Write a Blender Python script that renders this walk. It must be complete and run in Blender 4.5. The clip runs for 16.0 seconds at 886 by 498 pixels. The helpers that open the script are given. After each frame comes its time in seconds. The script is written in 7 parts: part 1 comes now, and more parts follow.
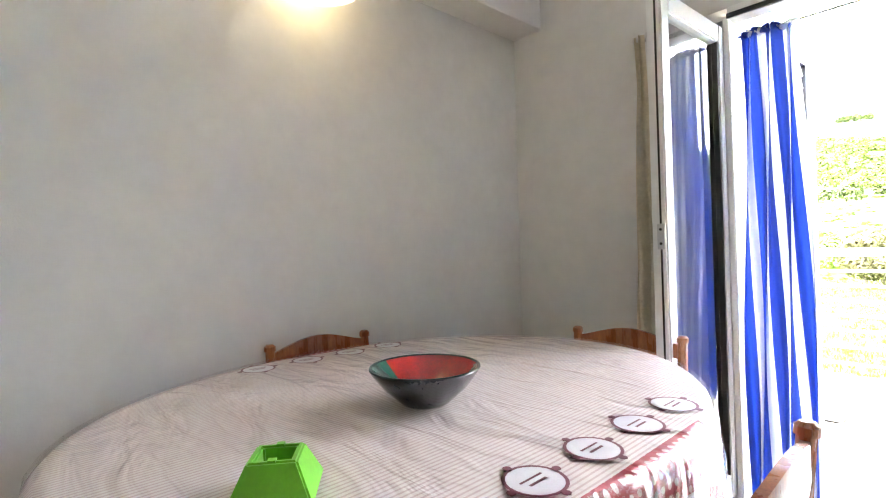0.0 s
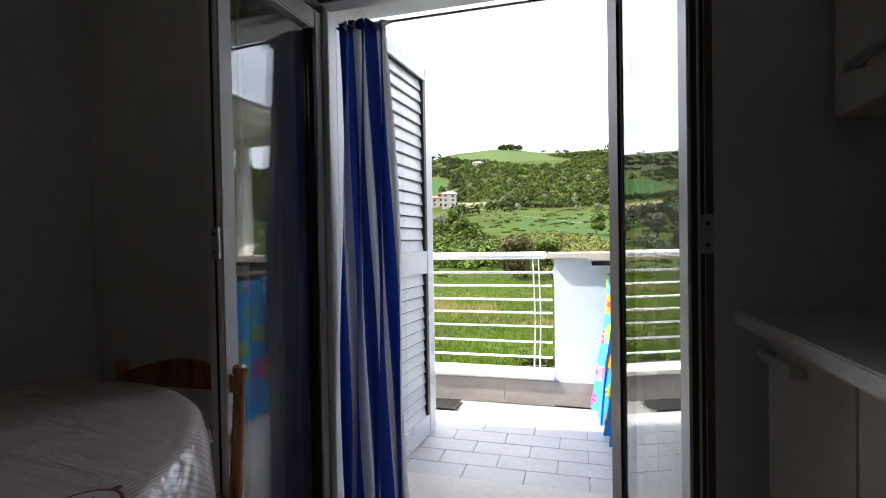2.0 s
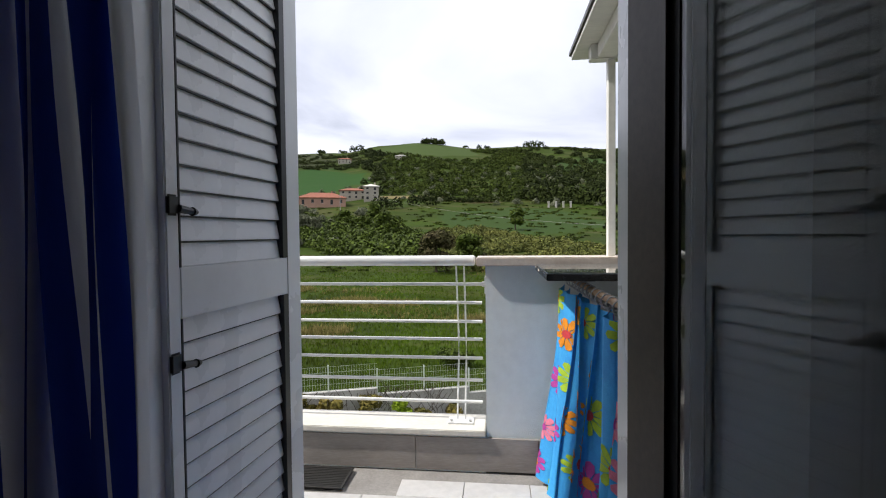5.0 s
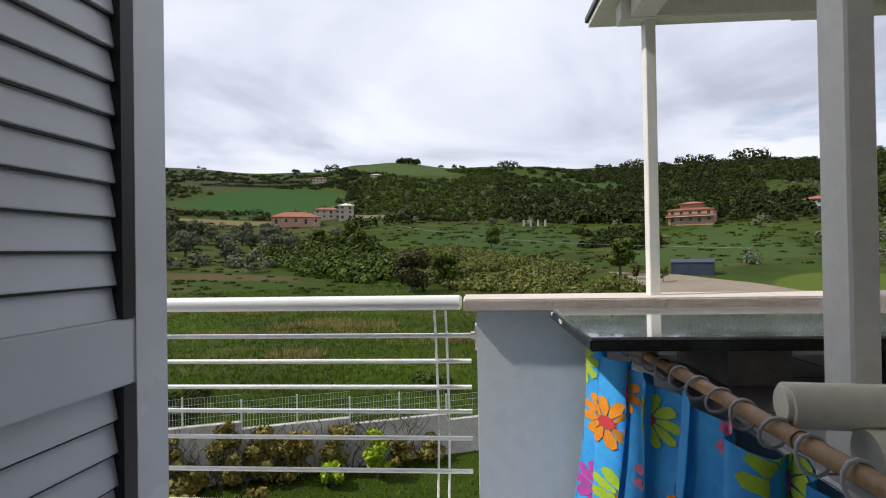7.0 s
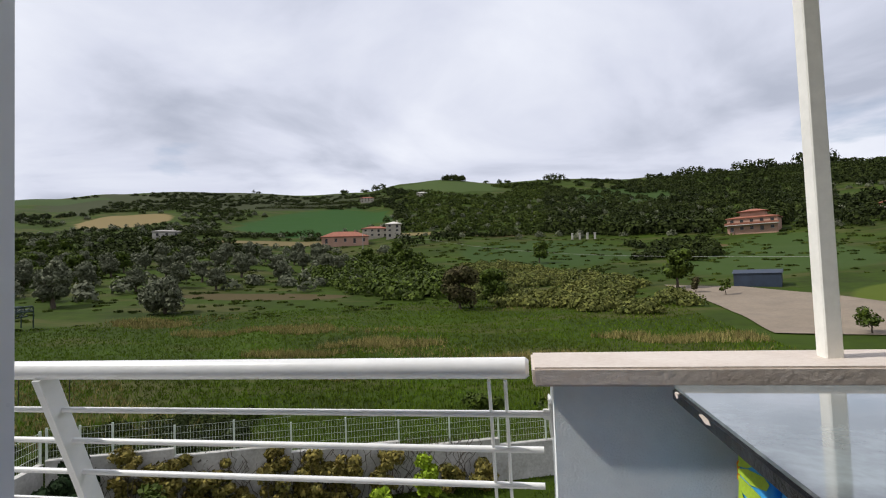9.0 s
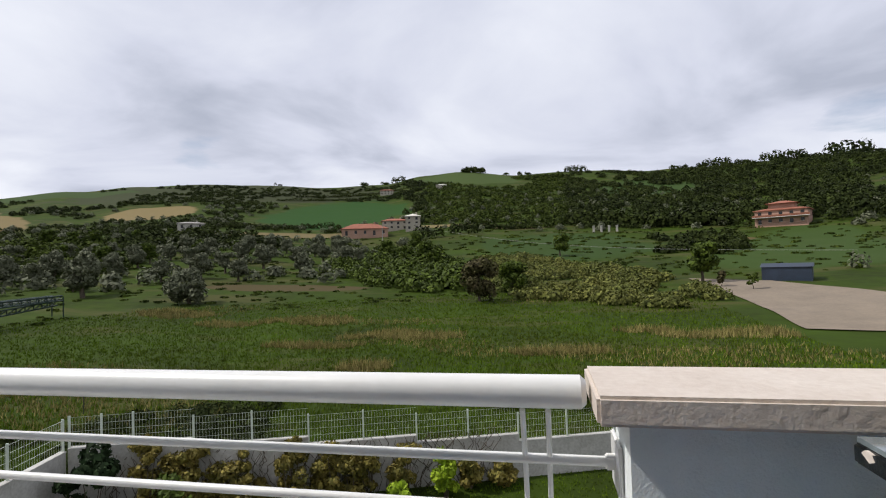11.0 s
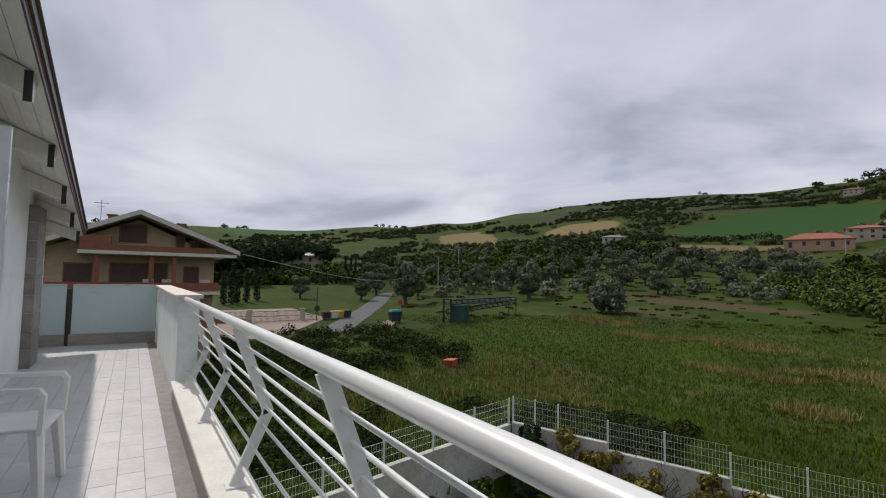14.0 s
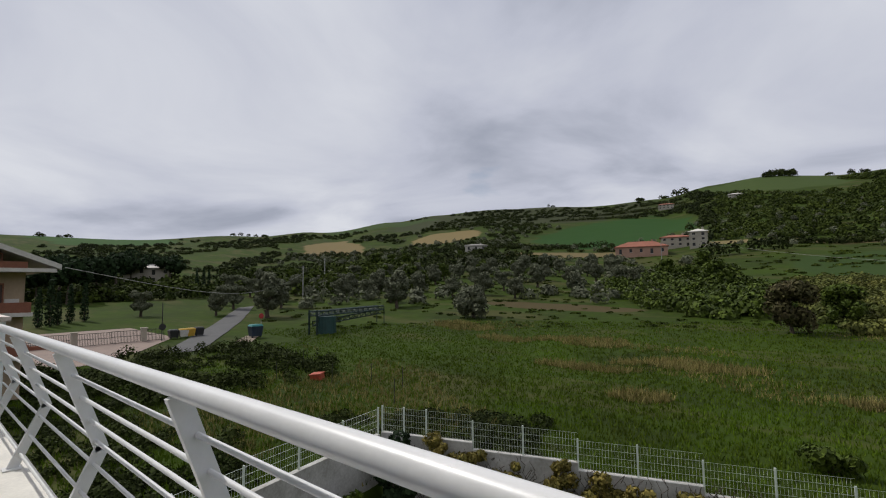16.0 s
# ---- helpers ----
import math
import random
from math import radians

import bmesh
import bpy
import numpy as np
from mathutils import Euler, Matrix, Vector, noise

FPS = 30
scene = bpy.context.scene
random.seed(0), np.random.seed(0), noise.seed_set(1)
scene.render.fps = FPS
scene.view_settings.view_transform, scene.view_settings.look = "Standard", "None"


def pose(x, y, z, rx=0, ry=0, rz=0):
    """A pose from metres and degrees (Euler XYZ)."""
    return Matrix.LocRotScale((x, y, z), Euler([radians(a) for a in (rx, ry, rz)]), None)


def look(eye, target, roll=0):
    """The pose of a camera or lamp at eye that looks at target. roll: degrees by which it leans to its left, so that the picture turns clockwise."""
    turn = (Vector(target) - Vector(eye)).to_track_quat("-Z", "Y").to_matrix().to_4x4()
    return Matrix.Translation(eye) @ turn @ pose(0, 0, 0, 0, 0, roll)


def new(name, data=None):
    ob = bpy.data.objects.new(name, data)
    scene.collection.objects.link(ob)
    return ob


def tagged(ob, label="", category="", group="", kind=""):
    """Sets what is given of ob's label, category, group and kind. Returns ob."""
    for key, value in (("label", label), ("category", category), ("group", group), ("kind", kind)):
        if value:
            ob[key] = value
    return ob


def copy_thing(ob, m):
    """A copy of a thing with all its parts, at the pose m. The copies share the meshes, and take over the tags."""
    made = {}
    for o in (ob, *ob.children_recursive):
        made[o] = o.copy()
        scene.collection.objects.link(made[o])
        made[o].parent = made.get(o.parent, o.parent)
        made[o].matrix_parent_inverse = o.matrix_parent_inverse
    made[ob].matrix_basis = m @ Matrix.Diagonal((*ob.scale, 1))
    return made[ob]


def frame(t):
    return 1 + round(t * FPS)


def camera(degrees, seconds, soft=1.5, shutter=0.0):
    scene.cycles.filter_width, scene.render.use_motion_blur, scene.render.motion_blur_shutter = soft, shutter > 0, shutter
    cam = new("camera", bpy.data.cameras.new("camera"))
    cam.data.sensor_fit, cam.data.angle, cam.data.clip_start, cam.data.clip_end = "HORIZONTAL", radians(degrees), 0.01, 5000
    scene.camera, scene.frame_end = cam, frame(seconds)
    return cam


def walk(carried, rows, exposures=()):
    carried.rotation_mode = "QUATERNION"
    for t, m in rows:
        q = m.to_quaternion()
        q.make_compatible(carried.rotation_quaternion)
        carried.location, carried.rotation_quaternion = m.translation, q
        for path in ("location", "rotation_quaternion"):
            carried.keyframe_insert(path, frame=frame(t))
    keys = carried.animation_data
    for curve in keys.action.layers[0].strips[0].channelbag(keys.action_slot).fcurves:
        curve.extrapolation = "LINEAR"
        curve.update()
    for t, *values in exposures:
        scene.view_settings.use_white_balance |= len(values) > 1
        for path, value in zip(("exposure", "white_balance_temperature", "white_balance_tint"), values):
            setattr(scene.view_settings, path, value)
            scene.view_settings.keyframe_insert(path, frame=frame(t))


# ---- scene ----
cam = camera(84.3, 16.0, soft=1.1)
PATH = [
    (0, (0.079, -2.682, 1.119), (-1.4, -1.334, 1.125), -1.7),
    (0.5, (0.184, -2.529, 1.14), (-1.129, -1.019, 1.153), -1.5),
    (1, (0.287, -2.391, 1.135), (-0.845, -0.742, 1.144), -0.9),
    (1.5, (0.339, -2.263, 1.127), (-0.528, -0.461, 1.113), 0.2),
    (2, (0.309, -2.117, 1.138), (-0.221, -0.189, 1.108), -1.0),
    (2.5, (0.227, -1.941, 1.146), (-0.03, 0.043, 1.122), -1.4),
    (3, (0.212, -1.738, 1.145), (0.027, 0.253, 1.127), -1.1),
    (3.5, (0.234, -1.538, 1.151), (0.012, 0.449, 1.118), -0.6),
    (6, (0.169, -0.67, 1.174), (-0.043, 1.318, 1.111), -0.3),
    (6.5, (0.148, -0.445, 1.186), (0.017, 1.551, 1.146), -1.2),
    (7, (0.14, -0.324, 1.204), (0.018, 1.673, 1.22), -0.9),
    (7.5, (0.162, -0.166, 1.236), (-0.049, 1.823, 1.275), -0.2),
    (8, (0.149, -0.048, 1.25), (-0.118, 1.934, 1.289), -0.4),
    (8.5, (0.108, 0.064, 1.266), (-0.155, 2.046, 1.316), -1.4),
    (9, (0.089, 0.192, 1.272), (-0.221, 2.166, 1.358), -2.1),
    (11.5, (0.02, 0.704, 1.231), (-0.43, 2.653, 1.278), -1.4),
    (12, (0.006, 0.807, 1.233), (-0.636, 2.701, 1.275), 0.2),
    (12.5, (0.005, 0.917, 1.231), (-0.863, 2.718, 1.265), 1.4),
    (13, (-0.058, 0.972, 1.228), (-1.176, 2.629, 1.283), 1.5),
    (13.5, (0.035, 0.984, 1.25), (-1.401, 2.374, 1.343), 1.2),
    (14, (0.095, 0.932, 1.276), (-1.594, 1.995, 1.399), 0.9),
    (14.5, (0.109, 0.916, 1.289), (-1.678, 1.802, 1.442), 0.7),
    (15, (0.119, 0.909, 1.295), (-1.653, 1.824, 1.45), 0.4),
    (15.5, (0.114, 0.911, 1.274), (-1.533, 2.036, 1.423), -0.3),
    (16, (0.085, 0.925, 1.27), (-1.258, 2.398, 1.431), -0.7),
]
# brightness of the clip's own camera: bright indoors, darker towards the door
EXPO = [(0.0, 6.25), (0.5, 6.0), (1.0, 5.15), (1.3, 4.1), (1.5, 3.3), (1.8, 2.5), (2.0, 2.15), (2.5, 1.4), (3.0, 0.9), (3.5, 0.7), (6.0, 0.3), (9.0, 0.05),
        (13.0, -0.05), (14.0, -0.3), (16.0, -0.4)]
walk(cam, [(t, look(e, a, r)) for t, e, a, r in PATH], EXPO)


# ---- world and sun ----
def node(tree, kind, **values):
    n = tree.nodes.new(kind)
    for k, v in values.items():
        n.inputs[k].default_value = v
    return n


SUN_EL, SUN_FROM = radians(50), Vector((-0.983, -0.185, 0))
world = bpy.data.worlds.new("sky")
scene.world = world
world.use_nodes = True
wt = world.node_tree
bg = wt.nodes["Background"]
sky = wt.nodes.new("ShaderNodeTexSky")
sky.sky_type, sky.sun_disc = "NISHITA", False
sky.sun_elevation, sky.sun_rotation = SUN_EL, math.atan2(SUN_FROM.x, SUN_FROM.y)
coord = wt.nodes.new("ShaderNodeTexCoord")
sep = wt.nodes.new("ShaderNodeSeparateXYZ")
wt.links.new(coord.outputs["Generated"], sep.inputs[0])
up = wt.nodes.new("ShaderNodeMath")
up.operation, up.inputs[1].default_value = "ADD", 0.16
wt.links.new(sep.outputs["Z"], up.inputs[0])
up2 = wt.nodes.new("ShaderNodeMath")
up2.operation, up2.inputs[1].default_value = "MAXIMUM", 0.08
wt.links.new(up.outputs[0], up2.inputs[0])
flat = []
for ax in "XY":
    m = wt.nodes.new("ShaderNodeMath")
    m.operation = "DIVIDE"
    wt.links.new(sep.outputs[ax], m.inputs[0])
    wt.links.new(up2.outputs[0], m.inputs[1])
    flat.append(m)
plane = wt.nodes.new("ShaderNodeCombineXYZ")
wt.links.new(flat[0].outputs[0], plane.inputs[0])
wt.links.new(flat[1].outputs[0], plane.inputs[1])
cl1 = node(wt, "ShaderNodeTexNoise", Scale=0.7, Detail=7.0, Roughness=0.5, Distortion=0.3)
cl2 = node(wt, "ShaderNodeTexNoise", Scale=0.85, Detail=7.0, Roughness=0.5, Distortion=0.5)
for c in (cl1, cl2):
    wt.links.new(plane.outputs[0], c.inputs["Vector"])
gap = wt.nodes.new("ShaderNodeMapRange")
gap.inputs[1].default_value, gap.inputs[2].default_value = 0.27, 0.36
wt.links.new(cl1.outputs[0], gap.inputs[0])
tone = wt.nodes.new("ShaderNodeValToRGB")
tone.color_ramp.elements[0].position, tone.color_ramp.elements[0].color = 0.34, (0.46, 0.495, 0.60, 1)
tone.color_ramp.elements[1].position, tone.color_ramp.elements[1].color = 0.68, (0.90, 0.925, 1.0, 1)
e = tone.color_ramp.elements.new(0.47)
e.color = (0.67, 0.70, 0.82, 1)
wt.links.new(cl2.outputs[0], tone.inputs[0])
dim = wt.nodes.new("ShaderNodeMixRGB")
dim.blend_type, dim.inputs[0].default_value, dim.inputs[2].default_value = "MULTIPLY", 1.0, (0.10, 0.10, 0.10, 1)
wt.links.new(sky.outputs[0], dim.inputs[1])
mixc = wt.nodes.new("ShaderNodeMixRGB")
wt.links.new(gap.outputs[0], mixc.inputs[0])
wt.links.new(dim.outputs[0], mixc.inputs[1])
wt.links.new(tone.outputs[0], mixc.inputs[2])
wt.links.new(mixc.outputs[0], bg.inputs[0])
bg.inputs[1].default_value = 1.0

sun = new("sun", bpy.data.lights.new("sun", "SUN"))
sun.data.energy, sun.data.angle, sun.data.color = 3.2, radians(1.2), (1.0, 0.97, 0.92)
sun_at = SUN_FROM.normalized() * math.cos(SUN_EL) + Vector((0, 0, math.sin(SUN_EL)))
sun.matrix_world = look(sun_at * 50, (0, 0, 0))


# ---- materials ----
def mat(name, color, rough=0.6, vary=0.12, scale=6.0, bump=0.0, bscale=60.0, metal=0.0, coat=0.0, second=None, per="", amount=0.25, stretch=None, spec=0.5, big=None):
    """A surface with colour variation at two scales, fine relief and, with per, a shift of its own for each piece."""
    m = bpy.data.materials.new(name)
    m.use_nodes = True
    t = m.node_tree
    p = t.nodes["Principled BSDF"]
    tc = t.nodes.new("ShaderNodeTexCoord")
    src = tc.outputs["Object"]
    if stretch:
        mp = t.nodes.new("ShaderNodeMapping")
        mp.inputs["Scale"].default_value = stretch
        t.links.new(src, mp.inputs[0])
        src = mp.outputs[0]
    n1 = node(t, "ShaderNodeTexNoise", Scale=scale, Detail=5.0, Roughness=0.6)
    n2 = node(t, "ShaderNodeTexNoise", Scale=scale * 9, Detail=3.0, Roughness=0.6)
    t.links.new(src, n1.inputs["Vector"])
    t.links.new(src, n2.inputs["Vector"])
    add = t.nodes.new("ShaderNodeMath")
    add.operation = "MULTIPLY_ADD"
    add.inputs[1].default_value = 0.6
    t.links.new(n1.outputs[0], add.inputs[0])
    half = t.nodes.new("ShaderNodeMath")
    half.operation, half.inputs[1].default_value = "MULTIPLY", 0.4
    t.links.new(n2.outputs[0], half.inputs[0])
    t.links.new(half.outputs[0], add.inputs[2])
    ramp = t.nodes.new("ShaderNodeValToRGB")
    c = Vector(color)
    d = Vector(second) if second else c * (1 - vary * 1.6)
    hi = c * (1 + vary) if not second else c
    ramp.color_ramp.elements[0].position, ramp.color_ramp.elements[0].color = 0.36, (*d, 1)
    ramp.color_ramp.elements[1].position, ramp.color_ramp.elements[1].color = 0.64, (*[min(v, 0.95) for v in hi], 1)
    t.links.new(add.outputs[0], ramp.inputs[0])
    out = ramp.outputs[0]
    if per:
        if per == "object":
            info = t.nodes.new("ShaderNodeObjectInfo")
        else:
            info = t.nodes.new("ShaderNodeNewGeometry")
        rnd = info.outputs["Random"] if per == "object" else info.outputs["Random Per Island"]
        mr = t.nodes.new("ShaderNodeMapRange")
        mr.inputs[3].default_value, mr.inputs[4].default_value = 1 - amount, 1 + amount
        t.links.new(rnd, mr.inputs[0])
        hs = t.nodes.new("ShaderNodeHueSaturation")
        t.links.new(mr.outputs[0], hs.inputs["Value"])
        t.links.new(out, hs.inputs["Color"])
        out = hs.outputs[0]
    t.links.new(out, p.inputs["Base Color"])
    mr2 = t.nodes.new("ShaderNodeMapRange")
    mr2.inputs[3].default_value, mr2.inputs[4].default_value = max(0.02, rough - 0.08), min(1, rough + 0.08)
    t.links.new(n1.outputs[0], mr2.inputs[0])
    t.links.new(mr2.outputs[0], p.inputs["Roughness"])
    p.inputs["Metallic"].default_value = metal
    p.inputs["Coat Weight"].default_value = coat
    p.inputs["Coat Roughness"].default_value = 0.03
    p.inputs["Specular IOR Level"].default_value = spec
    if bump:
        n3 = node(t, "ShaderNodeTexNoise", Scale=bscale, Detail=4.0, Roughness=0.6)
        t.links.new(src, n3.inputs["Vector"])
        b = node(t, "ShaderNodeBump", Strength=bump, Distance=0.01)
        t.links.new(n3.outputs[0], b.inputs["Height"])
        t.links.new(b.outputs[0], p.inputs["Normal"])
    return m


M_WALL = mat("wall_paint", (0.71, 0.71, 0.695), 0.85, 0.04, 1.3, 0.12, 140)
M_CEIL = mat("ceiling_paint", (0.82, 0.81, 0.79), 0.85, 0.03, 1.2, 0.08, 120)
M_TILE_IN = mat("indoor_tile", (0.42, 0.30, 0.19), 0.35, 0.15, 4, 0.03, 40, per="object", amount=0.08)
M_GROUT = mat("grout", (0.30, 0.28, 0.26), 0.9, 0.15, 8, 0.2, 90)
M_PVC = mat("white_pvc", (0.78, 0.78, 0.77), 0.32, 0.03, 3)
# brown of the edge profile, and of the shade painted on one hinge stile
M_BROWN = mat("dark_brown_profile_and_shade", (0.10, 0.075, 0.06), 0.5, 0.15, 8)
M_RUBBER = mat("black_rubber", (0.02, 0.02, 0.02), 0.6, 0.2, 20)
M_ALU = mat("white_lacquered_aluminium", (0.72, 0.73, 0.75), 0.28, 0.03, 2, 0.02, 50)
M_RAIL = mat("white_rail_paint", (0.81, 0.80, 0.78), 0.35, 0.04, 3, 0.03, 60, coat=0.3)
M_FACADE = mat("facade_plaster", (0.78, 0.80, 0.78), 0.9, 0.05, 1.5, 0.3, 180)
M_PIER = mat("pier_plaster", (0.80, 0.83, 0.82), 0.9, 0.05, 2, 0.3, 200)
M_CAP = mat("travertine", (0.70, 0.62, 0.55), 0.6, 0.1, 7, 0.25, 60, second=(0.58, 0.49, 0.42))
M_KERB = mat("cream_marble", (0.74, 0.70, 0.62), 0.5, 0.08, 5, 0.1, 40)
M_SKIRT = mat("grey_brown_skirting", (0.36, 0.32, 0.29), 0.5, 0.15, 3, 0.05, 40, stretch=(1, 1, 6), per="object", amount=0.08)
M_TILE = mat("balcony_tile", (0.60, 0.58, 0.56), 0.4, 0.08, 3, 0.06, 60, per="object", amount=0.06)
M_WOOD = mat("chair_wood", (0.34, 0.12, 0.04), 0.28, 0.25, 5, 0.04, 60, coat=0.5, stretch=(6, 6, 1))
# catches are black plastic; the same black paints the shaded gaps of the shutters
M_BLACK = mat("black_plastic_and_gap_shade", (0.015, 0.015, 0.017), 0.4, 0.2, 20)
M_STEEL = mat("brushed_steel", (0.55, 0.55, 0.55), 0.35, 0.08, 20, metal=1.0)
M_CAB = mat("cream_laminate", (0.66, 0.60, 0.50), 0.35, 0.04, 3)
M_TOP = mat("worktop", (0.55, 0.52, 0.48), 0.4, 0.1, 12, 0.03, 60)
M_WHITE = mat("white_painted_wood", (0.80, 0.78, 0.72), 0.5, 0.06, 4, 0.12, 40, stretch=(1, 6, 1))
M_POST = mat("white_post_paint", (0.80, 0.78, 0.72), 0.45, 0.06, 5, 0.08, 40)
M_GUTTER = mat("dark_gutter", (0.035, 0.03, 0.03), 0.4, 0.2, 6)
M_PLASTIC = mat("white_garden_plastic", (0.80, 0.79, 0.75), 0.4, 0.04, 5)
M_LILAC = mat("frosted_panel", (0.55, 0.66, 0.66), 0.3, 0.03, 2)
M_SLAB = mat("grey_glass_slab", (0.22, 0.26, 0.27), 0.07, 0.2, 5, 0.02, 20, coat=1.0)
M_SLABEDGE = mat("black_slab_edge", (0.012, 0.014, 0.014), 0.2, 0.3, 30, 0.2, 30)
M_BAMBOO = mat("bamboo", (0.34, 0.20, 0.09), 0.5, 0.25, 14, 0.1, 40)
M_RING = mat("grey_plastic_ring", (0.42, 0.44, 0.46), 0.4, 0.05, 8)
M_ROLL = mat("ivory_vinyl", (0.80, 0.76, 0.62), 0.45, 0.06, 6, 0.06, 30)
M_BBQTILE = mat("dark_grey_tile", (0.30, 0.29, 0.30), 0.35, 0.15, 4, 0.04, 40, per="object", amount=0.1)
M_STONE = mat("cladding_stone", (0.52, 0.42, 0.30), 0.9, 0.25, 9, 0.5, 40, per="object", amount=0.25)
M_MORTAR = mat("mortar", (0.45, 0.42, 0.37), 0.95, 0.12, 12, 0.4, 80)
M_PILASTER = mat("grey_stone_block", (0.27, 0.25, 0.23), 0.9, 0.2, 6, 0.4, 40, per="object", amount=0.12)
M_IRON = mat("dark_iron", (0.03, 0.028, 0.026), 0.6, 0.3, 20, 0.2, 40)
M_GREEN_PL = mat("green_ceramic", (0.16, 0.50, 0.03), 0.4, 0.08, 12)
M_CREAM_CURT = mat("cream_curtain", (0.62, 0.55, 0.42), 0.9, 0.1, 8, 0.2, 200)
M_BOWL_OUT = mat("dark_grey_glaze", (0.03, 0.032, 0.036), 0.25, 0.2, 12, coat=0.6)
M_BOWL_RIM = mat("black_rim", (0.012, 0.012, 0.012), 0.25, 0.1, 12)
M_BOWL_RED = mat("red_glaze", (0.45, 0.012, 0.01), 0.2, 0.25, 16, coat=0.6)
M_BOWL_GREEN = mat("green_glaze", (0.03, 0.10, 0.075), 0.25, 0.3, 16, coat=0.6)
M_BOWL_GOLD = mat("ochre_glaze", (0.22, 0.15, 0.03), 0.25, 0.3, 16, coat=0.6)
M_BLADE = mat("grass_blades", (0.090, 0.158, 0.004), 0.8, 0.35, 0.11, second=(0.056, 0.074, 0.005), per="island", amount=0.3, spec=0.15)
M_DRY = mat("dry_grass", (0.25, 0.21, 0.075), 0.9, 0.25, 0.4, per="island", amount=0.35, spec=0.1)
M_OLIVE = mat("olive_leaves", (0.150, 0.158, 0.095), 0.75, 0.25, 0.7, second=(0.075, 0.084, 0.048), per="island", amount=0.32, spec=0.2)
M_LEAF = mat("green_leaves", (0.074, 0.104, 0.008), 0.75, 0.25, 0.5, second=(0.034, 0.054, 0.007), per="island", amount=0.5, spec=0.2)
M_WOODS = mat("woodland_leaves", (0.038, 0.050, 0.010), 0.85, 0.25, 0.02, second=(0.015, 0.022, 0.006), per="island", amount=0.5, spec=0.1)
M_FRESH = mat("fresh_wood_leaves", (0.056, 0.076, 0.010), 0.85, 0.25, 0.03, second=(0.024, 0.036, 0.007), per="island", amount=0.5, spec=0.1)
M_BRAMBLE = mat("bramble_leaves", (0.145, 0.145, 0.035), 0.8, 0.25, 0.12, second=(0.060, 0.076, 0.016), per="island", amount=0.5, spec=0.15)
M_YELLOW = mat("yellowing_leaves", (0.22, 0.16, 0.035), 0.75, 0.25, 1.2, second=(0.10, 0.10, 0.022), per="island", amount=0.5, spec=0.2)
M_LIME = mat("lime_green_leaves", (0.30, 0.38, 0.02), 0.7, 0.2, 2, second=(0.17, 0.27, 0.015), per="island", amount=0.35, spec=0.2)
M_PINE = mat("dark_pine_needles", (0.024, 0.042, 0.016), 0.8, 0.25, 0.5, per="island", amount=0.5, spec=0.1)
M_REDDISH = mat("reddish_brown_leaves", (0.085, 0.085, 0.03), 0.8, 0.25, 0.5, second=(0.055, 0.04, 0.02), per="island", amount=0.5, spec=0.15)
M_BARK = mat("bark", (0.085, 0.065, 0.045), 0.95, 0.3, 6, 0.6, 20)
M_FENCE = mat("white_fence_paint", (0.66, 0.70, 0.62), 0.45, 0.05, 6)
M_GWALL = mat("garden_wall_plaster", (0.56, 0.54, 0.50), 0.9, 0.15, 1.2, 0.4, 30, second=(0.34, 0.32, 0.28))
M_ROCK = mat("garden_rock", (0.40, 0.37, 0.33), 0.95, 0.25, 3, 0.6, 10, per="object", amount=0.2)
M_ROAD = mat("worn_asphalt", (0.085, 0.083, 0.08), 0.9, 0.15, 0.5, 0.3, 20)
M_PAVE = mat("pink_paving", (0.24, 0.175, 0.14), 0.85, 0.12, 0.8, 0.2, 12)
M_GRAVEL = mat("pale_gravel", (0.215, 0.17, 0.122), 0.95, 0.12, 0.3, 0.5, 6)
M_HOUSE = mat("beige_render", (0.42, 0.315, 0.21), 0.9, 0.08, 0.5, 0.2, 20)
M_BRICK = mat("terracotta_parapet", (0.25, 0.095, 0.055), 0.85, 0.12, 2, 0.3, 14)
M_ROOFW = mat("pale_roof_edge", (0.62, 0.58, 0.52), 0.8, 0.08, 1, 0.1, 10)
M_ROOFR = mat("red_roof_tiles", (0.29, 0.105, 0.062), 0.9, 0.18, 0.8, 0.5, 4)
M_GLASSD = mat("dark_window", (0.02, 0.018, 0.016), 0.15, 0.2, 2)
M_SHUT = mat("brown_roller_shutter", (0.07, 0.04, 0.028), 0.6, 0.15, 3)
M_PALE = mat("pale_house_render", (0.40, 0.36, 0.29), 0.9, 0.1, 0.3)
M_PINK = mat("pink_house_render", (0.42, 0.25, 0.18), 0.9, 0.1, 0.3)
M_CRANE = mat("dark_green_steel", (0.014, 0.034, 0.028), 0.5, 0.25, 3, 0.1, 12)
M_TANK = mat("teal_green_steel", (0.016, 0.055, 0.050), 0.5, 0.2, 1, 0.1, 12)
M_TEAL = mat("teal_bin_plastic", (0.03, 0.20, 0.19), 0.5, 0.1, 2)
M_YBIN = mat("yellow_bin_plastic", (0.50, 0.30, 0.03), 0.5, 0.1, 2)
M_WBIN = mat("pale_bin_plastic", (0.60, 0.58, 0.52), 0.5, 0.1, 2)
M_DBIN = mat("dark_bin_plastic", (0.025, 0.025, 0.025), 0.5, 0.1, 2)
M_ORANGE = mat("faded_orange_plastic", (0.40, 0.07, 0.03), 0.6, 0.2, 4)
M_SHEDB = mat("dark_blue_sheet", (0.02, 0.032, 0.055), 0.5, 0.2, 0.8)
M_CONC = mat("pole_concrete", (0.34, 0.33, 0.31), 0.9, 0.12, 2, 0.2, 10)
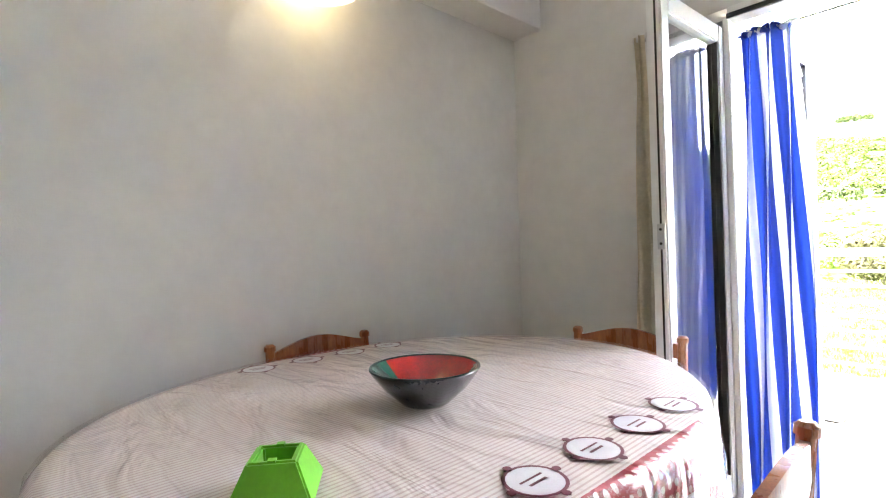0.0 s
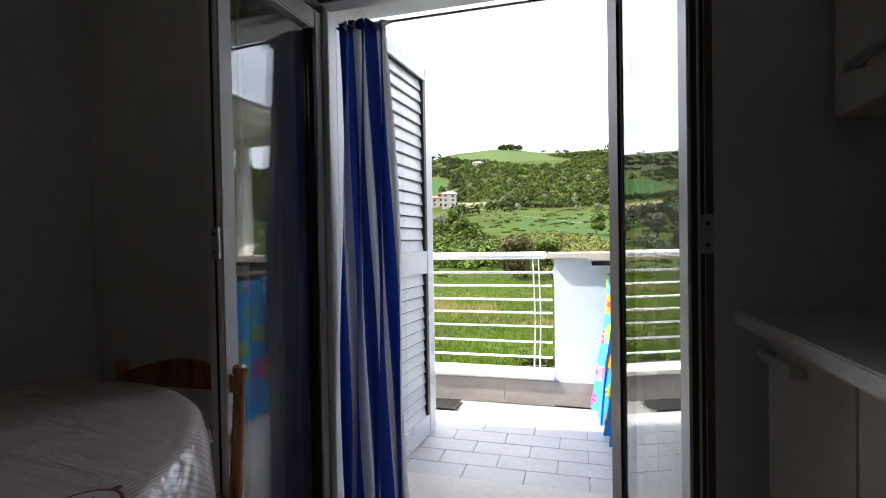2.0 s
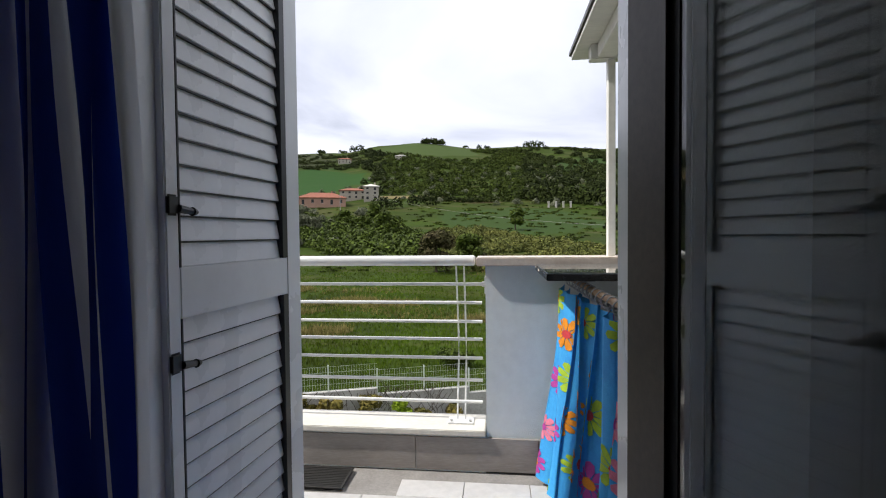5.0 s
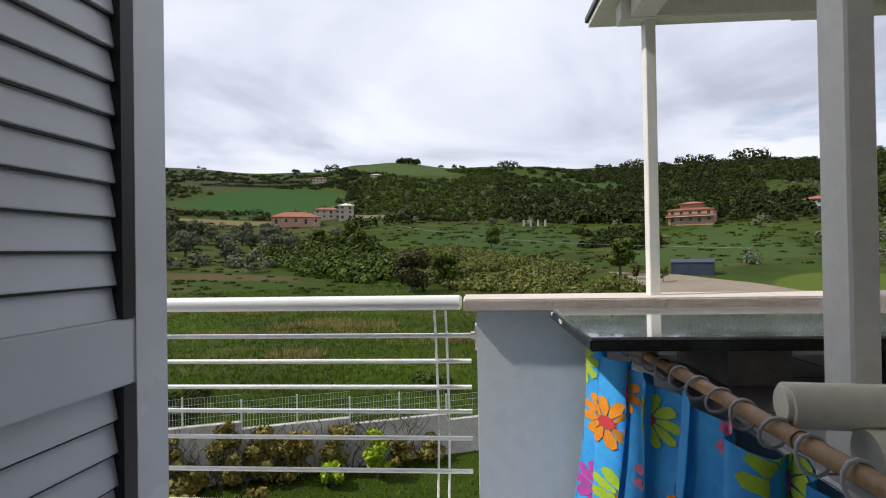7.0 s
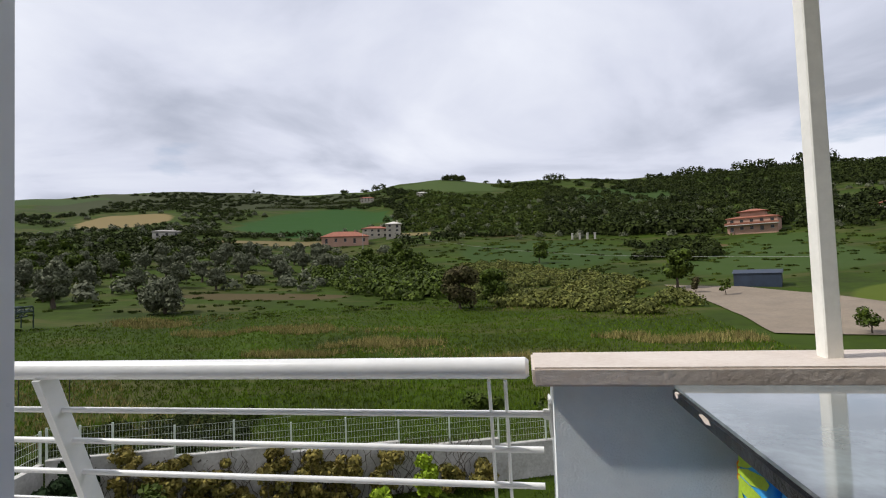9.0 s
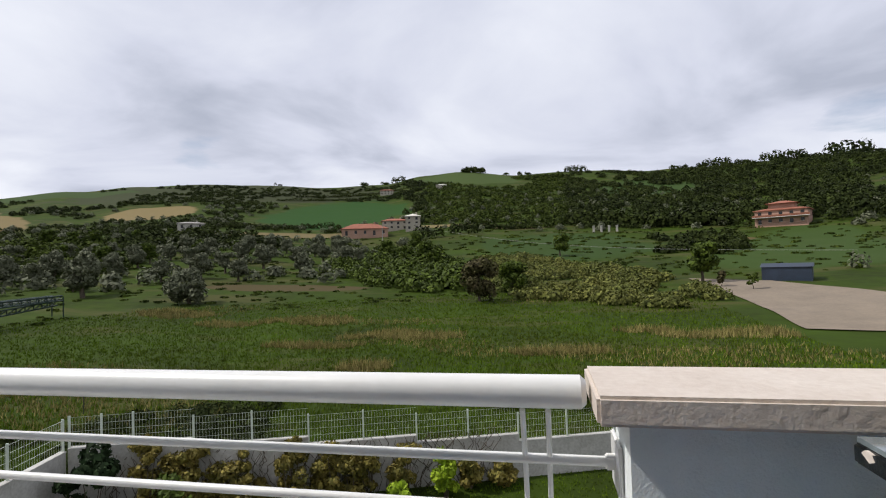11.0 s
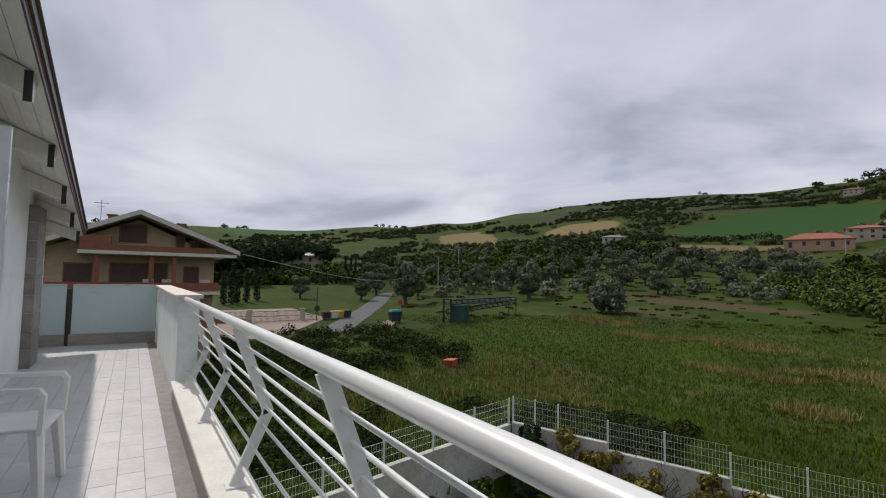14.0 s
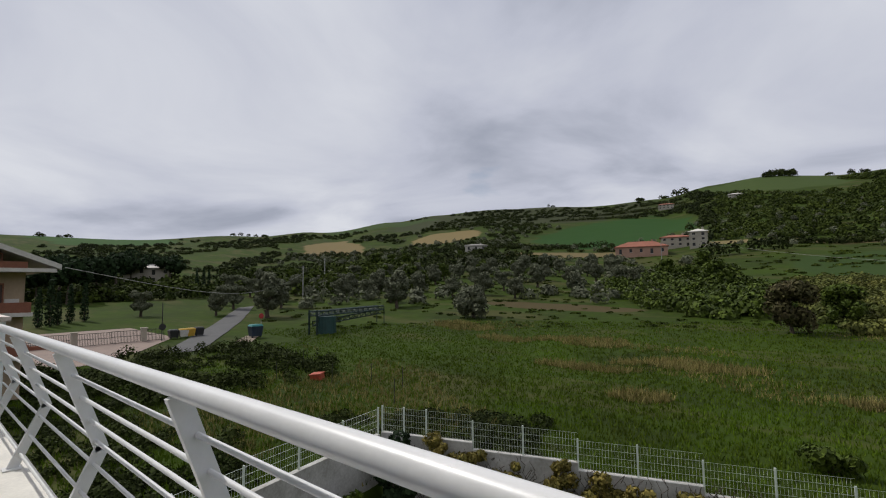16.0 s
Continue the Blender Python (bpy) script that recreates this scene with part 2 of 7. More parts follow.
M_SIGN = mat("sign_red", (0.40, 0.03, 0.03), 0.5, 0.1, 6)


def clear_glass(name):
    m = bpy.data.materials.new(name)
    m.use_nodes = True
    p = m.node_tree.nodes["Principled BSDF"]
    p.inputs["Base Color"].default_value = (0.95, 0.98, 0.97, 1)
    p.inputs["Roughness"].default_value, p.inputs["IOR"].default_value = 0.0, 1.5
    p.inputs["Transmission Weight"].default_value = 1.0
    return m


M_GLASS = clear_glass("window_glass")


def lamp_glass():
    m = bpy.data.materials.new("warm_lamp_glass")
    m.use_nodes = True
    p = m.node_tree.nodes["Principled BSDF"]
    p.inputs["Base Color"].default_value = (0.9, 0.85, 0.7, 1)
    p.inputs["Emission Color"].default_value = (1.0, 0.78, 0.42, 1)
    p.inputs["Emission Strength"].default_value = 0.055
    return m


M_LAMP = lamp_glass()


def stripe_cloth():
    """Blue and white vertical stripes across the width of the curtain (u in metres)."""
    m = bpy.data.materials.new("blue_white_striped_cloth")
    m.use_nodes = True
    t = m.node_tree
    p = t.nodes["Principled BSDF"]
    uv = t.nodes.new("ShaderNodeUVMap")
    sp = t.nodes.new("ShaderNodeSeparateXYZ")
    t.links.new(uv.outputs[0], sp.inputs[0])
    a = t.nodes.new("ShaderNodeMath")
    a.operation, a.inputs[1].default_value = "MULTIPLY", 1 / 0.19
    t.links.new(sp.outputs[0], a.inputs[0])
    f = t.nodes.new("ShaderNodeMath")
    f.operation = "FRACT"
    t.links.new(a.outputs[0], f.inputs[0])
    r = t.nodes.new("ShaderNodeValToRGB")
    r.color_ramp.interpolation = "CONSTANT"
    r.color_ramp.elements[0].color = (0.02, 0.055, 0.36, 1)
    r.color_ramp.elements[1].position, r.color_ramp.elements[1].color = 0.60, (0.80, 0.81, 0.83, 1)
    t.links.new(f.outputs[0], r.inputs[0])
    tc = t.nodes.new("ShaderNodeTexCoord")
    n = node(t, "ShaderNodeTexNoise", Scale=300.0, Detail=2.0)
    t.links.new(tc.outputs["Object"], n.inputs["Vector"])
    b = node(t, "ShaderNodeBump", Strength=0.15, Distance=0.002)
    t.links.new(n.outputs[0], b.inputs["Height"])
    t.links.new(b.outputs[0], p.inputs["Normal"])
    t.links.new(r.outputs[0], p.inputs["Base Color"])
    p.inputs["Roughness"].default_value = 0.85
    p.inputs["Transmission Weight"].default_value = 0.0
    tr = t.nodes.new("ShaderNodeBsdfTranslucent")
    t.links.new(r.outputs[0], tr.inputs[0])
    mx = t.nodes.new("ShaderNodeMixShader")
    mx.inputs[0].default_value = 0.18
    t.links.new(p.outputs[0], mx.inputs[1])
    t.links.new(tr.outputs[0], mx.inputs[2])
    t.links.new(mx.outputs[0], t.nodes["Material Output"].inputs[0])
    return m


M_STRIPE = stripe_cloth()


def table_cloth_mat():
    """Fine beige-red pinstripes with a red dotted band along two sides, under clear vinyl."""
    m = bpy.data.materials.new("printed_tablecloth")
    m.use_nodes = True
    t = m.node_tree
    p = t.nodes["Principled BSDF"]
    tc = t.nodes.new("ShaderNodeTexCoord")
    sp = t.nodes.new("ShaderNodeSeparateXYZ")
    uv = t.nodes.new("ShaderNodeUVMap")
    t.links.new(uv.outputs[0], sp.inputs[0])

    def op(kind, a, b=None):
        n = t.nodes.new("ShaderNodeMath")
        n.operation = kind
        for i, v in enumerate((a, b)):
            if v is None:
                continue
            if isinstance(v, (int, float)):
                n.inputs[i].default_value = v
            else:
                t.links.new(v, n.inputs[i])
        return n.outputs[0]

    x, y = sp.outputs[0], sp.outputs[1]
    line = op("GREATER_THAN", op("FRACT", op("MULTIPLY", x, 1 / 0.011)), 0.62)
    ax = op("ABSOLUTE", x)
    band = op("MULTIPLY", op("GREATER_THAN", ax, 0.61), op("LESS_THAN", ax, 0.70))
    band2 = op("MULTIPLY", op("GREATER_THAN", ax, 0.73), op("LESS_THAN", ax, 0.79))
    band = op("MAXIMUM", band, band2)
    dx = op("SUBTRACT", op("FRACT", op("MULTIPLY", x, 1 / 0.022)), 0.5)
    dy = op("SUBTRACT", op("FRACT", op("MULTIPLY", y, 1 / 0.022)), 0.5)
    dot = op("LESS_THAN", op("ADD", op("MULTIPLY", dx, dx), op("MULTIPLY", dy, dy)), 0.075)

    def mixed(f, a, b):
        n = t.nodes.new("ShaderNodeMixRGB")
        t.links.new(f, n.inputs[0])
        for i, v in ((1, a), (2, b)):
            if isinstance(v, tuple):
                n.inputs[i].default_value = (*v, 1)
            else:
                t.links.new(v, n.inputs[i])
        return n.outputs[0]

    plain = mixed(line, (0.70, 0.63, 0.60), (0.56, 0.44, 0.41))
    dots = mixed(dot, (0.36, 0.035, 0.05), (0.66, 0.5, 0.48))
    t.links.new(mixed(band, plain, dots), p.inputs["Base Color"])
    p.inputs["Roughness"].default_value = 0.5
    p.inputs["Coat Weight"].default_value = 0.8
    p.inputs["Coat Roughness"].default_value = 0.06
    mp = t.nodes.new("ShaderNodeMapping")
    mp.inputs["Scale"].default_value, mp.inputs["Rotation"].default_value = (2.2, 7.0, 2.2), (0, 0, 0.5)
    t.links.new(tc.outputs["Object"], mp.inputs[0])
    n = node(t, "ShaderNodeTexNoise", Scale=1.6, Detail=3.0, Roughness=0.5, Distortion=0.8)
    t.links.new(mp.outputs[0], n.inputs["Vector"])
    b = node(t, "ShaderNodeBump", Strength=1.0, Distance=0.022)
    t.links.new(n.outputs[0], b.inputs["Height"])
    t.links.new(b.outputs[0], p.inputs["Coat Normal"])
    b2 = node(t, "ShaderNodeBump", Strength=0.75, Distance=0.02)
    t.links.new(n.outputs[0], b2.inputs["Height"])
    t.links.new(b2.outputs[0], p.inputs["Normal"])
    return m


M_CLOTH = table_cloth_mat()
M_FLORAL = mat("sky_blue_cloth", (0.05, 0.40, 0.80), 0.8, 0.12, 6, 0.15, 250, second=(0.03, 0.28, 0.68))
M_PETALS = [mat("petal_" + n, c, 0.8, 0.15, 20) for n, c in (("orange", (0.80, 0.27, 0.01)), ("pink", (0.70, 0.20, 0.30)), ("lime", (0.36, 0.52, 0.03)),
                                                               ("magenta", (0.45, 0.05, 0.32)), ("red", (0.55, 0.04, 0.05)))]


# ---- mesh helpers ----
class Shape:
    """A mesh in the making: boxes, tubes and quads of one part."""

    def __init__(self):
        self.v, self.f, self.uv = [], [], []

    def add(self, verts, faces):
        n = len(self.v)
        self.v += [tuple(p) for p in verts]
        self.f += [tuple(i + n for i in q) for q in faces]
        return self

    def box(self, x0, x1, y0, y1, z0, z1, m=None, c=0.0):
        """A box; c chamfers its four long upright edges."""
        if c:
            ring = [(x0 + c, y0), (x1 - c, y0), (x1, y0 + c), (x1, y1 - c), (x1 - c, y1), (x0 + c, y1), (x0, y1 - c), (x0, y0 + c)]
        else:
            ring = [(x0, y0), (x1, y0), (x1, y1), (x0, y1)]
        k = len(ring)
        pts = [Vector((x, y, z)) for z in (z0, z1) for x, y in ring]
        if m:
            pts = [m @ p for p in pts]
        faces = [tuple(reversed(range(k))), tuple(range(k, 2 * k))] + [(i, (i + 1) % k, (i + 1) % k + k, i + k) for i in range(k)]
        return self.add(pts, faces)

    def tube(self, a, b, r0, r1=None, n=8, caps=True):
        a, b = Vector(a), Vector(b)
        r1 = r0 if r1 is None else r1
        q = (b - a).to_track_quat("Z", "Y")
        pts = [p + q @ Vector((r * math.cos(2 * math.pi * i / n), r * math.sin(2 * math.pi * i / n), 0)) for p, r in ((a, r0), (b, r1)) for i in range(n)]
        faces = [(i, (i + 1) % n, (i + 1) % n + n, i + n) for i in range(n)]
        if caps:
            pts += [p.copy() for p in pts]
            faces += [tuple(reversed(range(2 * n, 3 * n))), tuple(range(3 * n, 4 * n))]
        return self.add(pts, faces)

    def path(self, pts, r, n=8):
        """One tube through all the points."""
        pts = [Vector(p) for p in pts]
        rings = []
        for i, p in enumerate(pts):
            d = (pts[min(i + 1, len(pts) - 1)] - pts[max(i - 1, 0)]).normalized()
            q = d.to_track_quat("Z", "Y")
            rings += [p + q @ Vector((r * math.cos(2 * math.pi * k / n), r * math.sin(2 * math.pi * k / n), 0)) for k in range(n)]
        faces = [(a * n + k, a * n + (k + 1) % n, (a + 1) * n + (k + 1) % n, (a + 1) * n + k) for a in range(len(pts) - 1) for k in range(n)]
        k = len(rings)
        rings += [p.copy() for p in rings[:n] + rings[-n:]]
        faces += [tuple(reversed(range(k, k + n))), tuple(range(k + n, k + 2 * n))]
        return self.add(rings, faces)

    def lathe(self, profile, centre=(0, 0, 0), n=32):
        """A surface of revolution from (radius, height) pairs."""
        cx, cy, cz = centre
        k = len(profile)
        pts = [(cx + r * math.cos(2 * math.pi * i / n), cy + r * math.sin(2 * math.pi * i / n), cz + z) for i in range(n) for r, z in profile]
        faces = [(i * k + j, ((i + 1) % n) * k + j, ((i + 1) % n) * k + j + 1, i * k + j + 1) for i in range(n) for j in range(k - 1)]
        return self.add(pts, faces)

    def mesh(self, name, material, smooth=False, bevel=0.0):
        me = bpy.data.meshes.new(name)
        me.from_pydata(self.v, [], self.f)
        if self.uv:
            layer = me.uv_layers.new(name="UVMap")
            for poly in me.polygons:
                for li, vi in zip(poly.loop_indices, poly.vertices):
                    layer.data[li].uv = self.uv[vi]
        if bevel:
            bm = bmesh.new()
            bm.from_mesh(me)
            bmesh.ops.remove_doubles(bm, verts=bm.verts, dist=1e-5)
            edges = [e for e in bm.edges if len(e.link_faces) == 2 and e.calc_face_angle() > 0.6]
            bmesh.ops.bevel(bm, geom=edges, offset=bevel, segments=2, affect="EDGES", clamp_overlap=True)
            bm.to_mesh(me)
            bm.free()
        me.materials.append(material)
        if smooth:
            me.polygons.foreach_set("use_smooth", [True] * len(me.polygons))
        me.update()
        return me


def part(name, shape, material, parent=None, label="", smooth=False, bevel=0.0, m=None):
    data = shape if isinstance(shape, bpy.types.Mesh) else shape.mesh(name, material, smooth, bevel)
    ob = new(name, data)
    if parent:
        ob.parent = parent
    if m:
        ob.matrix_basis = m
    return tagged(ob, label)


def thing(name, m, label, category, group="", kind=""):
    ob = new(name)
    ob.empty_display_size = 0.1
    ob.matrix_basis = m
    return tagged(ob, label, category, group, kind)


def structure(name, shape, material, label, category, parent=None, bevel=0.0):
    ob = part(name, shape, material, parent, "", False, bevel)
    return tagged(ob, label, category, "", "structure")


def smooth_step(a, b, x):
    t = min(1, max(0, (x - a) / (b - a)))
    return t * t * (3 - 2 * t)


# ---- the lie of the land ----
FENCE_A, FENCE_B, ALONG = Vector((-12.4, 1.0)), Vector((-15.8, 14.5)), Vector((0.943, 0.333)).normalized()


def in_garden(x, y):
    k = (y - FENCE_A.y) / (FENCE_B.y - FENCE_A.y)
    back = FENCE_B.y + 0.5 + (x - FENCE_B.x) * ALONG.y / ALONG.x
    return x > FENCE_A.x + k * (FENCE_B.x - FENCE_A.x) and y < back and x < 14 and y > -14


RIDGE = [(-180, .5), (-60, .74), (-34, .79), (-28, .835), (-20, .845), (-13, .865), (-7, .925), (2, .94), (8.5, .985), (13, .955), (18, .88), (25, .86), (35, .87),
         (43, .825), (48, .745), (57, .63), (64, .573), (76, .525), (100, .48), (180.1, .5)]


def hill(az):
    """How high the ridge stands in a direction, degrees to the left of north."""
    for (a, p), (b, q) in zip(RIDGE, RIDGE[1:]):
        if az <= b:
            return p + (q - p) * smooth_step(a, b, az)
    return 0.5


def inside(x, y, ring):
    """Whether a spot lies within a plot of land."""
    odd = False
    for (ax, ay), (bx, by) in zip(ring, ring[1:] + ring[:1]):
        if (ay > y) != (by > y) and x < ax + (y - ay) / (by - ay) * (bx - ax):
            odd = not odd
    return odd


def land(x, y):
    r, az = math.hypot(x, y), math.degrees(math.atan2(-x, y))
    z = -6.2 + hill(az) * 0.0109 * max(0, min(r, 600) - 50) ** 1.475
    if r > 600:
        z -= (r - 600) * 0.05
    z += 1.0 * smooth_step(90, 200, r) * (math.sin(x * 0.021 + 1) * math.cos(y * 0.017) + 0.5 * math.sin(x * 0.05 + y * 0.043))
    z += 0.18 * smooth_step(20, 40, r) * noise.noise(Vector((x * 0.12, y * 0.12, 0)))
    z += 2.6 * smooth_step(480, 600, r) * noise.noise(Vector((x * 0.012, y * 0.012, 3)))
    return z - (0.8 if in_garden(x, y) else 0)


def terrain_mat():
    """Meadow with worn and dry streaks near by, and ploughed, sown and mown fields on the far slopes."""
    m = mat("meadow_and_fields", (0.038, 0.066, 0.004), 0.95, 0.35, 0.06, 0.9, 1.4, second=(0.021, 0.032, 0.004), spec=0.1)
    t = m.node_tree
    p = t.nodes["Principled BSDF"]
    out = p.inputs["Base Color"].links[0].from_socket
    tc = t.nodes.new("ShaderNodeTexCoord")
    wob = node(t, "ShaderNodeTexNoise", Scale=0.03, Detail=4.0)
    t.links.new(tc.outputs["Object"], wob.inputs["Vector"])
    dry = node(t, "ShaderNodeTexNoise", Scale=0.06, Detail=6.0, Roughness=0.65)
    mp = t.nodes.new("ShaderNodeMapping")
    mp.inputs["Scale"].default_value, mp.inputs["Rotation"].default_value = (0.6, 2.0, 1), (0, 0, 0.25)
    t.links.new(tc.outputs["Object"], mp.inputs[0])
    t.links.new(mp.outputs[0], dry.inputs["Vector"])
    rr = t.nodes.new("ShaderNodeMapRange")
    rr.inputs[1].default_value, rr.inputs[2].default_value, rr.inputs[4].default_value = 0.50, 0.62, 0.7
    t.links.new(dry.outputs[0], rr.inputs[0])
    mx = t.nodes.new("ShaderNodeMixRGB")
    mx.inputs[2].default_value = (0.070, 0.066, 0.022, 1)
    t.links.new(rr.outputs[0], mx.inputs[0])
    t.links.new(out, mx.inputs[1])
    out = mx.outputs[0]
    fields = [((-290, 430), (150, 85), 0.6, (0.040, 0.046, 0.020)), ((-256, 285), (27, 38), 0.4, (0.20, 0.150, 0.068)), ((-330, 232), (78, 23), -0.53, (0.18, 0.135, 0.062)),
              ((-115, 213), (44, 13), 0.54, (0.155, 0.120, 0.055)), ((-32, 243), (32, 8), -0.05, (0.19, 0.150, 0.070)), ((-142, 338), (50, 90), 0.15, (0.020, 0.062, 0.010)),
              ((-78, 550), (55, 60), 0, (0.052, 0.078, 0.020)), ((-440, 365), (75, 26), 0.4, (0.040, 0.066, 0.017)), ((88, 430), (38, 62), -0.2, (0.034, 0.062, 0.014)),
              ((66, 145), (20, 56), -0.45, (0.038, 0.066, 0.013)), ((-560, 130), (80, 60), 0, (0.034, 0.080, 0.018)), ((8, 178), (30, 42), 0, (0.030, 0.056, 0.011)),
              ((-50, 91), (17, 5), 0.1, (0.075, 0.056, 0.026)), ((52, 72), (9, 16), -0.6, (0.075, 0.100, 0.012)), ((60, 182), (13, 7), -0.6, (0.10, 0.07, 0.03))]
    for (cx, cy), (ax, ay), turn, colour in fields:
        mp = t.nodes.new("ShaderNodeMapping")
        mp.vector_type = "TEXTURE"
        mp.inputs["Location"].default_value = (cx, cy, 0)
        mp.inputs["Rotation"].default_value = (0, 0, turn)
        mp.inputs["Scale"].default_value = (ax, ay, 1e6)
        t.links.new(tc.outputs["Object"], mp.inputs[0])
        ln = t.nodes.new("ShaderNodeVectorMath")
        ln.operation = "LENGTH"
        t.links.new(mp.outputs[0], ln.inputs[0])
        ad = t.nodes.new("ShaderNodeMath")
        ad.operation = "ADD"
        t.links.new(ln.outputs["Value"], ad.inputs[0])
        t.links.new(wob.outputs[0], ad.inputs[1])
        rg = t.nodes.new("ShaderNodeMapRange")
        rg.inputs[1].default_value, rg.inputs[2].default_value, rg.inputs[3].default_value, rg.inputs[4].default_value = 1.42, 1.52, 0.9, 0
        t.links.new(ad.outputs[0], rg.inputs[0])
        mx = t.nodes.new("ShaderNodeMixRGB")
        mx.inputs[2].default_value = (*colour, 1)
        t.links.new(rg.outputs[0], mx.inputs[0])
        t.links.new(out, mx.inputs[1])
        out = mx.outputs[0]
    t.links.new(out, p.inputs["Base Color"])
    return m


def build_ground():
    radii = [0.0]
    while radii[-1] < 30:
        radii.append(radii[-1] + 0.45)
    while radii[-1] < 3200:
        radii.append(radii[-1] * 1.028)
    n = 420
    verts = [(0, 0, land(0, 0))]
    faces = []
    for r in radii[1:]:
        for i in range(n):
            a = 2 * math.pi * i / n
            verts.append((r * math.sin(a), r * math.cos(a), land(r * math.sin(a), r * math.cos(a))))
    faces += [(0, 1 + (i + 1) % n, 1 + i) for i in range(n)]
    for k in range(len(radii) - 2):
        o = 1 + k * n
        faces += [(o + i, o + (i + 1) % n, o + n + (i + 1) % n, o + n + i) for i in range(n)]
    s = Shape()
    s.v, s.f = verts, faces
    ob = part("ground", s, terrain_mat(), smooth=True)
    tagged(ob, "green meadow rising to cultivated hills with tan and green fields", "ground", kind="structure")


build_ground()

# ---- the room ----
WL, WR, WB, CEIL = -1.67, 1.42, -4.6, 2.62
DOOR_L, DOOR_R, DOOR_T = -0.63, 0.495, 2.055
YI = -0.50


def facade_y(x):
    return 0.085 + 0.0465 * x


def wall_slab(x0, x1, z0, z1):
    """A piece of the outer wall between two places along the front."""
    s = Shape()
    pts = [(x0, YI, z0), (x1, YI, z0), (x1, facade_y(x1), z0), (x0, facade_y(x0), z0)]
    pts += [(x, y, z1) for x, y, _ in pts]
    return s.add(pts, [(3, 2, 1, 0), (4, 5, 6, 7), (0, 1, 5, 4), (1, 2, 6, 5), (2, 3, 7, 6), (3, 0, 4, 7)])


structure("wall_north_a", wall_slab(WL - 0.2, DOOR_L - 0.07, 0, CEIL), M_WALL, "pale grey-beige painted wall beside the balcony door", "wall")
structure("wall_north_b", wall_slab(DOOR_R + 0.05, WR + 0.2, 0, CEIL), M_WALL, "pale grey-beige painted wall beside the balcony door", "wall")
structure("wall_north_c", Shape().box(DOOR_L - 0.07, DOOR_R + 0.05, YI, -0.38, DOOR_T, CEIL), M_WALL, "painted wall above the balcony door", "wall")
structure("wall_north_f", Shape().box(DOOR_L - 0.07, DOOR_R + 0.05, -0.379, 0.055, 2.2, CEIL), M_WALL, "plastered lintel outside the balcony door", "wall")
structure("wall_west", Shape().box(WL - 0.2, WL, WB, YI, 0, CEIL), M_WALL, "plain pale grey-beige painted wall behind the table", "wall")
structure("wall_east", Shape().box(WR, WR + 0.2, WB, YI, 0, CEIL), M_WALL, "plain pale painted kitchen wall", "wall")
structure("wall_south", Shape().box(WL - 0.2, WR + 0.2, WB - 0.2, WB, 0, CEIL), M_WALL, "plain pale painted back wall", "wall")
structure("ceiling", Shape().box(WL - 0.2, WR + 0.2, WB - 0.2, YI - 0.002, CEIL, CEIL + 0.2), M_CEIL, "white painted ceiling", "ceiling")
structure("trim", Shape().box(WL + 0.002, WL + 0.19, WB, YI - 0.003, 2.285, CEIL - 0.002), M_CEIL, "white boxed beam along the top of the wall", "beam", bevel=0.004)
structure("floor", Shape().box(WL - 0.2, WR + 0.2, WB - 0.2, 0.09, -0.25, -0.006), M_GROUT, "brown tiled indoor floor", "floor")

structure("wall_north_d", Shape().box(DOOR_L - 0.07, DOOR_L, -0.395, facade_y(DOOR_L) - 0.003, 0, 2.199), M_WALL, "plastered rebate beside the balcony door", "wall")
structure("wall_north_e", Shape().box(DOOR_R, DOOR_R + 0.05, -0.19, facade_y(DOOR_R) - 0.003, 0, 2.199), M_WALL, "plastered rebate beside the balcony door", "wall")

# door frame in the opening
fr = thing("door_1", pose(0, 0, 0), "white PVC balcony door frame standing in the wall", "door frame", kind="structure")
s = Shape()
s.box(DOOR_L, DOOR_L + 0.026, -0.412, -0.340, 0.0, DOOR_T, c=0.005)
part("jamb_frame", s, M_PVC, fr)
part("jamb_frame", Shape().box(0.468, 0.4945, -0.128, -0.064, 0.0, DOOR_T, c=0.004), M_PVC, fr)
part("jamb_frame", Shape().box(0.463, 0.4945, -0.207, -0.180, 0.0, DOOR_T, c=0.004), M_PVC, fr)
part("jamb_seal", Shape().box(0.4695, 0.4944, -0.179, -0.129, 0.0, DOOR_T), M_RUBBER, fr, "black rebate of the door frame")
hg = part("hinge_plate", Shape().box(0.4555, 0.4625, -0.2065, -0.176, 1.017, 1.078), M_STEEL, fr, "steel hinge plate", bevel=0.002)
for z in (1.030, 1.066):
    part("screw", Shape().tube((0.4555, -0.188, z), (0.4525, -0.188, z), 0.005), M_IRON, hg)
part("head_frame", Shape().box(DOOR_L + 0.05, DOOR_R - 0.05, -0.515, -0.44, DOOR_T - 0.05, DOOR_T), M_PVC, fr, bevel=0.004)
part("threshold", Shape().box(DOOR_L + 0.05, DOOR_R - 0.05, -0.515, -0.43, -0.004, 0.035), M_ALU, fr, "pale metal threshold", bevel=0.004)
part("head_seal", Shape().box(DOOR_L + 0.05, DOOR_R - 0.05, -0.525, -0.516, DOOR_T - 0.048, DOOR_T - 0.03), M_RUBBER, fr, "black rubber seal")
s = Shape()
s.box(DOOR_L - 0.002, DOOR_L + 0.022, -0.336, facade_y(0) + 0.003, 0.0, DOOR_T - 0.052)
s.box(DOOR_R - 0.014, DOOR_R - 0.002, -0.062, facade_y(0) + 0.012, 0.0, DOOR_T - 0.052)
part("reveal_lining", s, M_ALU, fr, "white metal reveal lining", bevel=0.004)
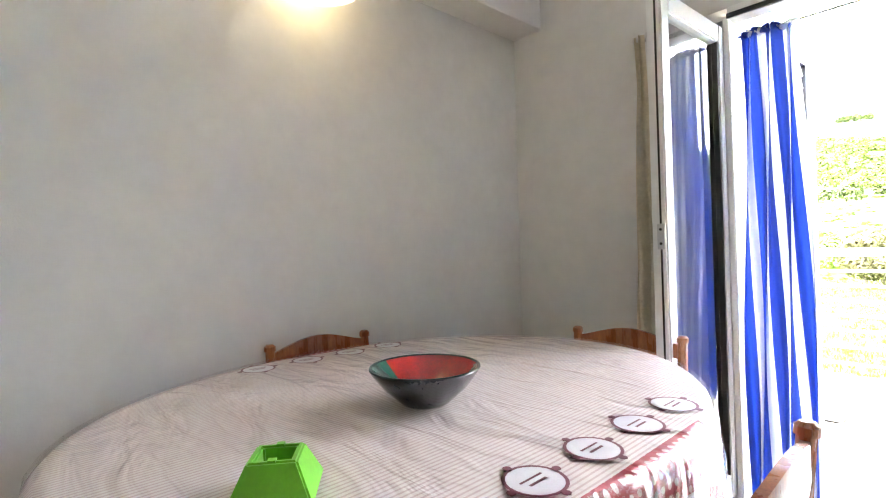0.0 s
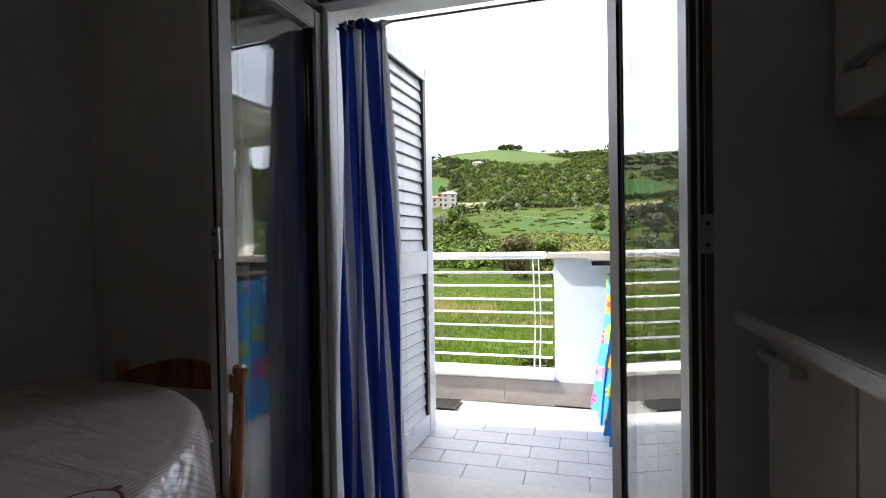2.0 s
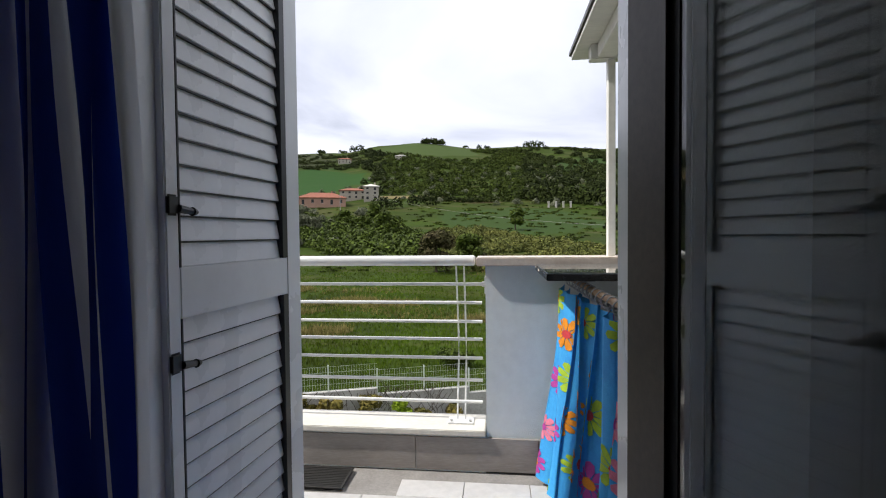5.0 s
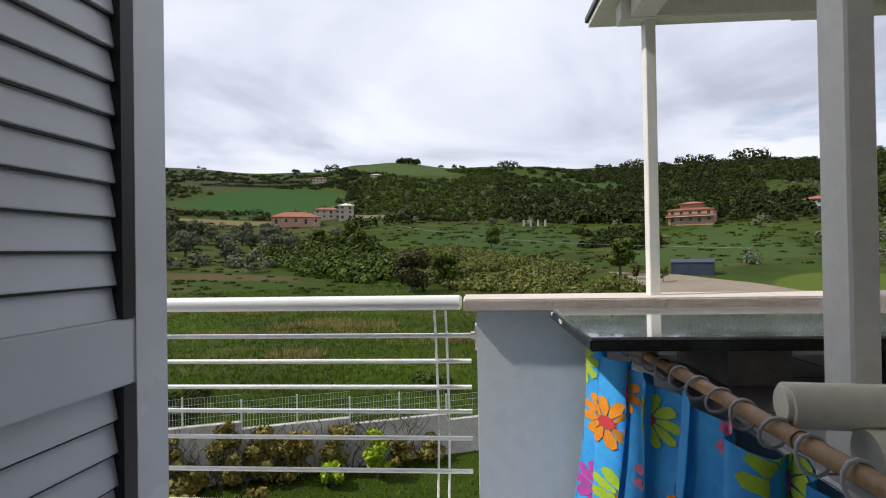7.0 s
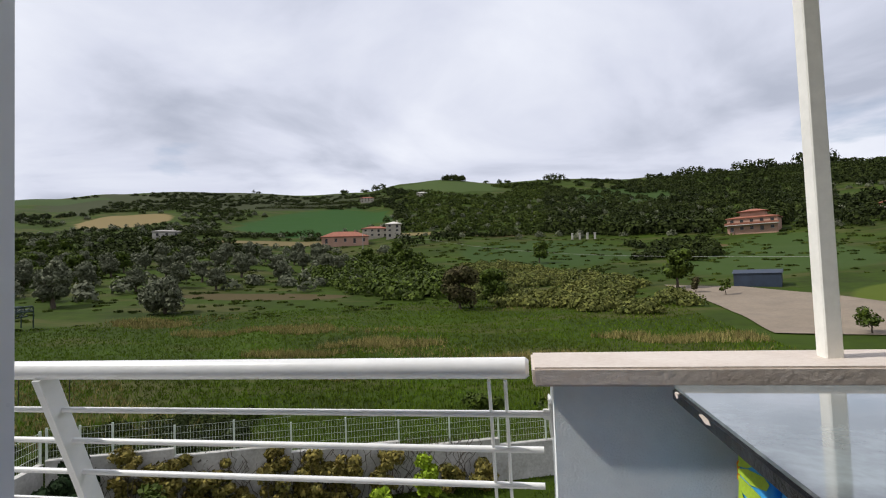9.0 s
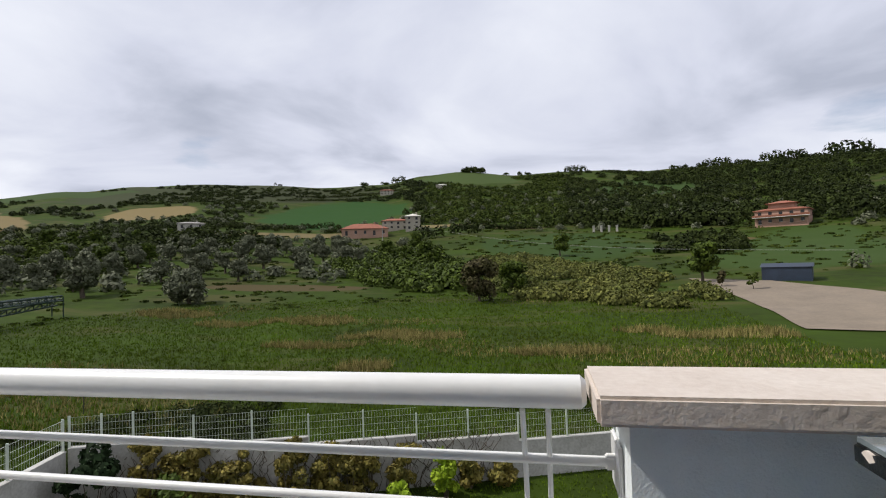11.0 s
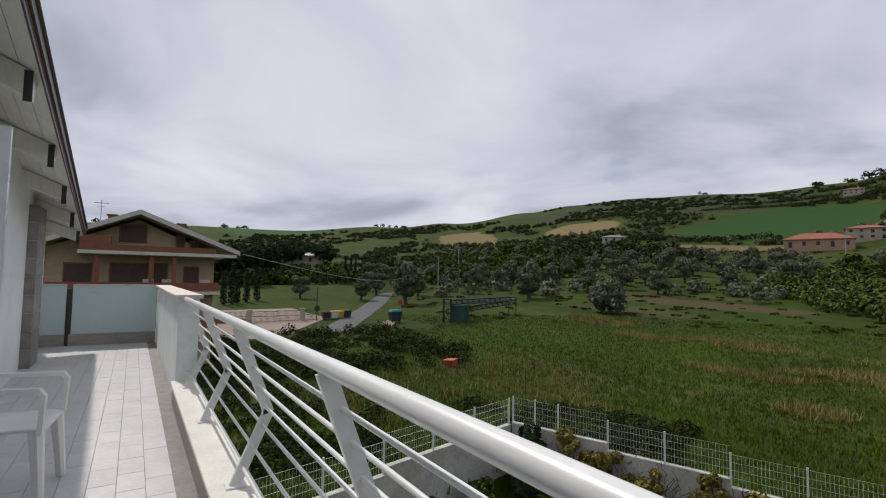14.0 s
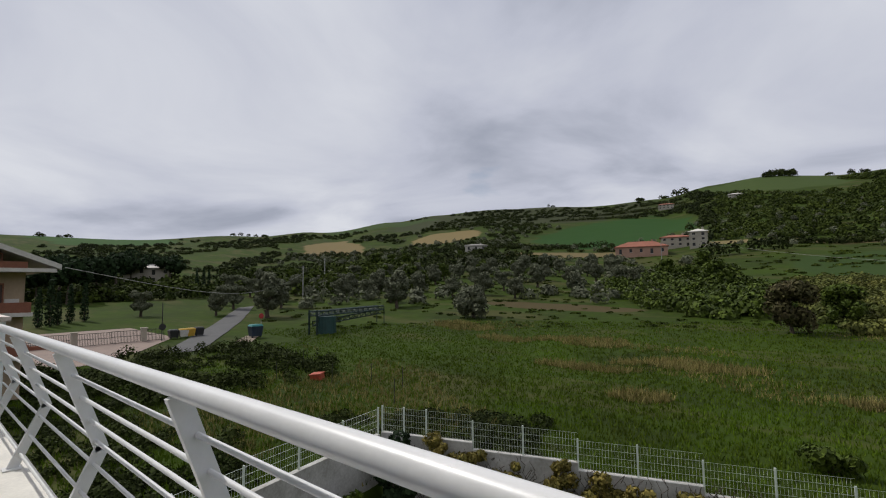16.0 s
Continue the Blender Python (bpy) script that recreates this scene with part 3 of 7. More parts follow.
part("outer_sill", Shape().box(DOOR_L + 0.035, DOOR_R - 0.035, -0.428, 0.12, -0.005, 0.02), M_KERB, fr, "cream marble door sill", bevel=0.004)


def door_leaf(name, hinge, free, group, a=0.045, gasket=0.012):
    """A glazed white leaf from its hinge to its free edge in plan, opened into the room."""
    h, f = Vector((*hinge, 0)), Vector((*free, 0))
    w = (f - h).length
    ob = thing(name, Matrix.Translation(h) @ Matrix.Rotation(math.atan2(f.y - h.y, f.x - h.x), 4, "Z"),
               "white PVC balcony door leaf with clear glass, opened into the room", "door", group)
    z0, z1, b, d = 0.06, DOOR_T - 0.035, 0.060, 0.028
    part("hinge_stile", Shape().box(0, a, -d, d, z0, z1), M_PVC, ob, bevel=0.006)
    part("free_stile", Shape().box(w - b, w, -d, d, z0, z1), M_PVC, ob, bevel=0.006)
    part("top_rail", Shape().box(a + 0.001, w - b - 0.001, -d + 0.001, d - 0.001, z1 - 0.075, z1), M_PVC, ob, bevel=0.006)
    part("bottom_rail", Shape().box(a + 0.001, w - b - 0.001, -d + 0.001, d - 0.001, z0, z0 + 0.10), M_PVC, ob, bevel=0.006)
    seal = Shape()
    seal.box(a, a + gasket, -0.024, 0.024, z0 + 0.10, z1 - 0.075).box(w - b - 0.006, w - b, -0.008, 0.008, z0 + 0.10, z1 - 0.075)
    part("glazing_seal", seal, M_RUBBER, ob, "black glazing seal")
    g = part("pane", Shape().box(a + gasket, w - b - 0.004, -0.004, 0.004, z0 + 0.095, z1 - 0.07), M_GLASS, ob, "clear glass pane")
    g.visible_shadow = False
    g = part("pane", Shape().box(a + gasket, w - b - 0.004, -0.022, -0.018, z0 + 0.101, z1 - 0.076), M_GLASS, ob, "clear glass pane")
    g.visible_shadow = False
    for nm, e0, e1, m_ in (("edge_groove", -0.024, -0.010, M_RUBBER), ("edge_groove", -0.002, 0.006, M_RUBBER), ("edge_profile", 0.010, 0.026, M_BROWN)) if gasket > 0.02 else (("edge_groove", 0.004, 0.010, M_RUBBER),):
        part(nm, Shape().box(w + 0.0005, w + 0.004, e0, e1, z0 + 0.02, z1 - 0.02), m_, ob, "dark grooved edge of the leaf")
    keep = part("lock_keep", Shape().box(w + 0.0005, w + 0.010, -0.004, d - 0.004, 1.10, 1.19), M_STEEL, ob, "steel lock keep", bevel=0.002)
    for z in (1.12, 1.17):
        part("screw", Shape().tube((w + 0.010, 0.010, z), (w + 0.013, 0.010, z), 0.005), M_IRON, keep)
    if gasket > 0.02:
        # thin brown sheet added to darken the unlit room-side face of the white stile
        part("hinge_shade", Shape().box(0.002, a + 0.03, -d - 0.005, -d - 0.001, z0, z1), M_BROWN, ob, "dark brown sheet painting the shade along the hinge side")
    return ob


door_leaf("balcony_door_leaf", (-0.655, -0.415), (-0.681, -0.955), "balcony door leaves")
door_leaf("balcony_door_leaf", (0.455, -0.21), (0.587, -0.86), "balcony door leaves", 0.085, 0.05)


def louvre_shutter(name, m, w, z0, z1, label, b=0.062, c=0.062, mid=0.978, pitch=0.066):
    """A hinged shutter leaf in its own x-z plane: frame, mid rail and slats."""
    ob = thing(name, m, label, "shutter", "louvred shutters")
    d, e = 0.022, w - c
    part("hinge_stile", Shape().box(0, b, -d, d, z0, z1), M_ALU, ob, bevel=0.004)
    part("free_stile", Shape().box(e, w, -d, d, z0, z1), M_ALU, ob, bevel=0.004)
    for nm, a, q in (("bottom_rail", z0, z0 + 0.12), ("mid_rail", mid, mid + 0.13), ("top_rail", z1 - 0.075, z1)):
        part(nm, Shape().box(b + 0.001, e - 0.001, -d + 0.001, d - 0.001, a, q), M_ALU, ob, bevel=0.003)
    slat = Shape()
    tilt = Matrix.Rotation(radians(79), 4, "X")
    slat.box(b + 0.004, e - 0.004, -0.0335, 0.0335, -0.0035, 0.0035, m=tilt)
    data = slat.mesh("slat", M_ALU, bevel=0.0015)
    for a, q in ((z0 + 0.12, mid), (mid + 0.13, z1 - 0.075)):
        n = round((q - a) / pitch)
        for i in range(n):
            part("slat", data, None, ob, m=Matrix.Translation((0, 0, a + (i + 0.5) * (q - a) / n)))
            # a solid black strip draws the shade in each gap between two slats
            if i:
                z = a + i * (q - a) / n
                part("gap_shade_strip", Shape().box(b + 0.004, e - 0.004, -0.0068, 0.0068, z - 0.0045, z + 0.0045), M_BLACK, ob, "black strip painting the shaded gap between the slats")
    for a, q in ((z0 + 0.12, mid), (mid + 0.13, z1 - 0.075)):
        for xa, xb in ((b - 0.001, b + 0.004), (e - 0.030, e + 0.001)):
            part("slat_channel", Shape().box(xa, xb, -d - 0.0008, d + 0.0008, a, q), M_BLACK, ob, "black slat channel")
    # the dark line of shade below the top rail, added as a black strip
    part("top_shade_strip", Shape().box(b, e, -d - 0.0008, d + 0.0008, z1 - 0.083, z1 - 0.074), M_BLACK, ob, "black strip painting the shaded gap under the top rail")
    return ob


# the leaf beside the door, opened outwards; its inner face carries two black catches
sh = louvre_shutter("louvred_shutter", Matrix.Translation((-0.609, 0.046, 0)) @ Matrix.Rotation(radians(84.9), 4, "Z"), 0.668, 0.01, 2.15,
                    "white aluminium louvred shutter opened outwards beside the door", 0.045, 0.095, 0.955, 0.065)
for z in (1.24, 0.85):
    c = part("catch", Shape().box(-0.006, 0.034, -0.034, -0.0225, z - 0.026, z + 0.026), M_BLACK, sh, "black plastic shutter catch", bevel=0.006)
    s = Shape().tube((0.030, -0.034, z - 0.008), (0.075, -0.038, z - 0.014), 0.011, 0.008).tube((0.073, -0.038, z - 0.014), (0.088, -0.038, z - 0.015), 0.012, 0.007)
    part("catch_lever", s, M_BLACK, c)
sh2 = louvre_shutter("louvred_shutter", Matrix.Translation((-3.18, -0.10, 0)) @ Matrix.Rotation(radians(90), 4, "Z"), 0.47, 0.02, 2.02,
                     "white aluminium louvred shutter opened outwards at the next door")
part("shutter_handle", Shape().box(0.425, 0.455, -0.034, -0.0225, 1.11, 1.21).tube((0.44, -0.034, 1.15), (0.44, -0.065, 1.15), 0.009).tube((0.44, -0.065, 1.15), (0.47, -0.075, 1.145), 0.009, 0.007),
     M_PVC, sh2, "white lever handle", bevel=0.002)


def curtain_sheet(x0, x1, y, z0, z1, x0b, x1b, folds, depth, width, seed):
    """A hanging cloth gathered into folds; narrower at the top; u runs along the cloth in metres."""
    rnd = random.Random(seed)
    ph = [rnd.uniform(-0.5, 0.5) for _ in range(folds * 2 + 2)]
    s = Shape()
    nu, nz = folds * 12, 26
    for j in range(nz + 1):
        k = j / nz
        z = z1 + (z0 - z1) * k
        for i in range(nu + 1):
            u = i / nu
            xa, xb = x0 + (x0b - x0) * k, x1 + (x1b - x1) * k
            seg = u * folds
            w = math.sin(seg * 2 * math.pi + ph[int(seg)] * 0.8 + 0.25 * math.sin(k * 5 + seg))
            x = xa + (xb - xa) * u + 0.012 * math.sin(k * 7 + seg * 3)
            yy = y + depth * (0.7 + 0.5 * k) * w + 0.012 * math.sin(k * 4 + u * 9)
            s.v.append((x, yy, z + 0.006 * math.sin(seg * 6) * (1 if j == nz else 0)))
            s.uv.append((u * width, k))
    for j in range(nz):
        for i in range(nu):
            a = j * (nu + 1) + i
            s.f.append((a, a + 1, a + nu + 2, a + nu + 1))
    return s


cu = thing("door_curtain", pose(-0.465, -0.355, 0), "blue and white striped curtain gathered beside the door", "curtain")
turn = Matrix.Rotation(radians(12), 4, "Z")
part("cloth", curtain_sheet(-0.11, 0.08, 0, 0.03, 1.99, -0.125, 0.14, 6, 0.026, 0.95, 4), M_STRIPE, cu, smooth=True, m=turn)
part("hem", curtain_sheet(-0.112, 0.082, -0.003, 1.96, 1.995, -0.112, 0.082, 6, 0.027, 0.95, 4), M_STRIPE, cu, smooth=True, m=turn)
part("curtain_rod", Shape().tube((-0.11, 0, 1.98), (0.945, 0, 1.98), 0.006), M_STEEL, cu, "thin metal curtain rod")
s = Shape()
for i in range(5):
    s.path([(-0.06 + 0.03 * i + 0.010 * math.cos(a), 0.0, 1.98 + 0.012 * math.sin(a)) for a in [k * 0.785 for k in range(9)]], 0.0018, 5)
part("curtain_rings", s, M_RING, cu)
cc = thing("wall_curtain", pose(-0.90, -0.545, 0), "cream cloth curtain strip hanging by the door leaf", "curtain")
part("cloth", curtain_sheet(-0.05, 0.0, 0, 0.05, 2.05, -0.075, 0.02, 2, 0.018, 0.3, 9), M_CREAM_CURT, cc, smooth=True)
part("rail_hook", Shape().box(-0.06, 0.0, 0.01, 0.038, 2.03, 2.06), M_PVC, cc)

# ---- table and what lies on it ----
TX, TY, TA, TB, TZ = -0.925, -1.84, 0.638, 0.81, 0.757
tb = thing("dining_table", pose(TX, TY, 0), "oval wooden dining table with four turned legs", "table")
s = Shape().lathe([(0, -0.03), (0.62, -0.03), (0.632, -0.02), (0.632, -0.005), (0.622, -0.003), (0, -0.003)], (0, 0, TZ - 0.002), 48)
s.v = [(x, y * TB / TA, z) for x, y, z in s.v]
part("tabletop", s, M_WOOD, tb)
for sx in (-1, 1):
    for sy in (-1, 1):
        part("leg", Shape().tube((sx * 0.36, sy * 0.46, 0), (sx * 0.35, sy * 0.45, TZ - 0.14), 0.022, 0.034, 12), M_WOOD, tb, smooth=True)
for sy in (-1, 1):
    part("apron", Shape().box(-0.38, 0.38, sy * 0.47 - 0.012, sy * 0.47 + 0.012, TZ - 0.14, TZ - 0.034), M_WOOD, tb)
for sx in (-1, 1):
    part("apron", Shape().box(sx * 0.38 - 0.012, sx * 0.38 + 0.012, -0.455, 0.455, TZ - 0.14, TZ - 0.034), M_WOOD, tb)


def cloth_shape():
    s = Shape()
    n = 180
    rings = [0.0, 0.2, 0.4, 0.6, 0.75, 0.86, 0.93, 0.975, 1.0]
    drops = [0.012, 0.04, 0.09, 0.15, 0.21, 0.27]
    for i in range(n):
        a = 2 * math.pi * i / n
        ca, sa = math.cos(a), math.sin(a)
        for r in rings:
            z = TZ + 0.0025 + 0.0022 * noise.noise(Vector((r * ca * 4, r * sa * 3, 1))) * (1 if r < 1 else 0)
            s.v.append((r * TA * ca, r * TB * sa, z))
            s.uv.append((r * TA * ca, r * TB * sa))
        for k, d in enumerate(drops):
            w = 0.022 * (k / 5) * math.sin(a * 17 + 1.3 * math.sin(a * 3)) + 0.006 * (k > 0)
            q = 1 + (0.012 + w) / TA
            s.v.append((q * TA * ca, q * TB * sa, TZ - d * (1 + 0.12 * math.sin(a * 4 + 0.7))))
            s.uv.append(((TA + d) * ca, (TB + d) * sa))
    k = len(rings) + len(drops)
    for i in range(n):
        for j in range(k - 1):
            s.f.append((i * k + j, ((i + 1) % n) * k + j, ((i + 1) % n) * k + j + 1, i * k + j + 1))
    return s


tc_ = thing("tablecloth", pose(TX, TY, 0), "pinstriped tablecloth with red dotted border under clear vinyl, on the table", "tablecloth")
part("cloth", cloth_shape(), M_CLOTH, tc_, smooth=True)


def vinyl_mat():
    """Thin clear plastic: mostly see-through, with sharp glints."""
    m = bpy.data.materials.new("clear_vinyl")
    m.use_nodes = True
    t = m.node_tree
    clear = t.nodes.new("ShaderNodeBsdfTransparent")
    gloss = node(t, "ShaderNodeBsdfGlossy", Roughness=0.06)
    tc = t.nodes.new("ShaderNodeTexCoord")
    n = node(t, "ShaderNodeTexNoise", Scale=14.0, Detail=3.0, Roughness=0.55, Distortion=1.2)
    t.links.new(tc.outputs["Object"], n.inputs["Vector"])
    b = node(t, "ShaderNodeBump", Strength=1.0, Distance=0.02)
    t.links.new(n.outputs[0], b.inputs["Height"])
    t.links.new(b.outputs[0], gloss.inputs["Normal"])
    mx = t.nodes.new("ShaderNodeMixShader")
    mx.inputs[0].default_value = 0.22
    t.links.new(clear.outputs[0], mx.inputs[1])
    t.links.new(gloss.outputs[0], mx.inputs[2])
    t.links.new(mx.outputs[0], t.nodes["Material Output"].inputs[0])
    return m


def vinyl_skirt():
    """The overhang of the clear cover, standing off the cloth in stiff creases."""
    s = Shape()
    n, drops = 240, [-0.004, 0.01, 0.05, 0.10, 0.16, 0.22, 0.29]
    for i in range(n):
        a = 2 * math.pi * i / n
        ca, sa = math.cos(a), math.sin(a)
        for k, d in enumerate(drops):
            w = 0.010 + 0.006 * k + 0.020 * (k / 6) * math.sin(a * 23 + 1.7 * math.sin(a * 5)) + 0.022 * (k / 6) * noise.noise(Vector((ca * 9, sa * 9, k * 0.8)))
            s.v.append(((TA + w) * ca, (TB + w) * sa, TZ + 0.004 - d))
    k = len(drops)
    for i in range(n):
        for j in range(k - 1):
            s.f.append((i * k + j, ((i + 1) % n) * k + j, ((i + 1) % n) * k + j + 1, i * k + j + 1))
    return s


part("vinyl_overhang", vinyl_skirt(), vinyl_mat(), tc_, "clear creased vinyl overhang", smooth=True)
M_MEDAL = mat("pale_print", (0.66, 0.64, 0.66), 0.4, 0.05, 30, coat=0.6)
M_MEDALR = mat("maroon_print", (0.16, 0.03, 0.05), 0.4, 0.1, 30, coat=0.6)
for sx in (-1, 1):
    for i in range(-4, 5):
        x, y = sx * 0.537, i * 0.167 + 0.094
        if (x / TA) ** 2 + (y / TB) ** 2 > 0.93:
            continue
        o = Vector((x, y, TZ + 0.006))
        disc = Shape().lathe([(0, 0), (0.046, 0)], o, 24)
        md = part("medallion", disc, M_MEDAL, tc_, "pale printed medallion")
        ring = Shape().lathe([(0.046, 0.0004), (0.052, 0.0004)], o, 24)
        for a in (0, 1.571, 3.142, 4.712):
            ring.tube(o + Vector((0.056 * math.cos(a), 0.056 * math.sin(a), 0.0003)), o + Vector((0.056 * math.cos(a), 0.056 * math.sin(a), 0.0007)), 0.008, n=8)
        part("medallion_border", ring, M_MEDALR, md)
        part("print_lines", Shape().box(x - 0.010, x - 0.006, y - 0.026, y + 0.026, o.z + 0.0004, o.z + 0.0007).box(x + 0.004, x + 0.009, y - 0.02, y + 0.02, o.z + 0.0004, o.z + 0.0007), M_MEDALR, md)

bo = thing("bowl", pose(-0.805, -1.945, TZ + 0.006) @ Matrix.Diagonal((1, 1, 0.97, 1)), "dark conical ceramic bowl, red and green inside, on the table", "bowl")
part("outer_wall", Shape().lathe([(0, 0), (0.05, 0), (0.058, 0.005), (0.100, 0.044), (0.128, 0.082), (0.131, 0.088)], n=48), M_BOWL_OUT, bo, smooth=True)
part("rim", Shape().lathe([(0.131, 0.088), (0.130, 0.091), (0.126, 0.091), (0.124, 0.088)], n=48), M_BOWL_RIM, bo, smooth=True)


def bowl_sector(a0, a1):
    s = Shape()
    prof = [(0.004, 0.010), (0.052, 0.014), (0.124, 0.088)]
    n = 16
    for i in range(n + 1):
        a = a0 + (a1 - a0) * i / n
        s.v += [(r * math.cos(a), r * math.sin(a), z) for r, z in prof]
    for i in range(n):
        for j in range(2):
            b = i * 3 + j
            s.f.append((b, b + 3, b + 4, b + 1))
    return s


for nm, a0, a1, m_ in (("red_glaze", 0.1, 3.35, M_BOWL_RED), ("green_glaze", 3.35, 4.7, M_BOWL_GREEN), ("ochre_glaze", 4.7, 5.5, M_BOWL_GOLD), ("dark_glaze", 5.5, 6.383, M_BOWL_GREEN)):
    part(nm, bowl_sector(a0, a1), m_, bo, smooth=True)

at = thing("ashtray", Matrix.Translation((-0.645, -2.375, TZ + 0.006)) @ Matrix.Rotation(0.95, 4, "Z"), "square lime green ceramic ashtray on the tablecloth", "ashtray")
s = Shape()
for z, a in ((0, 0.062), (0.058, 0.036), (0.058, 0.026), (0.02, 0.024)):
    s.v += [(-a, -a, z), (a, -a, z), (a, a, z), (-a, a, z)]
s.f = [(3, 2, 1, 0), (12, 13, 14, 15)] + [(k * 4 + i, k * 4 + (i + 1) % 4, k * 4 + 4 + (i + 1) % 4, k * 4 + 4 + i) for k in range(3) for i in range(4)]
part("body", s, M_GREEN_PL, at, bevel=0.003)
for y in (-0.0365, 0.0255):
    part("cigarette_rest", Shape().box(-0.006, 0.006, y, y + 0.011, 0.0575, 0.0605), M_GREEN_PL, at)


def dining_chair():
    ob = thing("dining_chair", pose(0, 0, 0), "glossy reddish-brown wooden dining chair drawn up to the table", "chair", "chairs round the table")
    w, h = 0.20, 0.795
    for sx in (-1, 1):
        back = Shape().tube((sx * w, -0.035, 0), (sx * w, 0, 0.43), 0.016, 0.018, 12).tube((sx * w, 0, 0.43), (sx * w, -0.03, h - 0.02), 0.018, 0.0165, 12)
        back.tube((sx * w, -0.03, h - 0.02), (sx * w, -0.031, h - 0.004), 0.0205, 0.0205, 12).tube((sx * w, -0.031, h - 0.004), (sx * w, -0.031, h + 0.004), 0.0205, 0.012, 12)
        part("back_post", back, M_WOOD, ob, smooth=False)
        part("front_leg", Shape().tube((sx * (w - 0.005), 0.37, 0), (sx * (w - 0.005), 0.37, 0.425), 0.015, 0.019, 12), M_WOOD, ob)
        part("side_stretcher", Shape().tube((sx * w, -0.015, 0.2), (sx * (w - 0.005), 0.37, 0.2), 0.009), M_WOOD, ob)
    for nm, z, arch, tall in (("top_rail", h - 0.045, 0.038, 0.062), ("back_slat", h - 0.21, 0.015, 0.05)):
        s = Shape()
        n = 14
        for i in range(n + 1):
            u = -1 + 2 * i / n
            a = arch * math.cos(u * 1.571) ** 1.3 if abs(u) < 1 else 0
            yb = -0.029 - 0.022 * (1 - u * u)
            x = u * (w - 0.012)
            for dy in (-0.008, 0.008):
                s.v += [(x, yb + dy, z - tall / 2), (x, yb + dy, z + tall / 2 * 0.55 + a)]
        for i in range(n):
            b = i * 4
            s.f += [(b, b + 4, b + 5, b + 1), (b + 2, b + 3, b + 7, b + 6), (b + 1, b + 5, b + 7, b + 3), (b, b + 2, b + 6, b + 4)]
        part(nm, s, M_WOOD, ob, smooth=False)
    seat = Shape().box(-0.205, 0.205, 0.015, 0.40, 0.427, 0.452, c=0.03)
    part("seat", seat, M_WOOD, ob, bevel=0.005)
    part("front_stretcher", Shape().tube((-w, 0.37, 0.25), (w, 0.37, 0.25), 0.009), M_WOOD, ob)
    return ob


ch = dining_chair()


def chair_at(x, y, deg, first=None):
    m = Matrix.Translation((x, y, 0)) @ Matrix.Rotation(radians(deg), 4, "Z")
    if first:
        first.matrix_basis = m
        return first
    return copy_thing(ch, m)


chair_at(-0.82, -0.975, 183, ch)
chair_at(-1.615, -1.765, -90)
chair_at(-0.165, -1.83, 90)

la = thing("ceiling_lamp", pose(-1.50, -1.80, 2.335), "round warm white glass lamp lit under the boxed beam", "lamp")
part("lamp_base", Shape().lathe([(0, -0.05), (0.05, -0.05), (0.05, -0.06), (0.012, -0.04), (0.012, -0.105), (0.06, -0.115), (0, -0.115)], n=32), M_PVC, la, smooth=True)
part("shade", Shape().lathe([(0.06, -0.11), (0.13, -0.145), (0.165, -0.2), (0.15, -0.25), (0.09, -0.28), (0.0, -0.29)], n=40), M_LAMP, la, "glowing warm white glass shade", smooth=True)

# ---- kitchen ----
KX = 0.80


def base_unit(y0, y1, far=False):
    ob = thing("kitchen_cabinet", pose(0, 0, 0), "cream laminate kitchen base cabinet with steel handle", "cabinet", "kitchen base cabinets")
    part("carcass", Shape().box(KX + 0.022, WR - 0.01, y0, y1, 0.10, 0.898), M_CAB, ob)
    part("plinth", Shape().box(KX + 0.06, WR - 0.01, y0 + 0.002, y1 - 0.002, 0.0, 0.099), M_CAB, ob)
    d = part("cabinet_door", Shape().box(KX, KX + 0.020, y0 + 0.002, y1 - 0.002, 0.105, 0.885), M_CAB, ob, bevel=0.002)
    s = Shape()
    ym = y0 + 0.24 if far else y1 - 0.03
    s.box(KX - 0.036, KX - 0.022, ym - 0.21, ym, 0.815, 0.84).box(KX - 0.024, KX, ym - 0.03, ym - 0.002, 0.817, 0.838).box(KX - 0.024, KX, ym - 0.208, ym - 0.18, 0.817, 0.838)
    part("handle", s, M_STEEL, d, "brushed steel bar handle", bevel=0.002)
    return ob


for y1, y0, far in ((-0.62, -1.054, False), (-1.057, -1.65, True), (-1.653, -2.37, False)):
    base_unit(y0, y1, far)
wt_ = thing("worktop", pose(0, 0, 0), "grey-beige laminate kitchen worktop lying on the base cabinets", "worktop")
part("top", Shape().box(0.722, WR - 0.005, -2.38, -0.605, 0.90, 0.938), M_TOP, wt_, bevel=0.004)


def wall_unit(y0, y1):
    ob = thing("wall_cabinet", pose(0, 0, 0), "cream laminate kitchen wall cabinet above the worktop", "wall cabinet", "kitchen wall cabinets")
    part("carcass", Shape().box(1.0, WR - 0.002, y0, y1, 1.45, 2.2), M_CAB, ob)
    d = part("cabinet_door", Shape().box(0.979, 0.998, y0 + 0.002, y1 - 0.002, 1.45, 2.2), M_CAB, ob, bevel=0.002)
    part("handle", Shape().box(0.945, 0.958, y0 + 0.12, y1 - 0.12, 1.54, 1.56).box(0.956, 0.979, y0 + 0.13, y0 + 0.15, 1.542, 1.558).box(0.956, 0.979, y1 - 0.15, y1 - 0.13, 1.542, 1.558), M_STEEL, d, "steel bar handle")


for k in range(3):
    wall_unit(-1.16 - 0.6 * k, -0.565 - 0.6 * k)

# ---- balcony ----
KY, KZ, RY, RZ = 1.305, 0.205, 1.40, 1.029
BX0, BX1 = -10.9, 3.2


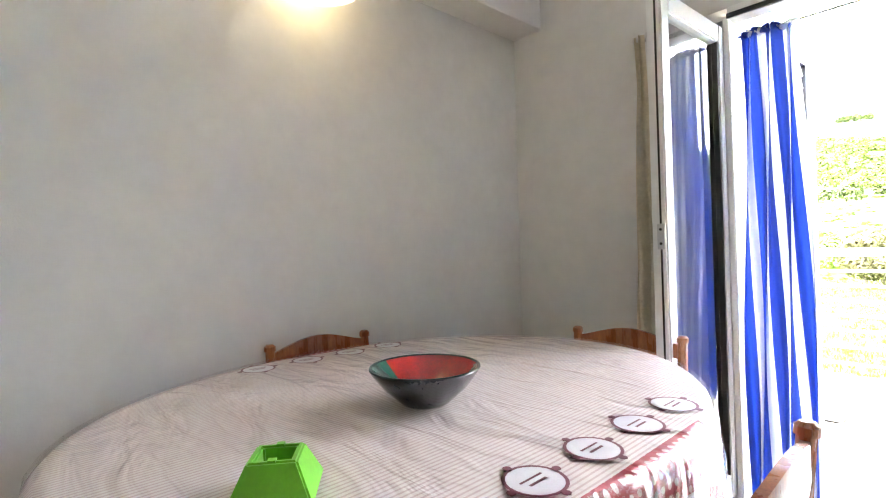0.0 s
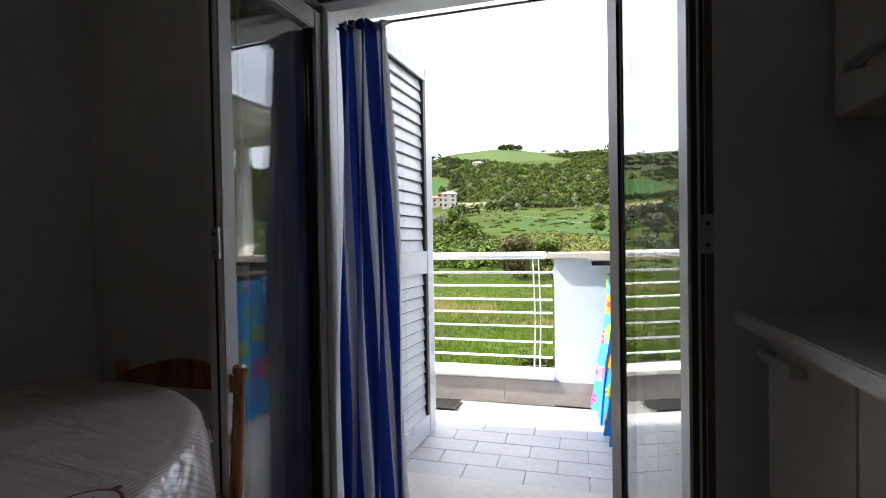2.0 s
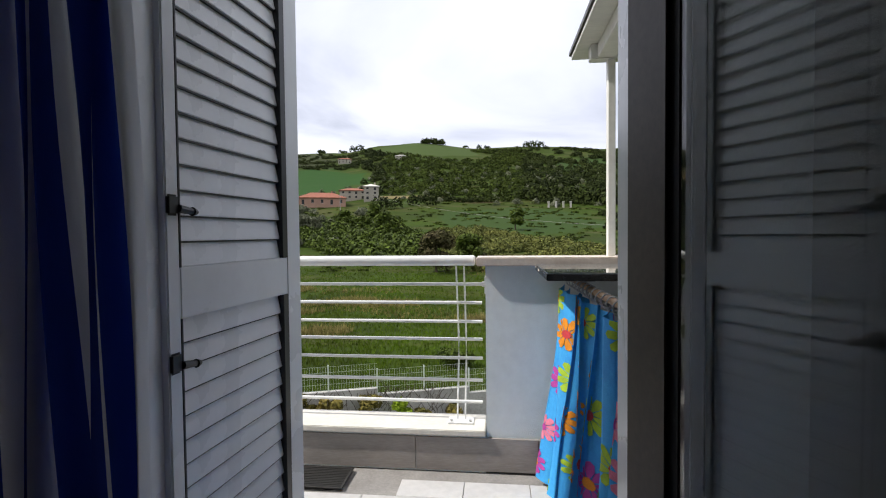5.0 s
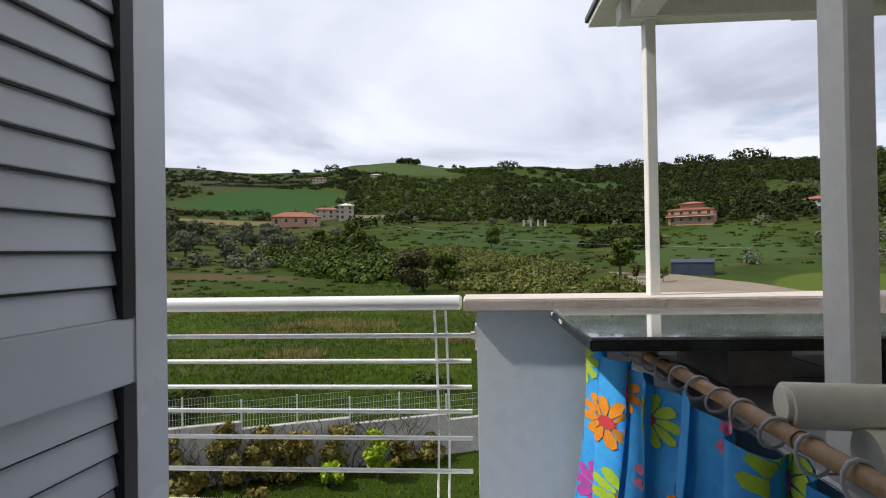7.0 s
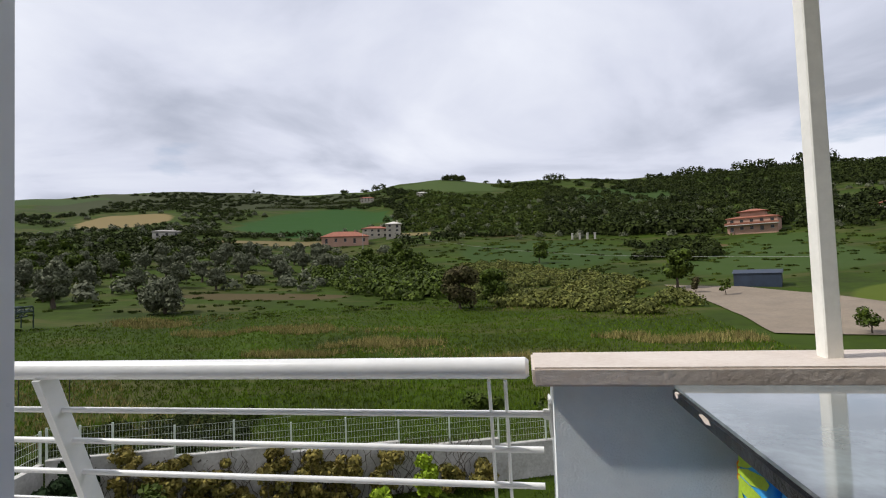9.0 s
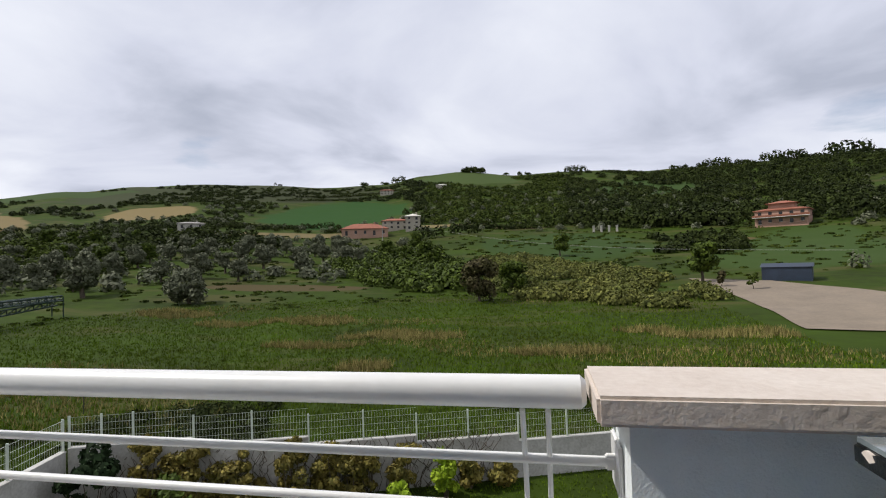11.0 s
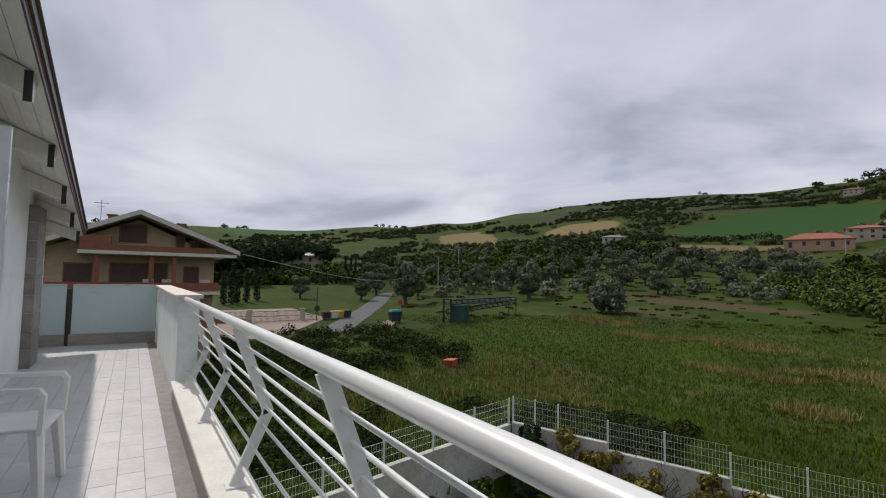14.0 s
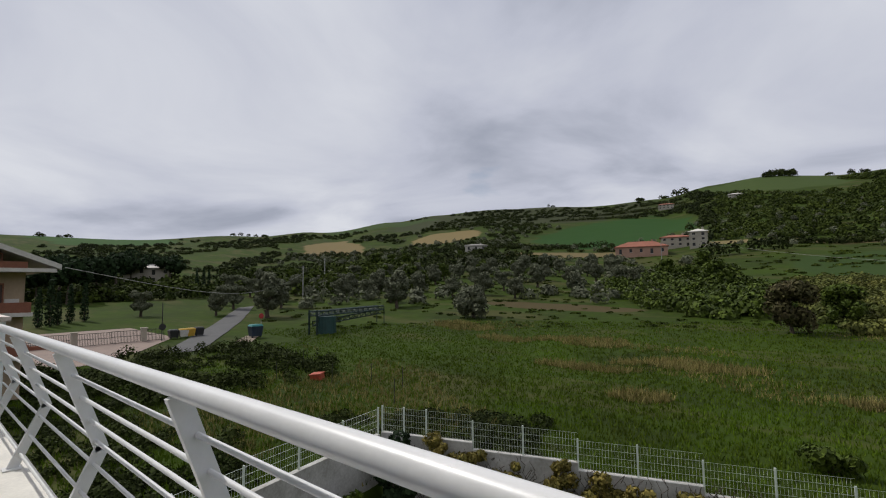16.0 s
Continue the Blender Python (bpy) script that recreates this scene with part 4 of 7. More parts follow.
def balcony_base():
    s = Shape().box(BX0 - 0.2, BX1, -0.75, 1.49, -0.30, -0.012)
    return structure("balcony_floor", s, M_GROUT, "pale grey tiled balcony floor", "floor")


bf = balcony_base()
s = Shape()
pts = [(BX0 - 0.1, -0.8), (WL - 0.2, -0.8), (WL - 0.2, facade_y(WL - 0.2)), (BX0 - 0.1, facade_y(BX0))]
s.v = [(x, y, z) for z in (-0.01, 3.4) for x, y in pts]
s.f = [(3, 2, 1, 0), (4, 5, 6, 7)] + [(i, (i + 1) % 4, (i + 1) % 4 + 4, i + 4) for i in range(4)]
structure("wall_facade", s, M_FACADE, "pale plastered house front along the balcony", "wall")
s = Shape()
pts = [(WL - 0.2, facade_y(WL - 0.2) + 0.003), (DOOR_L, facade_y(DOOR_L) + 0.003), (DOOR_L, facade_y(DOOR_L) + 0.012), (WL - 0.2, facade_y(WL - 0.2) + 0.012)]
s.v = [(x, y, z) for z in (0.0, 2.9) for x, y in pts]
s.f = [(3, 2, 1, 0), (4, 5, 6, 7)] + [(i, (i + 1) % 4, (i + 1) % 4 + 4, i + 4) for i in range(4)]
structure("plaster_coat", s, M_FACADE, "pale outer plaster beside the door", "wall")

pil = thing("stone_pilaster", pose(-8.75, facade_y(-8.75), 0), "grey stone block pilaster on the house front", "pilaster")
for i in range(9):
    part("stone_block", Shape().box(-0.32, 0.32, 0.0, 0.13, i * 0.245, i * 0.245 + 0.236), M_PILASTER, pil, bevel=0.006)
part("mortar_core", Shape().box(-0.31, 0.31, -0.02, 0.12, 0, 2.2), M_MORTAR, pil)

# low kerb under the railing, its skirting tiles and cap
structure("kerb", Shape().box(-5.62, 0.147, KY + 0.012, 1.50, -0.01, KZ - 0.03), M_PIER, "low plastered kerb under the railing", "kerb")
capk = structure("kerb_cap", Shape().box(-5.60, 0.145, KY - 0.012, 1.52, KZ - 0.029, KZ), M_KERB, "cream marble cap on the low kerb", "kerb", bevel=0.004)
structure("wall_pier", Shape().box(0.150, BX1, KY + 0.03, 1.475, -0.01, 1.004), M_PIER, "pale grey plastered parapet pier", "wall")
structure("wall_parapet", Shape().box(BX0 - 0.1, -5.622, KY + 0.03, 1.53, -0.01, 1.03), M_PIER, "pale plastered parapet at the far end", "wall")
structure("parapet_cap_near", Shape().box(0.105, BX1, KY, 1.505, 1.006, 1.048), M_CAP, "pinkish travertine cap on the parapet pier", "cap", bevel=0.005)
structure("parapet_cap_far", Shape().box(BX0 - 0.12, -5.58, KY - 0.01, 1.56, 1.032, 1.072), M_CAP, "pale stone cap on the far parapet", "cap", bevel=0.005)
sk = structure("skirting_bed", Shape().box(-5.6, BX1, KY + 0.0125, KY + 0.029, 0.0, 0.16), M_GROUT, "grey-brown tile skirting at the foot of the kerb", "skirting")

# railing
rl = thing("railing", pose(0, 0, 0), "white painted steel railing with thin bars and bent posts", "railing")
hr = Shape().tube((-5.70, RY, RZ), (0.090, RY, RZ), 0.026, n=24)
hr.tube((0.090, RY, RZ), (0.098, RY, RZ), 0.026, 0.019, n=24)
part("handrail", hr, M_RAIL, rl, smooth=True)
posts = [-1.26, -2.64, -3.94, -5.22]
PROFILE = [(RY + 0.0, RZ - 0.02), (RY + 0.17, 0.56), (RY + 0.015, KZ)]
for px in posts:
    s = Shape()
    for (ya, za), (yb, zb) in zip(PROFILE, PROFILE[1:]):
        d = Vector((0, yb - ya, zb - za)).normalized()
        nrm = Vector((0, -d.z, d.y)) * 0.027
        a, b = Vector((px, ya, za)), Vector((px, yb, zb))
        for sgn in (1,):
            q = []
            for c in (a - d * 0.004, b + d * 0.004):
                for dx, k in ((-0.006, -1), (0.006, -1), (0.006, 1), (-0.006, 1)):
                    q.append(c + Vector((dx * 2, 0, 0)) + nrm * k)
            s.add(q, [(3, 2, 1, 0), (4, 5, 6, 7)] + [(i, (i + 1) % 4, (i + 1) % 4 + 4, i + 4) for i in range(4)])
    po = part("post", s, M_RAIL, rl, "flat bent white steel post")
    part("foot_plate", Shape().box(px - 0.045, px + 0.045, RY - 0.03, RY + 0.06, KZ, KZ + 0.008), M_RAIL, po, bevel=0.002)
BARS = [(0.905, 0.06), (0.805, 0.093), (0.70, 0.127), (0.60, 0.155), (0.50, 0.15), (0.395, 0.105), (0.295, 0.062)]
for k, (z, off) in enumerate(BARS):
    x1 = 0.150 if k == 0 else 0.128
    part("bar", Shape().tube((-5.66, RY + off - 0.012, z), (x1, RY + off - 0.012, z), 0.0085, n=10), M_RAIL, rl, smooth=True)
for dx in (-0.012, 0.028):
    w = [(0.012 + dx, RY + 0.003, RZ - 0.03)] + [(0.012 + dx, RY + o - 0.012, z) for z, o in BARS] + [(0.012 + dx, RY + 0.02, KZ + 0.01)]
    part("tie_rod", Shape().path(w, 0.0045, 8), M_RAIL, rl, "thin white tie rod")
bp = Shape().box(-0.045, 0.085, RY - 0.03, RY + 0.06, KZ, KZ + 0.008)
pl = part("base_plate", bp, M_RAIL, rl, bevel=0.002)
part("bolt", Shape().tube((-0.028, RY - 0.01, KZ + 0.008), (-0.028, RY - 0.01, KZ + 0.018), 0.007, n=6).tube((0.068, RY - 0.01, KZ + 0.008), (0.068, RY - 0.01, KZ + 0.018), 0.007, n=6), M_STEEL, pl)
part("wall_bracket", Shape().box(0.143, 0.1495, RY + 0.0, RY + 0.09, 0.86, 0.945).tube((0.128, RY + 0.048, 0.905), (0.15, RY + 0.048, 0.905), 0.014), M_RAIL, rl, bevel=0.002)
part("wall_bracket", Shape().box(-5.6215, -5.612, RY + 0.0, RY + 0.09, 0.84, 0.945), M_RAIL, rl, bevel=0.002)
part("drain_pipe", Shape().tube((-2.3, RY + 0.20, 0.10), (-2.3, RY + 0.26, 0.09), 0.03, n=12), M_RUBBER, rl)

gr = thing("drain_grate", pose(-0.645, 1.175, 0.004), "dark cast iron drain grate let into the balcony floor", "grate")
part("grate_frame", Shape().box(-0.14, 0.14, -0.10, -0.088, 0, 0.004).box(-0.14, 0.14, 0.088, 0.10, 0, 0.004).box(-0.14, -0.128, -0.087, 0.087, 0, 0.004).box(0.128, 0.14, -0.087, 0.087, 0, 0.004), M_IRON, gr)
for i in range(11):
    part("grate_bar", Shape().box(-0.127, 0.127, -0.083 + i * 0.0155, -0.074 + i * 0.0155, 0, 0.0035), M_IRON, gr)
part("grate_well", Shape().box(-0.127, 0.127, -0.0865, 0.0865, -0.003, -0.0005), M_RUBBER, gr)

# glazed end screen
for y0, y1 in ((-0.42, -0.06), (0.03, 1.32)):
    sc = thing("balcony_screen", pose(0, 0, 0), "frosted pale glass screen panel across the end of the balcony", "screen", "balcony end screens")
    part("panel", Shape().box(-10.83, -10.80, y0, y1, 0.20, 1.06), M_LILAC, sc)
    part("panel_base", Shape().box(-10.86, -10.77, y0 - 0.03, y1, -0.01, 0.198), M_SKIRT, sc, "grey stone base")
    part("top_edge", Shape().box(-10.84, -10.79, y0, y1, 1.061, 1.085), M_CAP, sc)
part("drain_foot", Shape().tube((-10.815, -0.015, -0.01), (-10.815, -0.015, 1.0), 0.04, n=12), M_GUTTER, sc, "dark downpipe between the panels")

# eaves
ES = 0.0304


def eave_z(x):
    """The roof edge falls towards the far end."""
    return 3.085 + 0.1 * x



def eave_y(x):
    return 0.446 + ES * x


ev = thing("eaves", pose(0, 0, 0), "white boarded eaves with exposed rafter ends and dark gutter", "eaves", kind="structure")
rise = 0.22


def eave_quad(x0, x1, t0, t1, lift, thick):
    """Boarding between two places along the front, t from the eave edge (0) to the wall (1)."""
    pts = []
    for z in (0, thick):
        for x, t in ((x0, t0), (x1, t0), (x1, t1), (x0, t1)):
            ye = eave_y(x)
            pts.append((x, ye + (facade_y(x) - 0.05 - ye) * t, eave_z(x) + lift + rise * t + z))
    return pts, [(3, 2, 1, 0), (4, 5, 6, 7)] + [(i, (i + 1) % 4, (i + 1) % 4 + 4, i + 4) for i in range(4)]


for k in range(4):
    a, b = k / 4 + 0.006, (k + 1) / 4 - 0.006
    x = BX0 - 0.3
    while x < 1.4:
        part("soffit_board", Shape().add(*eave_quad(x + 0.004, min(x + 3.0, 1.6) - 0.004, a, b, 0.0, 0.02)), M_WHITE, ev)
        x += 3.0
for k in range(5):
    x = BX0 - 0.3 + 3.0 * k
    part("roof_deck", Shape().add(*eave_quad(x, min(x + 3.0, 1.6), -0.03, 1.2, 0.026, 0.10)), M_ROOFR, ev)
rx = -10.8
while rx < 1.4:
    pts = []
    for t, zl in ((0.10, -0.19), (1.02, -0.19), (1.02, -0.002), (0.06, -0.002)):
        ye = eave_y(rx)
        y = ye + (facade_y(rx) - 0.05 - ye) * t
        for dx in (-0.08, 0.08):
            pts.append((rx + dx, y, eave_z(rx) + rise * t + zl))
    f = [(0, 2, 4, 6), (7, 5, 3, 1), (0, 1, 3, 2), (2, 3, 5, 4), (4, 5, 7, 6), (6, 7, 1, 0)]
    rf = part("rafter", Shape().add(pts, f), M_WHITE, ev, bevel=0.004)
    ye = eave_y(rx)
    part("rafter_end_strip", Shape().box(rx + 0.081, rx + 0.086, ye - 0.085, ye - 0.035, eave_z(rx) - 0.20, eave_z(rx) + 0.02), M_GUTTER, rf, "dark metal strip")
    rx += 1.62
g = Shape()
for x0, x1 in ((BX0 - 0.32, 1.6),):
    for dy, z0, z1, w in ((0.0, -0.02, 0.05, 0.012), (0.012, 0.05, 0.13, 0.02)):
        pts = [(x, eave_y(x) + dy + o, eave_z(x) + z) for z in (z0, z1) for x, o in ((x0, 0), (x1, 0), (x1, w), (x0, w))]
        g.add(pts, [(3, 2, 1, 0), (4, 5, 6, 7)] + [(i, (i + 1) % 4, (i + 1) % 4 + 4, i + 4) for i in range(4)])
part("fascia", g, M_GUTTER, ev, "dark fascia strip")
g = Shape().tube((BX0 - 0.32, eave_y(BX0) + 0.03, eave_z(BX0) + 0.135), (1.6, eave_y(1.6) + 0.03, eave_z(1.6) + 0.135), 0.018, n=12)
part("gutter", g, M_SHUT, ev, "copper brown gutter", smooth=True)

# white stacking chair
pc = thing("garden_chair", Matrix.Translation((-3.66, 0.35, 0)) @ Matrix.Rotation(radians(-6), 4, "Z"), "white moulded plastic garden chair standing on the balcony", "garden chair")
for sx, sy in ((-1, -1), (1, -1), (-1, 1), (1, 1)):
    top = (sx * 0.21, sy * 0.20)
    s = Shape()
    for z, q, k in ((0, 0.030, 1.16), (0.22, 0.036, 1.08), (0.405, 0.045, 1.0)):
        cx, cy = top[0] * k, top[1] * k
        s.v += [(cx - q * .6, cy - q, z), (cx + q * .6, cy - q, z), (cx + q, cy, z), (cx + q * .6, cy + q * .5, z), (cx - q * .6, cy + q * .5, z), (cx - q, cy, z)]
    for k in range(2):
        s.f += [(k * 6 + i, k * 6 + (i + 1) % 6, k * 6 + 6 + (i + 1) % 6, k * 6 + 6 + i) for i in range(6)]
    s.f += [(5, 4, 3, 2, 1, 0), (12, 13, 14, 15, 16, 17)]
    part("leg", s, M_PLASTIC, pc, smooth=False)
s = Shape()
n = 10
for i in range(n + 1):
    for j in range(n + 1):
        u, v = -1 + 2 * i / n, -1 + 2 * j / n
        rr_ = min(1.0, (abs(u) ** 4 + abs(v) ** 4) ** 0.25)
        s.v.append((u * 0.235 * (0.94 if v > 0.8 and abs(u) > 0.8 else 1), v * 0.225, 0.42 - 0.018 * (1 - u * u) * (1 - v * v) - 0.03 * max(0, v - 0.7)))
for i in range(n):
    for j in range(n):
        a = i * (n + 1) + j
        s.f.append((a, a + n + 1, a + n + 2, a + 1))
k = len(s.v)
s.v += [(x, y, z - 0.014) for x, y, z in s.v]
s.f += [tuple(i + k for i in reversed(f)) for f in list(s.f)]
edge = [i for i in range(n + 1)] + [i * (n + 1) + n for i in range(1, n + 1)] + [n * (n + 1) + j for j in range(n - 1, -1, -1)] + [i * (n + 1) for i in range(n - 1, 0, -1)]
s.f += [(edge[i], edge[(i + 1) % len(edge)], edge[(i + 1) % len(edge)] + k, edge[i] + k) for i in range(len(edge))]
part("seat", s, M_PLASTIC, pc, smooth=True)
for sx in (-1, 1):
    s = Shape()
    line = [(sx * 0.255, 0.215, 0.40), (sx * 0.265, 0.225, 0.60), (sx * 0.265, 0.20, 0.635), (sx * 0.26, -0.14, 0.645), (sx * 0.235, -0.24, 0.72)]
    for a, b in zip(line, line[1:]):
        a, b = Vector(a), Vector(b)
        d = (b - a).normalized()
        side = Vector((1, 0, 0)) * 0.024
        nn = d.cross(Vector((1, 0, 0))).normalized() * 0.012
        q = [p + i * side + j * nn for p in (a - d * 0.008, b + d * 0.008) for i, j in ((-1, -1), (1, -1), (1, 1), (-1, 1))]
        s.add(q, [(3, 2, 1, 0), (4, 5, 6, 7)] + [(i, (i + 1) % 4, (i + 1) % 4 + 4, i + 4) for i in range(4)])
    part("arm", s, M_PLASTIC, pc)
for i in range(6):
    x = -0.19 + i * 0.076
    s = Shape().add([(x - 0.028, -0.215, 0.41), (x + 0.028, -0.215, 0.41), (x * 1.05 + 0.028, -0.30, 0.80), (x * 1.05 - 0.028, -0.30, 0.80),
                     (x - 0.028, -0.228, 0.41), (x + 0.028, -0.228, 0.41), (x * 1.05 + 0.028, -0.313, 0.80), (x * 1.05 - 0.028, -0.313, 0.80)],
                    [(0, 1, 2, 3), (7, 6, 5, 4), (0, 4, 5, 1), (1, 5, 6, 2), (2, 6, 7, 3), (3, 7, 4, 0)])
    part("back_slat", s, M_PLASTIC, pc)
part("back_rail", Shape().box(-0.235, 0.235, -0.325, -0.296, 0.795, 0.84), M_PLASTIC, pc, bevel=0.01)

# ---- outdoor kitchen corner ----
sb = thing("stone_slab", pose(0, 0, 0), "grey polished slab with chipped black edge, reflecting the sky", "slab")
part("slab_top", Shape().box(0.388, 1.55, 0.733, 1.262, 1.014, 1.020), M_SLAB, sb)
part("slab_edge", Shape().box(0.384, 1.553, 0.729, 1.264, 0.990, 1.0135), M_SLABEDGE, sb, "black chipped edge", bevel=0.003)
chip = Shape()
rnd = random.Random(5)
for y, ln, z in ((1.06, 0.052, 1.006), (1.225, 0.022, 1.008)):
    q = [(0.3832, y, z - 0.004), (0.3832, y + ln * 0.4, z - 0.008), (0.3832, y + ln, z - 0.001), (0.3832, y + ln * 0.7, z + 0.004), (0.3832, y + ln * 0.2, z + 0.003)]
    chip.add(q + [(x + 0.004, yy, zz) for x, yy, zz in q], [(0, 1, 2, 3, 4), (9, 8, 7, 6, 5)] + [(k, k + 5, (k + 1) % 5 + 5, (k + 1) % 5) for k in range(5)])
part("chips", chip, M_CAP, sb, "pale chips along the edge")

bq = thing("outdoor_counter", pose(0, 0, 0), "dark tiled outdoor cooking counter behind the floral curtain", "counter")
part("counter_body", Shape().box(0.66, 1.55, 0.16, 1.26, -0.01, 0.86), M_MORTAR, bq)
part("support", Shape().box(0.75, 0.90, 0.9, 1.2, 0.86, 0.989), M_MORTAR, bq)
part("support", Shape().box(1.3, 1.5, 0.8, 1.2, 0.86, 0.989), M_MORTAR, bq)
for i in range(4):
    for j in range(4):
        part("tile", Shape().box(0.645 + i * 0.228, 0.868 + i * 0.228, 0.15 + j * 0.278, 0.424 + j * 0.278, 0.861, 0.872), M_BBQTILE, bq, bevel=0.002)
part("edge_strip", Shape().box(0.628, 0.643, 0.15, 1.262, 0.835, 0.876), M_STEEL, bq, "pale metal edge strip", bevel=0.002)


def floral_curtain():
    ob = thing("floral_curtain", pose(0, 0, 0), "sky blue curtain with large bright flowers hanging from a bamboo rod", "curtain")
    y0, y1 = 0.20, 1.27
    folds = 7
    nu, nz = folds * 14, 20

    def where(u, k):
        """Place on the cloth: u along the rod from near to far, k from the top down."""
        seg = u * folds
        y = y0 + (y1 - y0) * u + 0.018 * math.sin(seg * 6.283 * 2)
        top = 0.545 + 0.02 * (1 - u) - 0.04 * u * u
        flare = -0.035 * k * k - 0.045 * k * u
        x = top + flare + 0.038 * math.sin(seg * 6.283 + 0.7 * math.sin(u * 9)) * (0.55 + 0.6 * k) + 0.01 * math.sin(k * 5 + u * 20)
        z = 0.925 - 0.02 * abs(math.sin(seg * 3.1416)) * (1 - k) + (0.025 - 0.925) * k
        return Vector((x, y, z))

    s = Shape()
    for j in range(nz + 1):
        for i in range(nu + 1):
            s.v.append(tuple(where(i / nu, j / nz)))
    for j in range(nz):
        for i in range(nu):
            a = j * (nu + 1) + i
            s.f.append((a, a + nu + 1, a + nu + 2, a + 1))
    part("cloth", s, M_FLORAL, ob, smooth=True)
    rnd = random.Random(11)
    spots = []
    for _ in range(900):
        u, k = rnd.uniform(0.02, 0.98), rnd.uniform(0.03, 0.95)
        if all(((u - a) * 1.35) ** 2 + ((k - b) * 0.9) ** 2 > 0.0235 for a, b in spots):
            spots.append((u, k))
        if len(spots) >= 60:
            break

    def lift(u, k):
        u, k = min(0.999, max(0.001, u)), min(0.999, max(0.001, k))
        p = where(u, k)
        n = (where(min(1, u + 0.004), k) - where(u - 0.001, k)).cross(where(u, min(1, k + 0.01)) - where(u, k - 0.001)).normalized()
        if n.x > 0:
            n = -n
        return p + n * 0.0025

    for q, (u, k) in enumerate(spots):
        petal, heart = Shape(), Shape()
        R = rnd.uniform(0.060, 0.078)
        spin = rnd.uniform(0, 1)
        stretch_u = 1 / 1.50
        for a in range(10):
            th = a * 0.6283 + spin
            base = []
            for rr, dth in ((0.25, -0.20), (0.62, -0.30), (0.92, -0.18), (1.0, 0), (0.92, 0.18), (0.62, 0.30), (0.25, 0.20)):
                base.append(lift(u + R * rr * math.cos(th + dth) * stretch_u, k + R * rr * math.sin(th + dth) / 0.9))
            mid = lift(u + R * 0.6 * math.cos(th) * stretch_u, k + R * 0.6 * math.sin(th) / 0.9)
            petal.add([mid] + base, [(0, i + 1, i + 2) for i in range(6)] + [(0, 7, 1)])
        m_ = M_PETALS[(q * 7 + q // 3) % 4]
        fl = part("flower", petal, m_, ob, smooth=True)
        c = lift(u, k)
        ring = [lift(u + R * 0.27 * math.cos(b * 0.785) * stretch_u, k + R * 0.27 * math.sin(b * 0.785) / 0.9) + Vector((-0.0012, 0, 0)) for b in range(8)]
        heart.add([c + Vector((-0.0012, 0, 0))] + ring, [(0, i + 1, (i + 1) % 8 + 1) for i in range(8)])
        part("flower_heart", heart, M_PETALS[(3, 4, 4, 0)[q % 4]], fl, smooth=True)
    part("rod", Shape().tube((0.565, 0.13, 0.952), (0.545, 1.30, 0.952), 0.0125, n=12).tube((0.561, 0.34, 0.952), (0.561, 0.35, 0.952), 0.0145, n=12).tube((0.554, 0.72, 0.952), (0.554, 0.73, 0.952), 0.0145, n=12), M_BAMBOO, ob, "brown bamboo rod", smooth=True)
    for i in range(14):
        y = 0.24 + i * 0.076
        x = 0.563 - 0.0175 * (y - 0.13)
        lean = rnd.uniform(-0.012, 0.012)
        pts = [Vector((x + 0.021 * math.cos(a), y + lean * math.sin(a), 0.944 + 0.024 * math.sin(a))) for a in [j * 0.524 for j in range(13)]]
        part("curtain_ring", Shape().path(pts, 0.0028, 6), M_RING, ob, "grey plastic curtain ring", smooth=True)
    part("rod_bracket", Shape().box(0.535, 0.66, 1.285, 1.30, 0.935, 0.97), M_IRON, ob)
    part("rod_bracket", Shape().box(0.55, 0.66, 0.125, 0.14, 0.935, 0.97), M_IRON, ob)
    return ob


floral_curtain()

ro = thing("rolled_cover", Matrix.Translation((0.60, 0.40, 0.945)) @ Matrix.Rotation(radians(-8), 4, "Z"), "rolled ivory vinyl cover resting on the counter", "rolled cover")
part("roll", Shape().tube((-0.02, 0, 0.035), (0.62, 0.02, 0.035), 0.032, 0.033, 20).tube((-0.026, 0, 0.036), (-0.018, 0, 0.036), 0.024, 0.026, 20), M_ROLL, ro, smooth=True)
part("loose_flap", Shape().tube((0.06, -0.035, -0.018), (0.62, -0.015, -0.018), 0.034, 0.034, 18), M_ROLL, ro, smooth=True)
part("roll_support", Shape().box(0.10, 0.56, -0.03, 0.03, -0.073, -0.045), M_IRON, ro)
part("eyelet", Shape().tube((0.12, -0.032, 0.028), (0.12, -0.036, 0.028), 0.009).tube((0.22, -0.030, 0.028), (0.22, -0.034, 0.028), 0.009), M_RING, ro)

cp = thing("canopy", pose(0, 0, 0), "white timber canopy on slim posts over the cooking corner", "canopy")
part("post", Shape().box(0.742, 0.778, 1.39, 1.43, 1.048, 1.995, c=0.003), M_POST, cp)
part("post", Shape().box(0.722, 0.768, 0.47, 0.535, 0.872, 1.995, c=0.004), M_POST, cp)
part("front_beam", Shape().box(0.66, 1.75, 1.375, 1.445, 1.996, 2.066), M_WHITE, cp, bevel=0.004)
part("side_beam", Shape().box(0.69, 0.775, 0.02, 1.373, 1.997, 2.067), M_WHITE, cp, bevel=0.004)
part("roof_deck", Shape().box(0.60, 1.85, 0.30, 1.60, 2.068, 2.09), M_WHITE, cp, bevel=0.003)
part("roof_edge", Shape().box(0.59, 1.86, 0.29, 1.61, 2.091, 2.11), M_GUTTER, cp)
cn = thing("white_pillar", pose(0, 0, 0), "white plastered round-edged pillar standing on the parapet", "pillar")
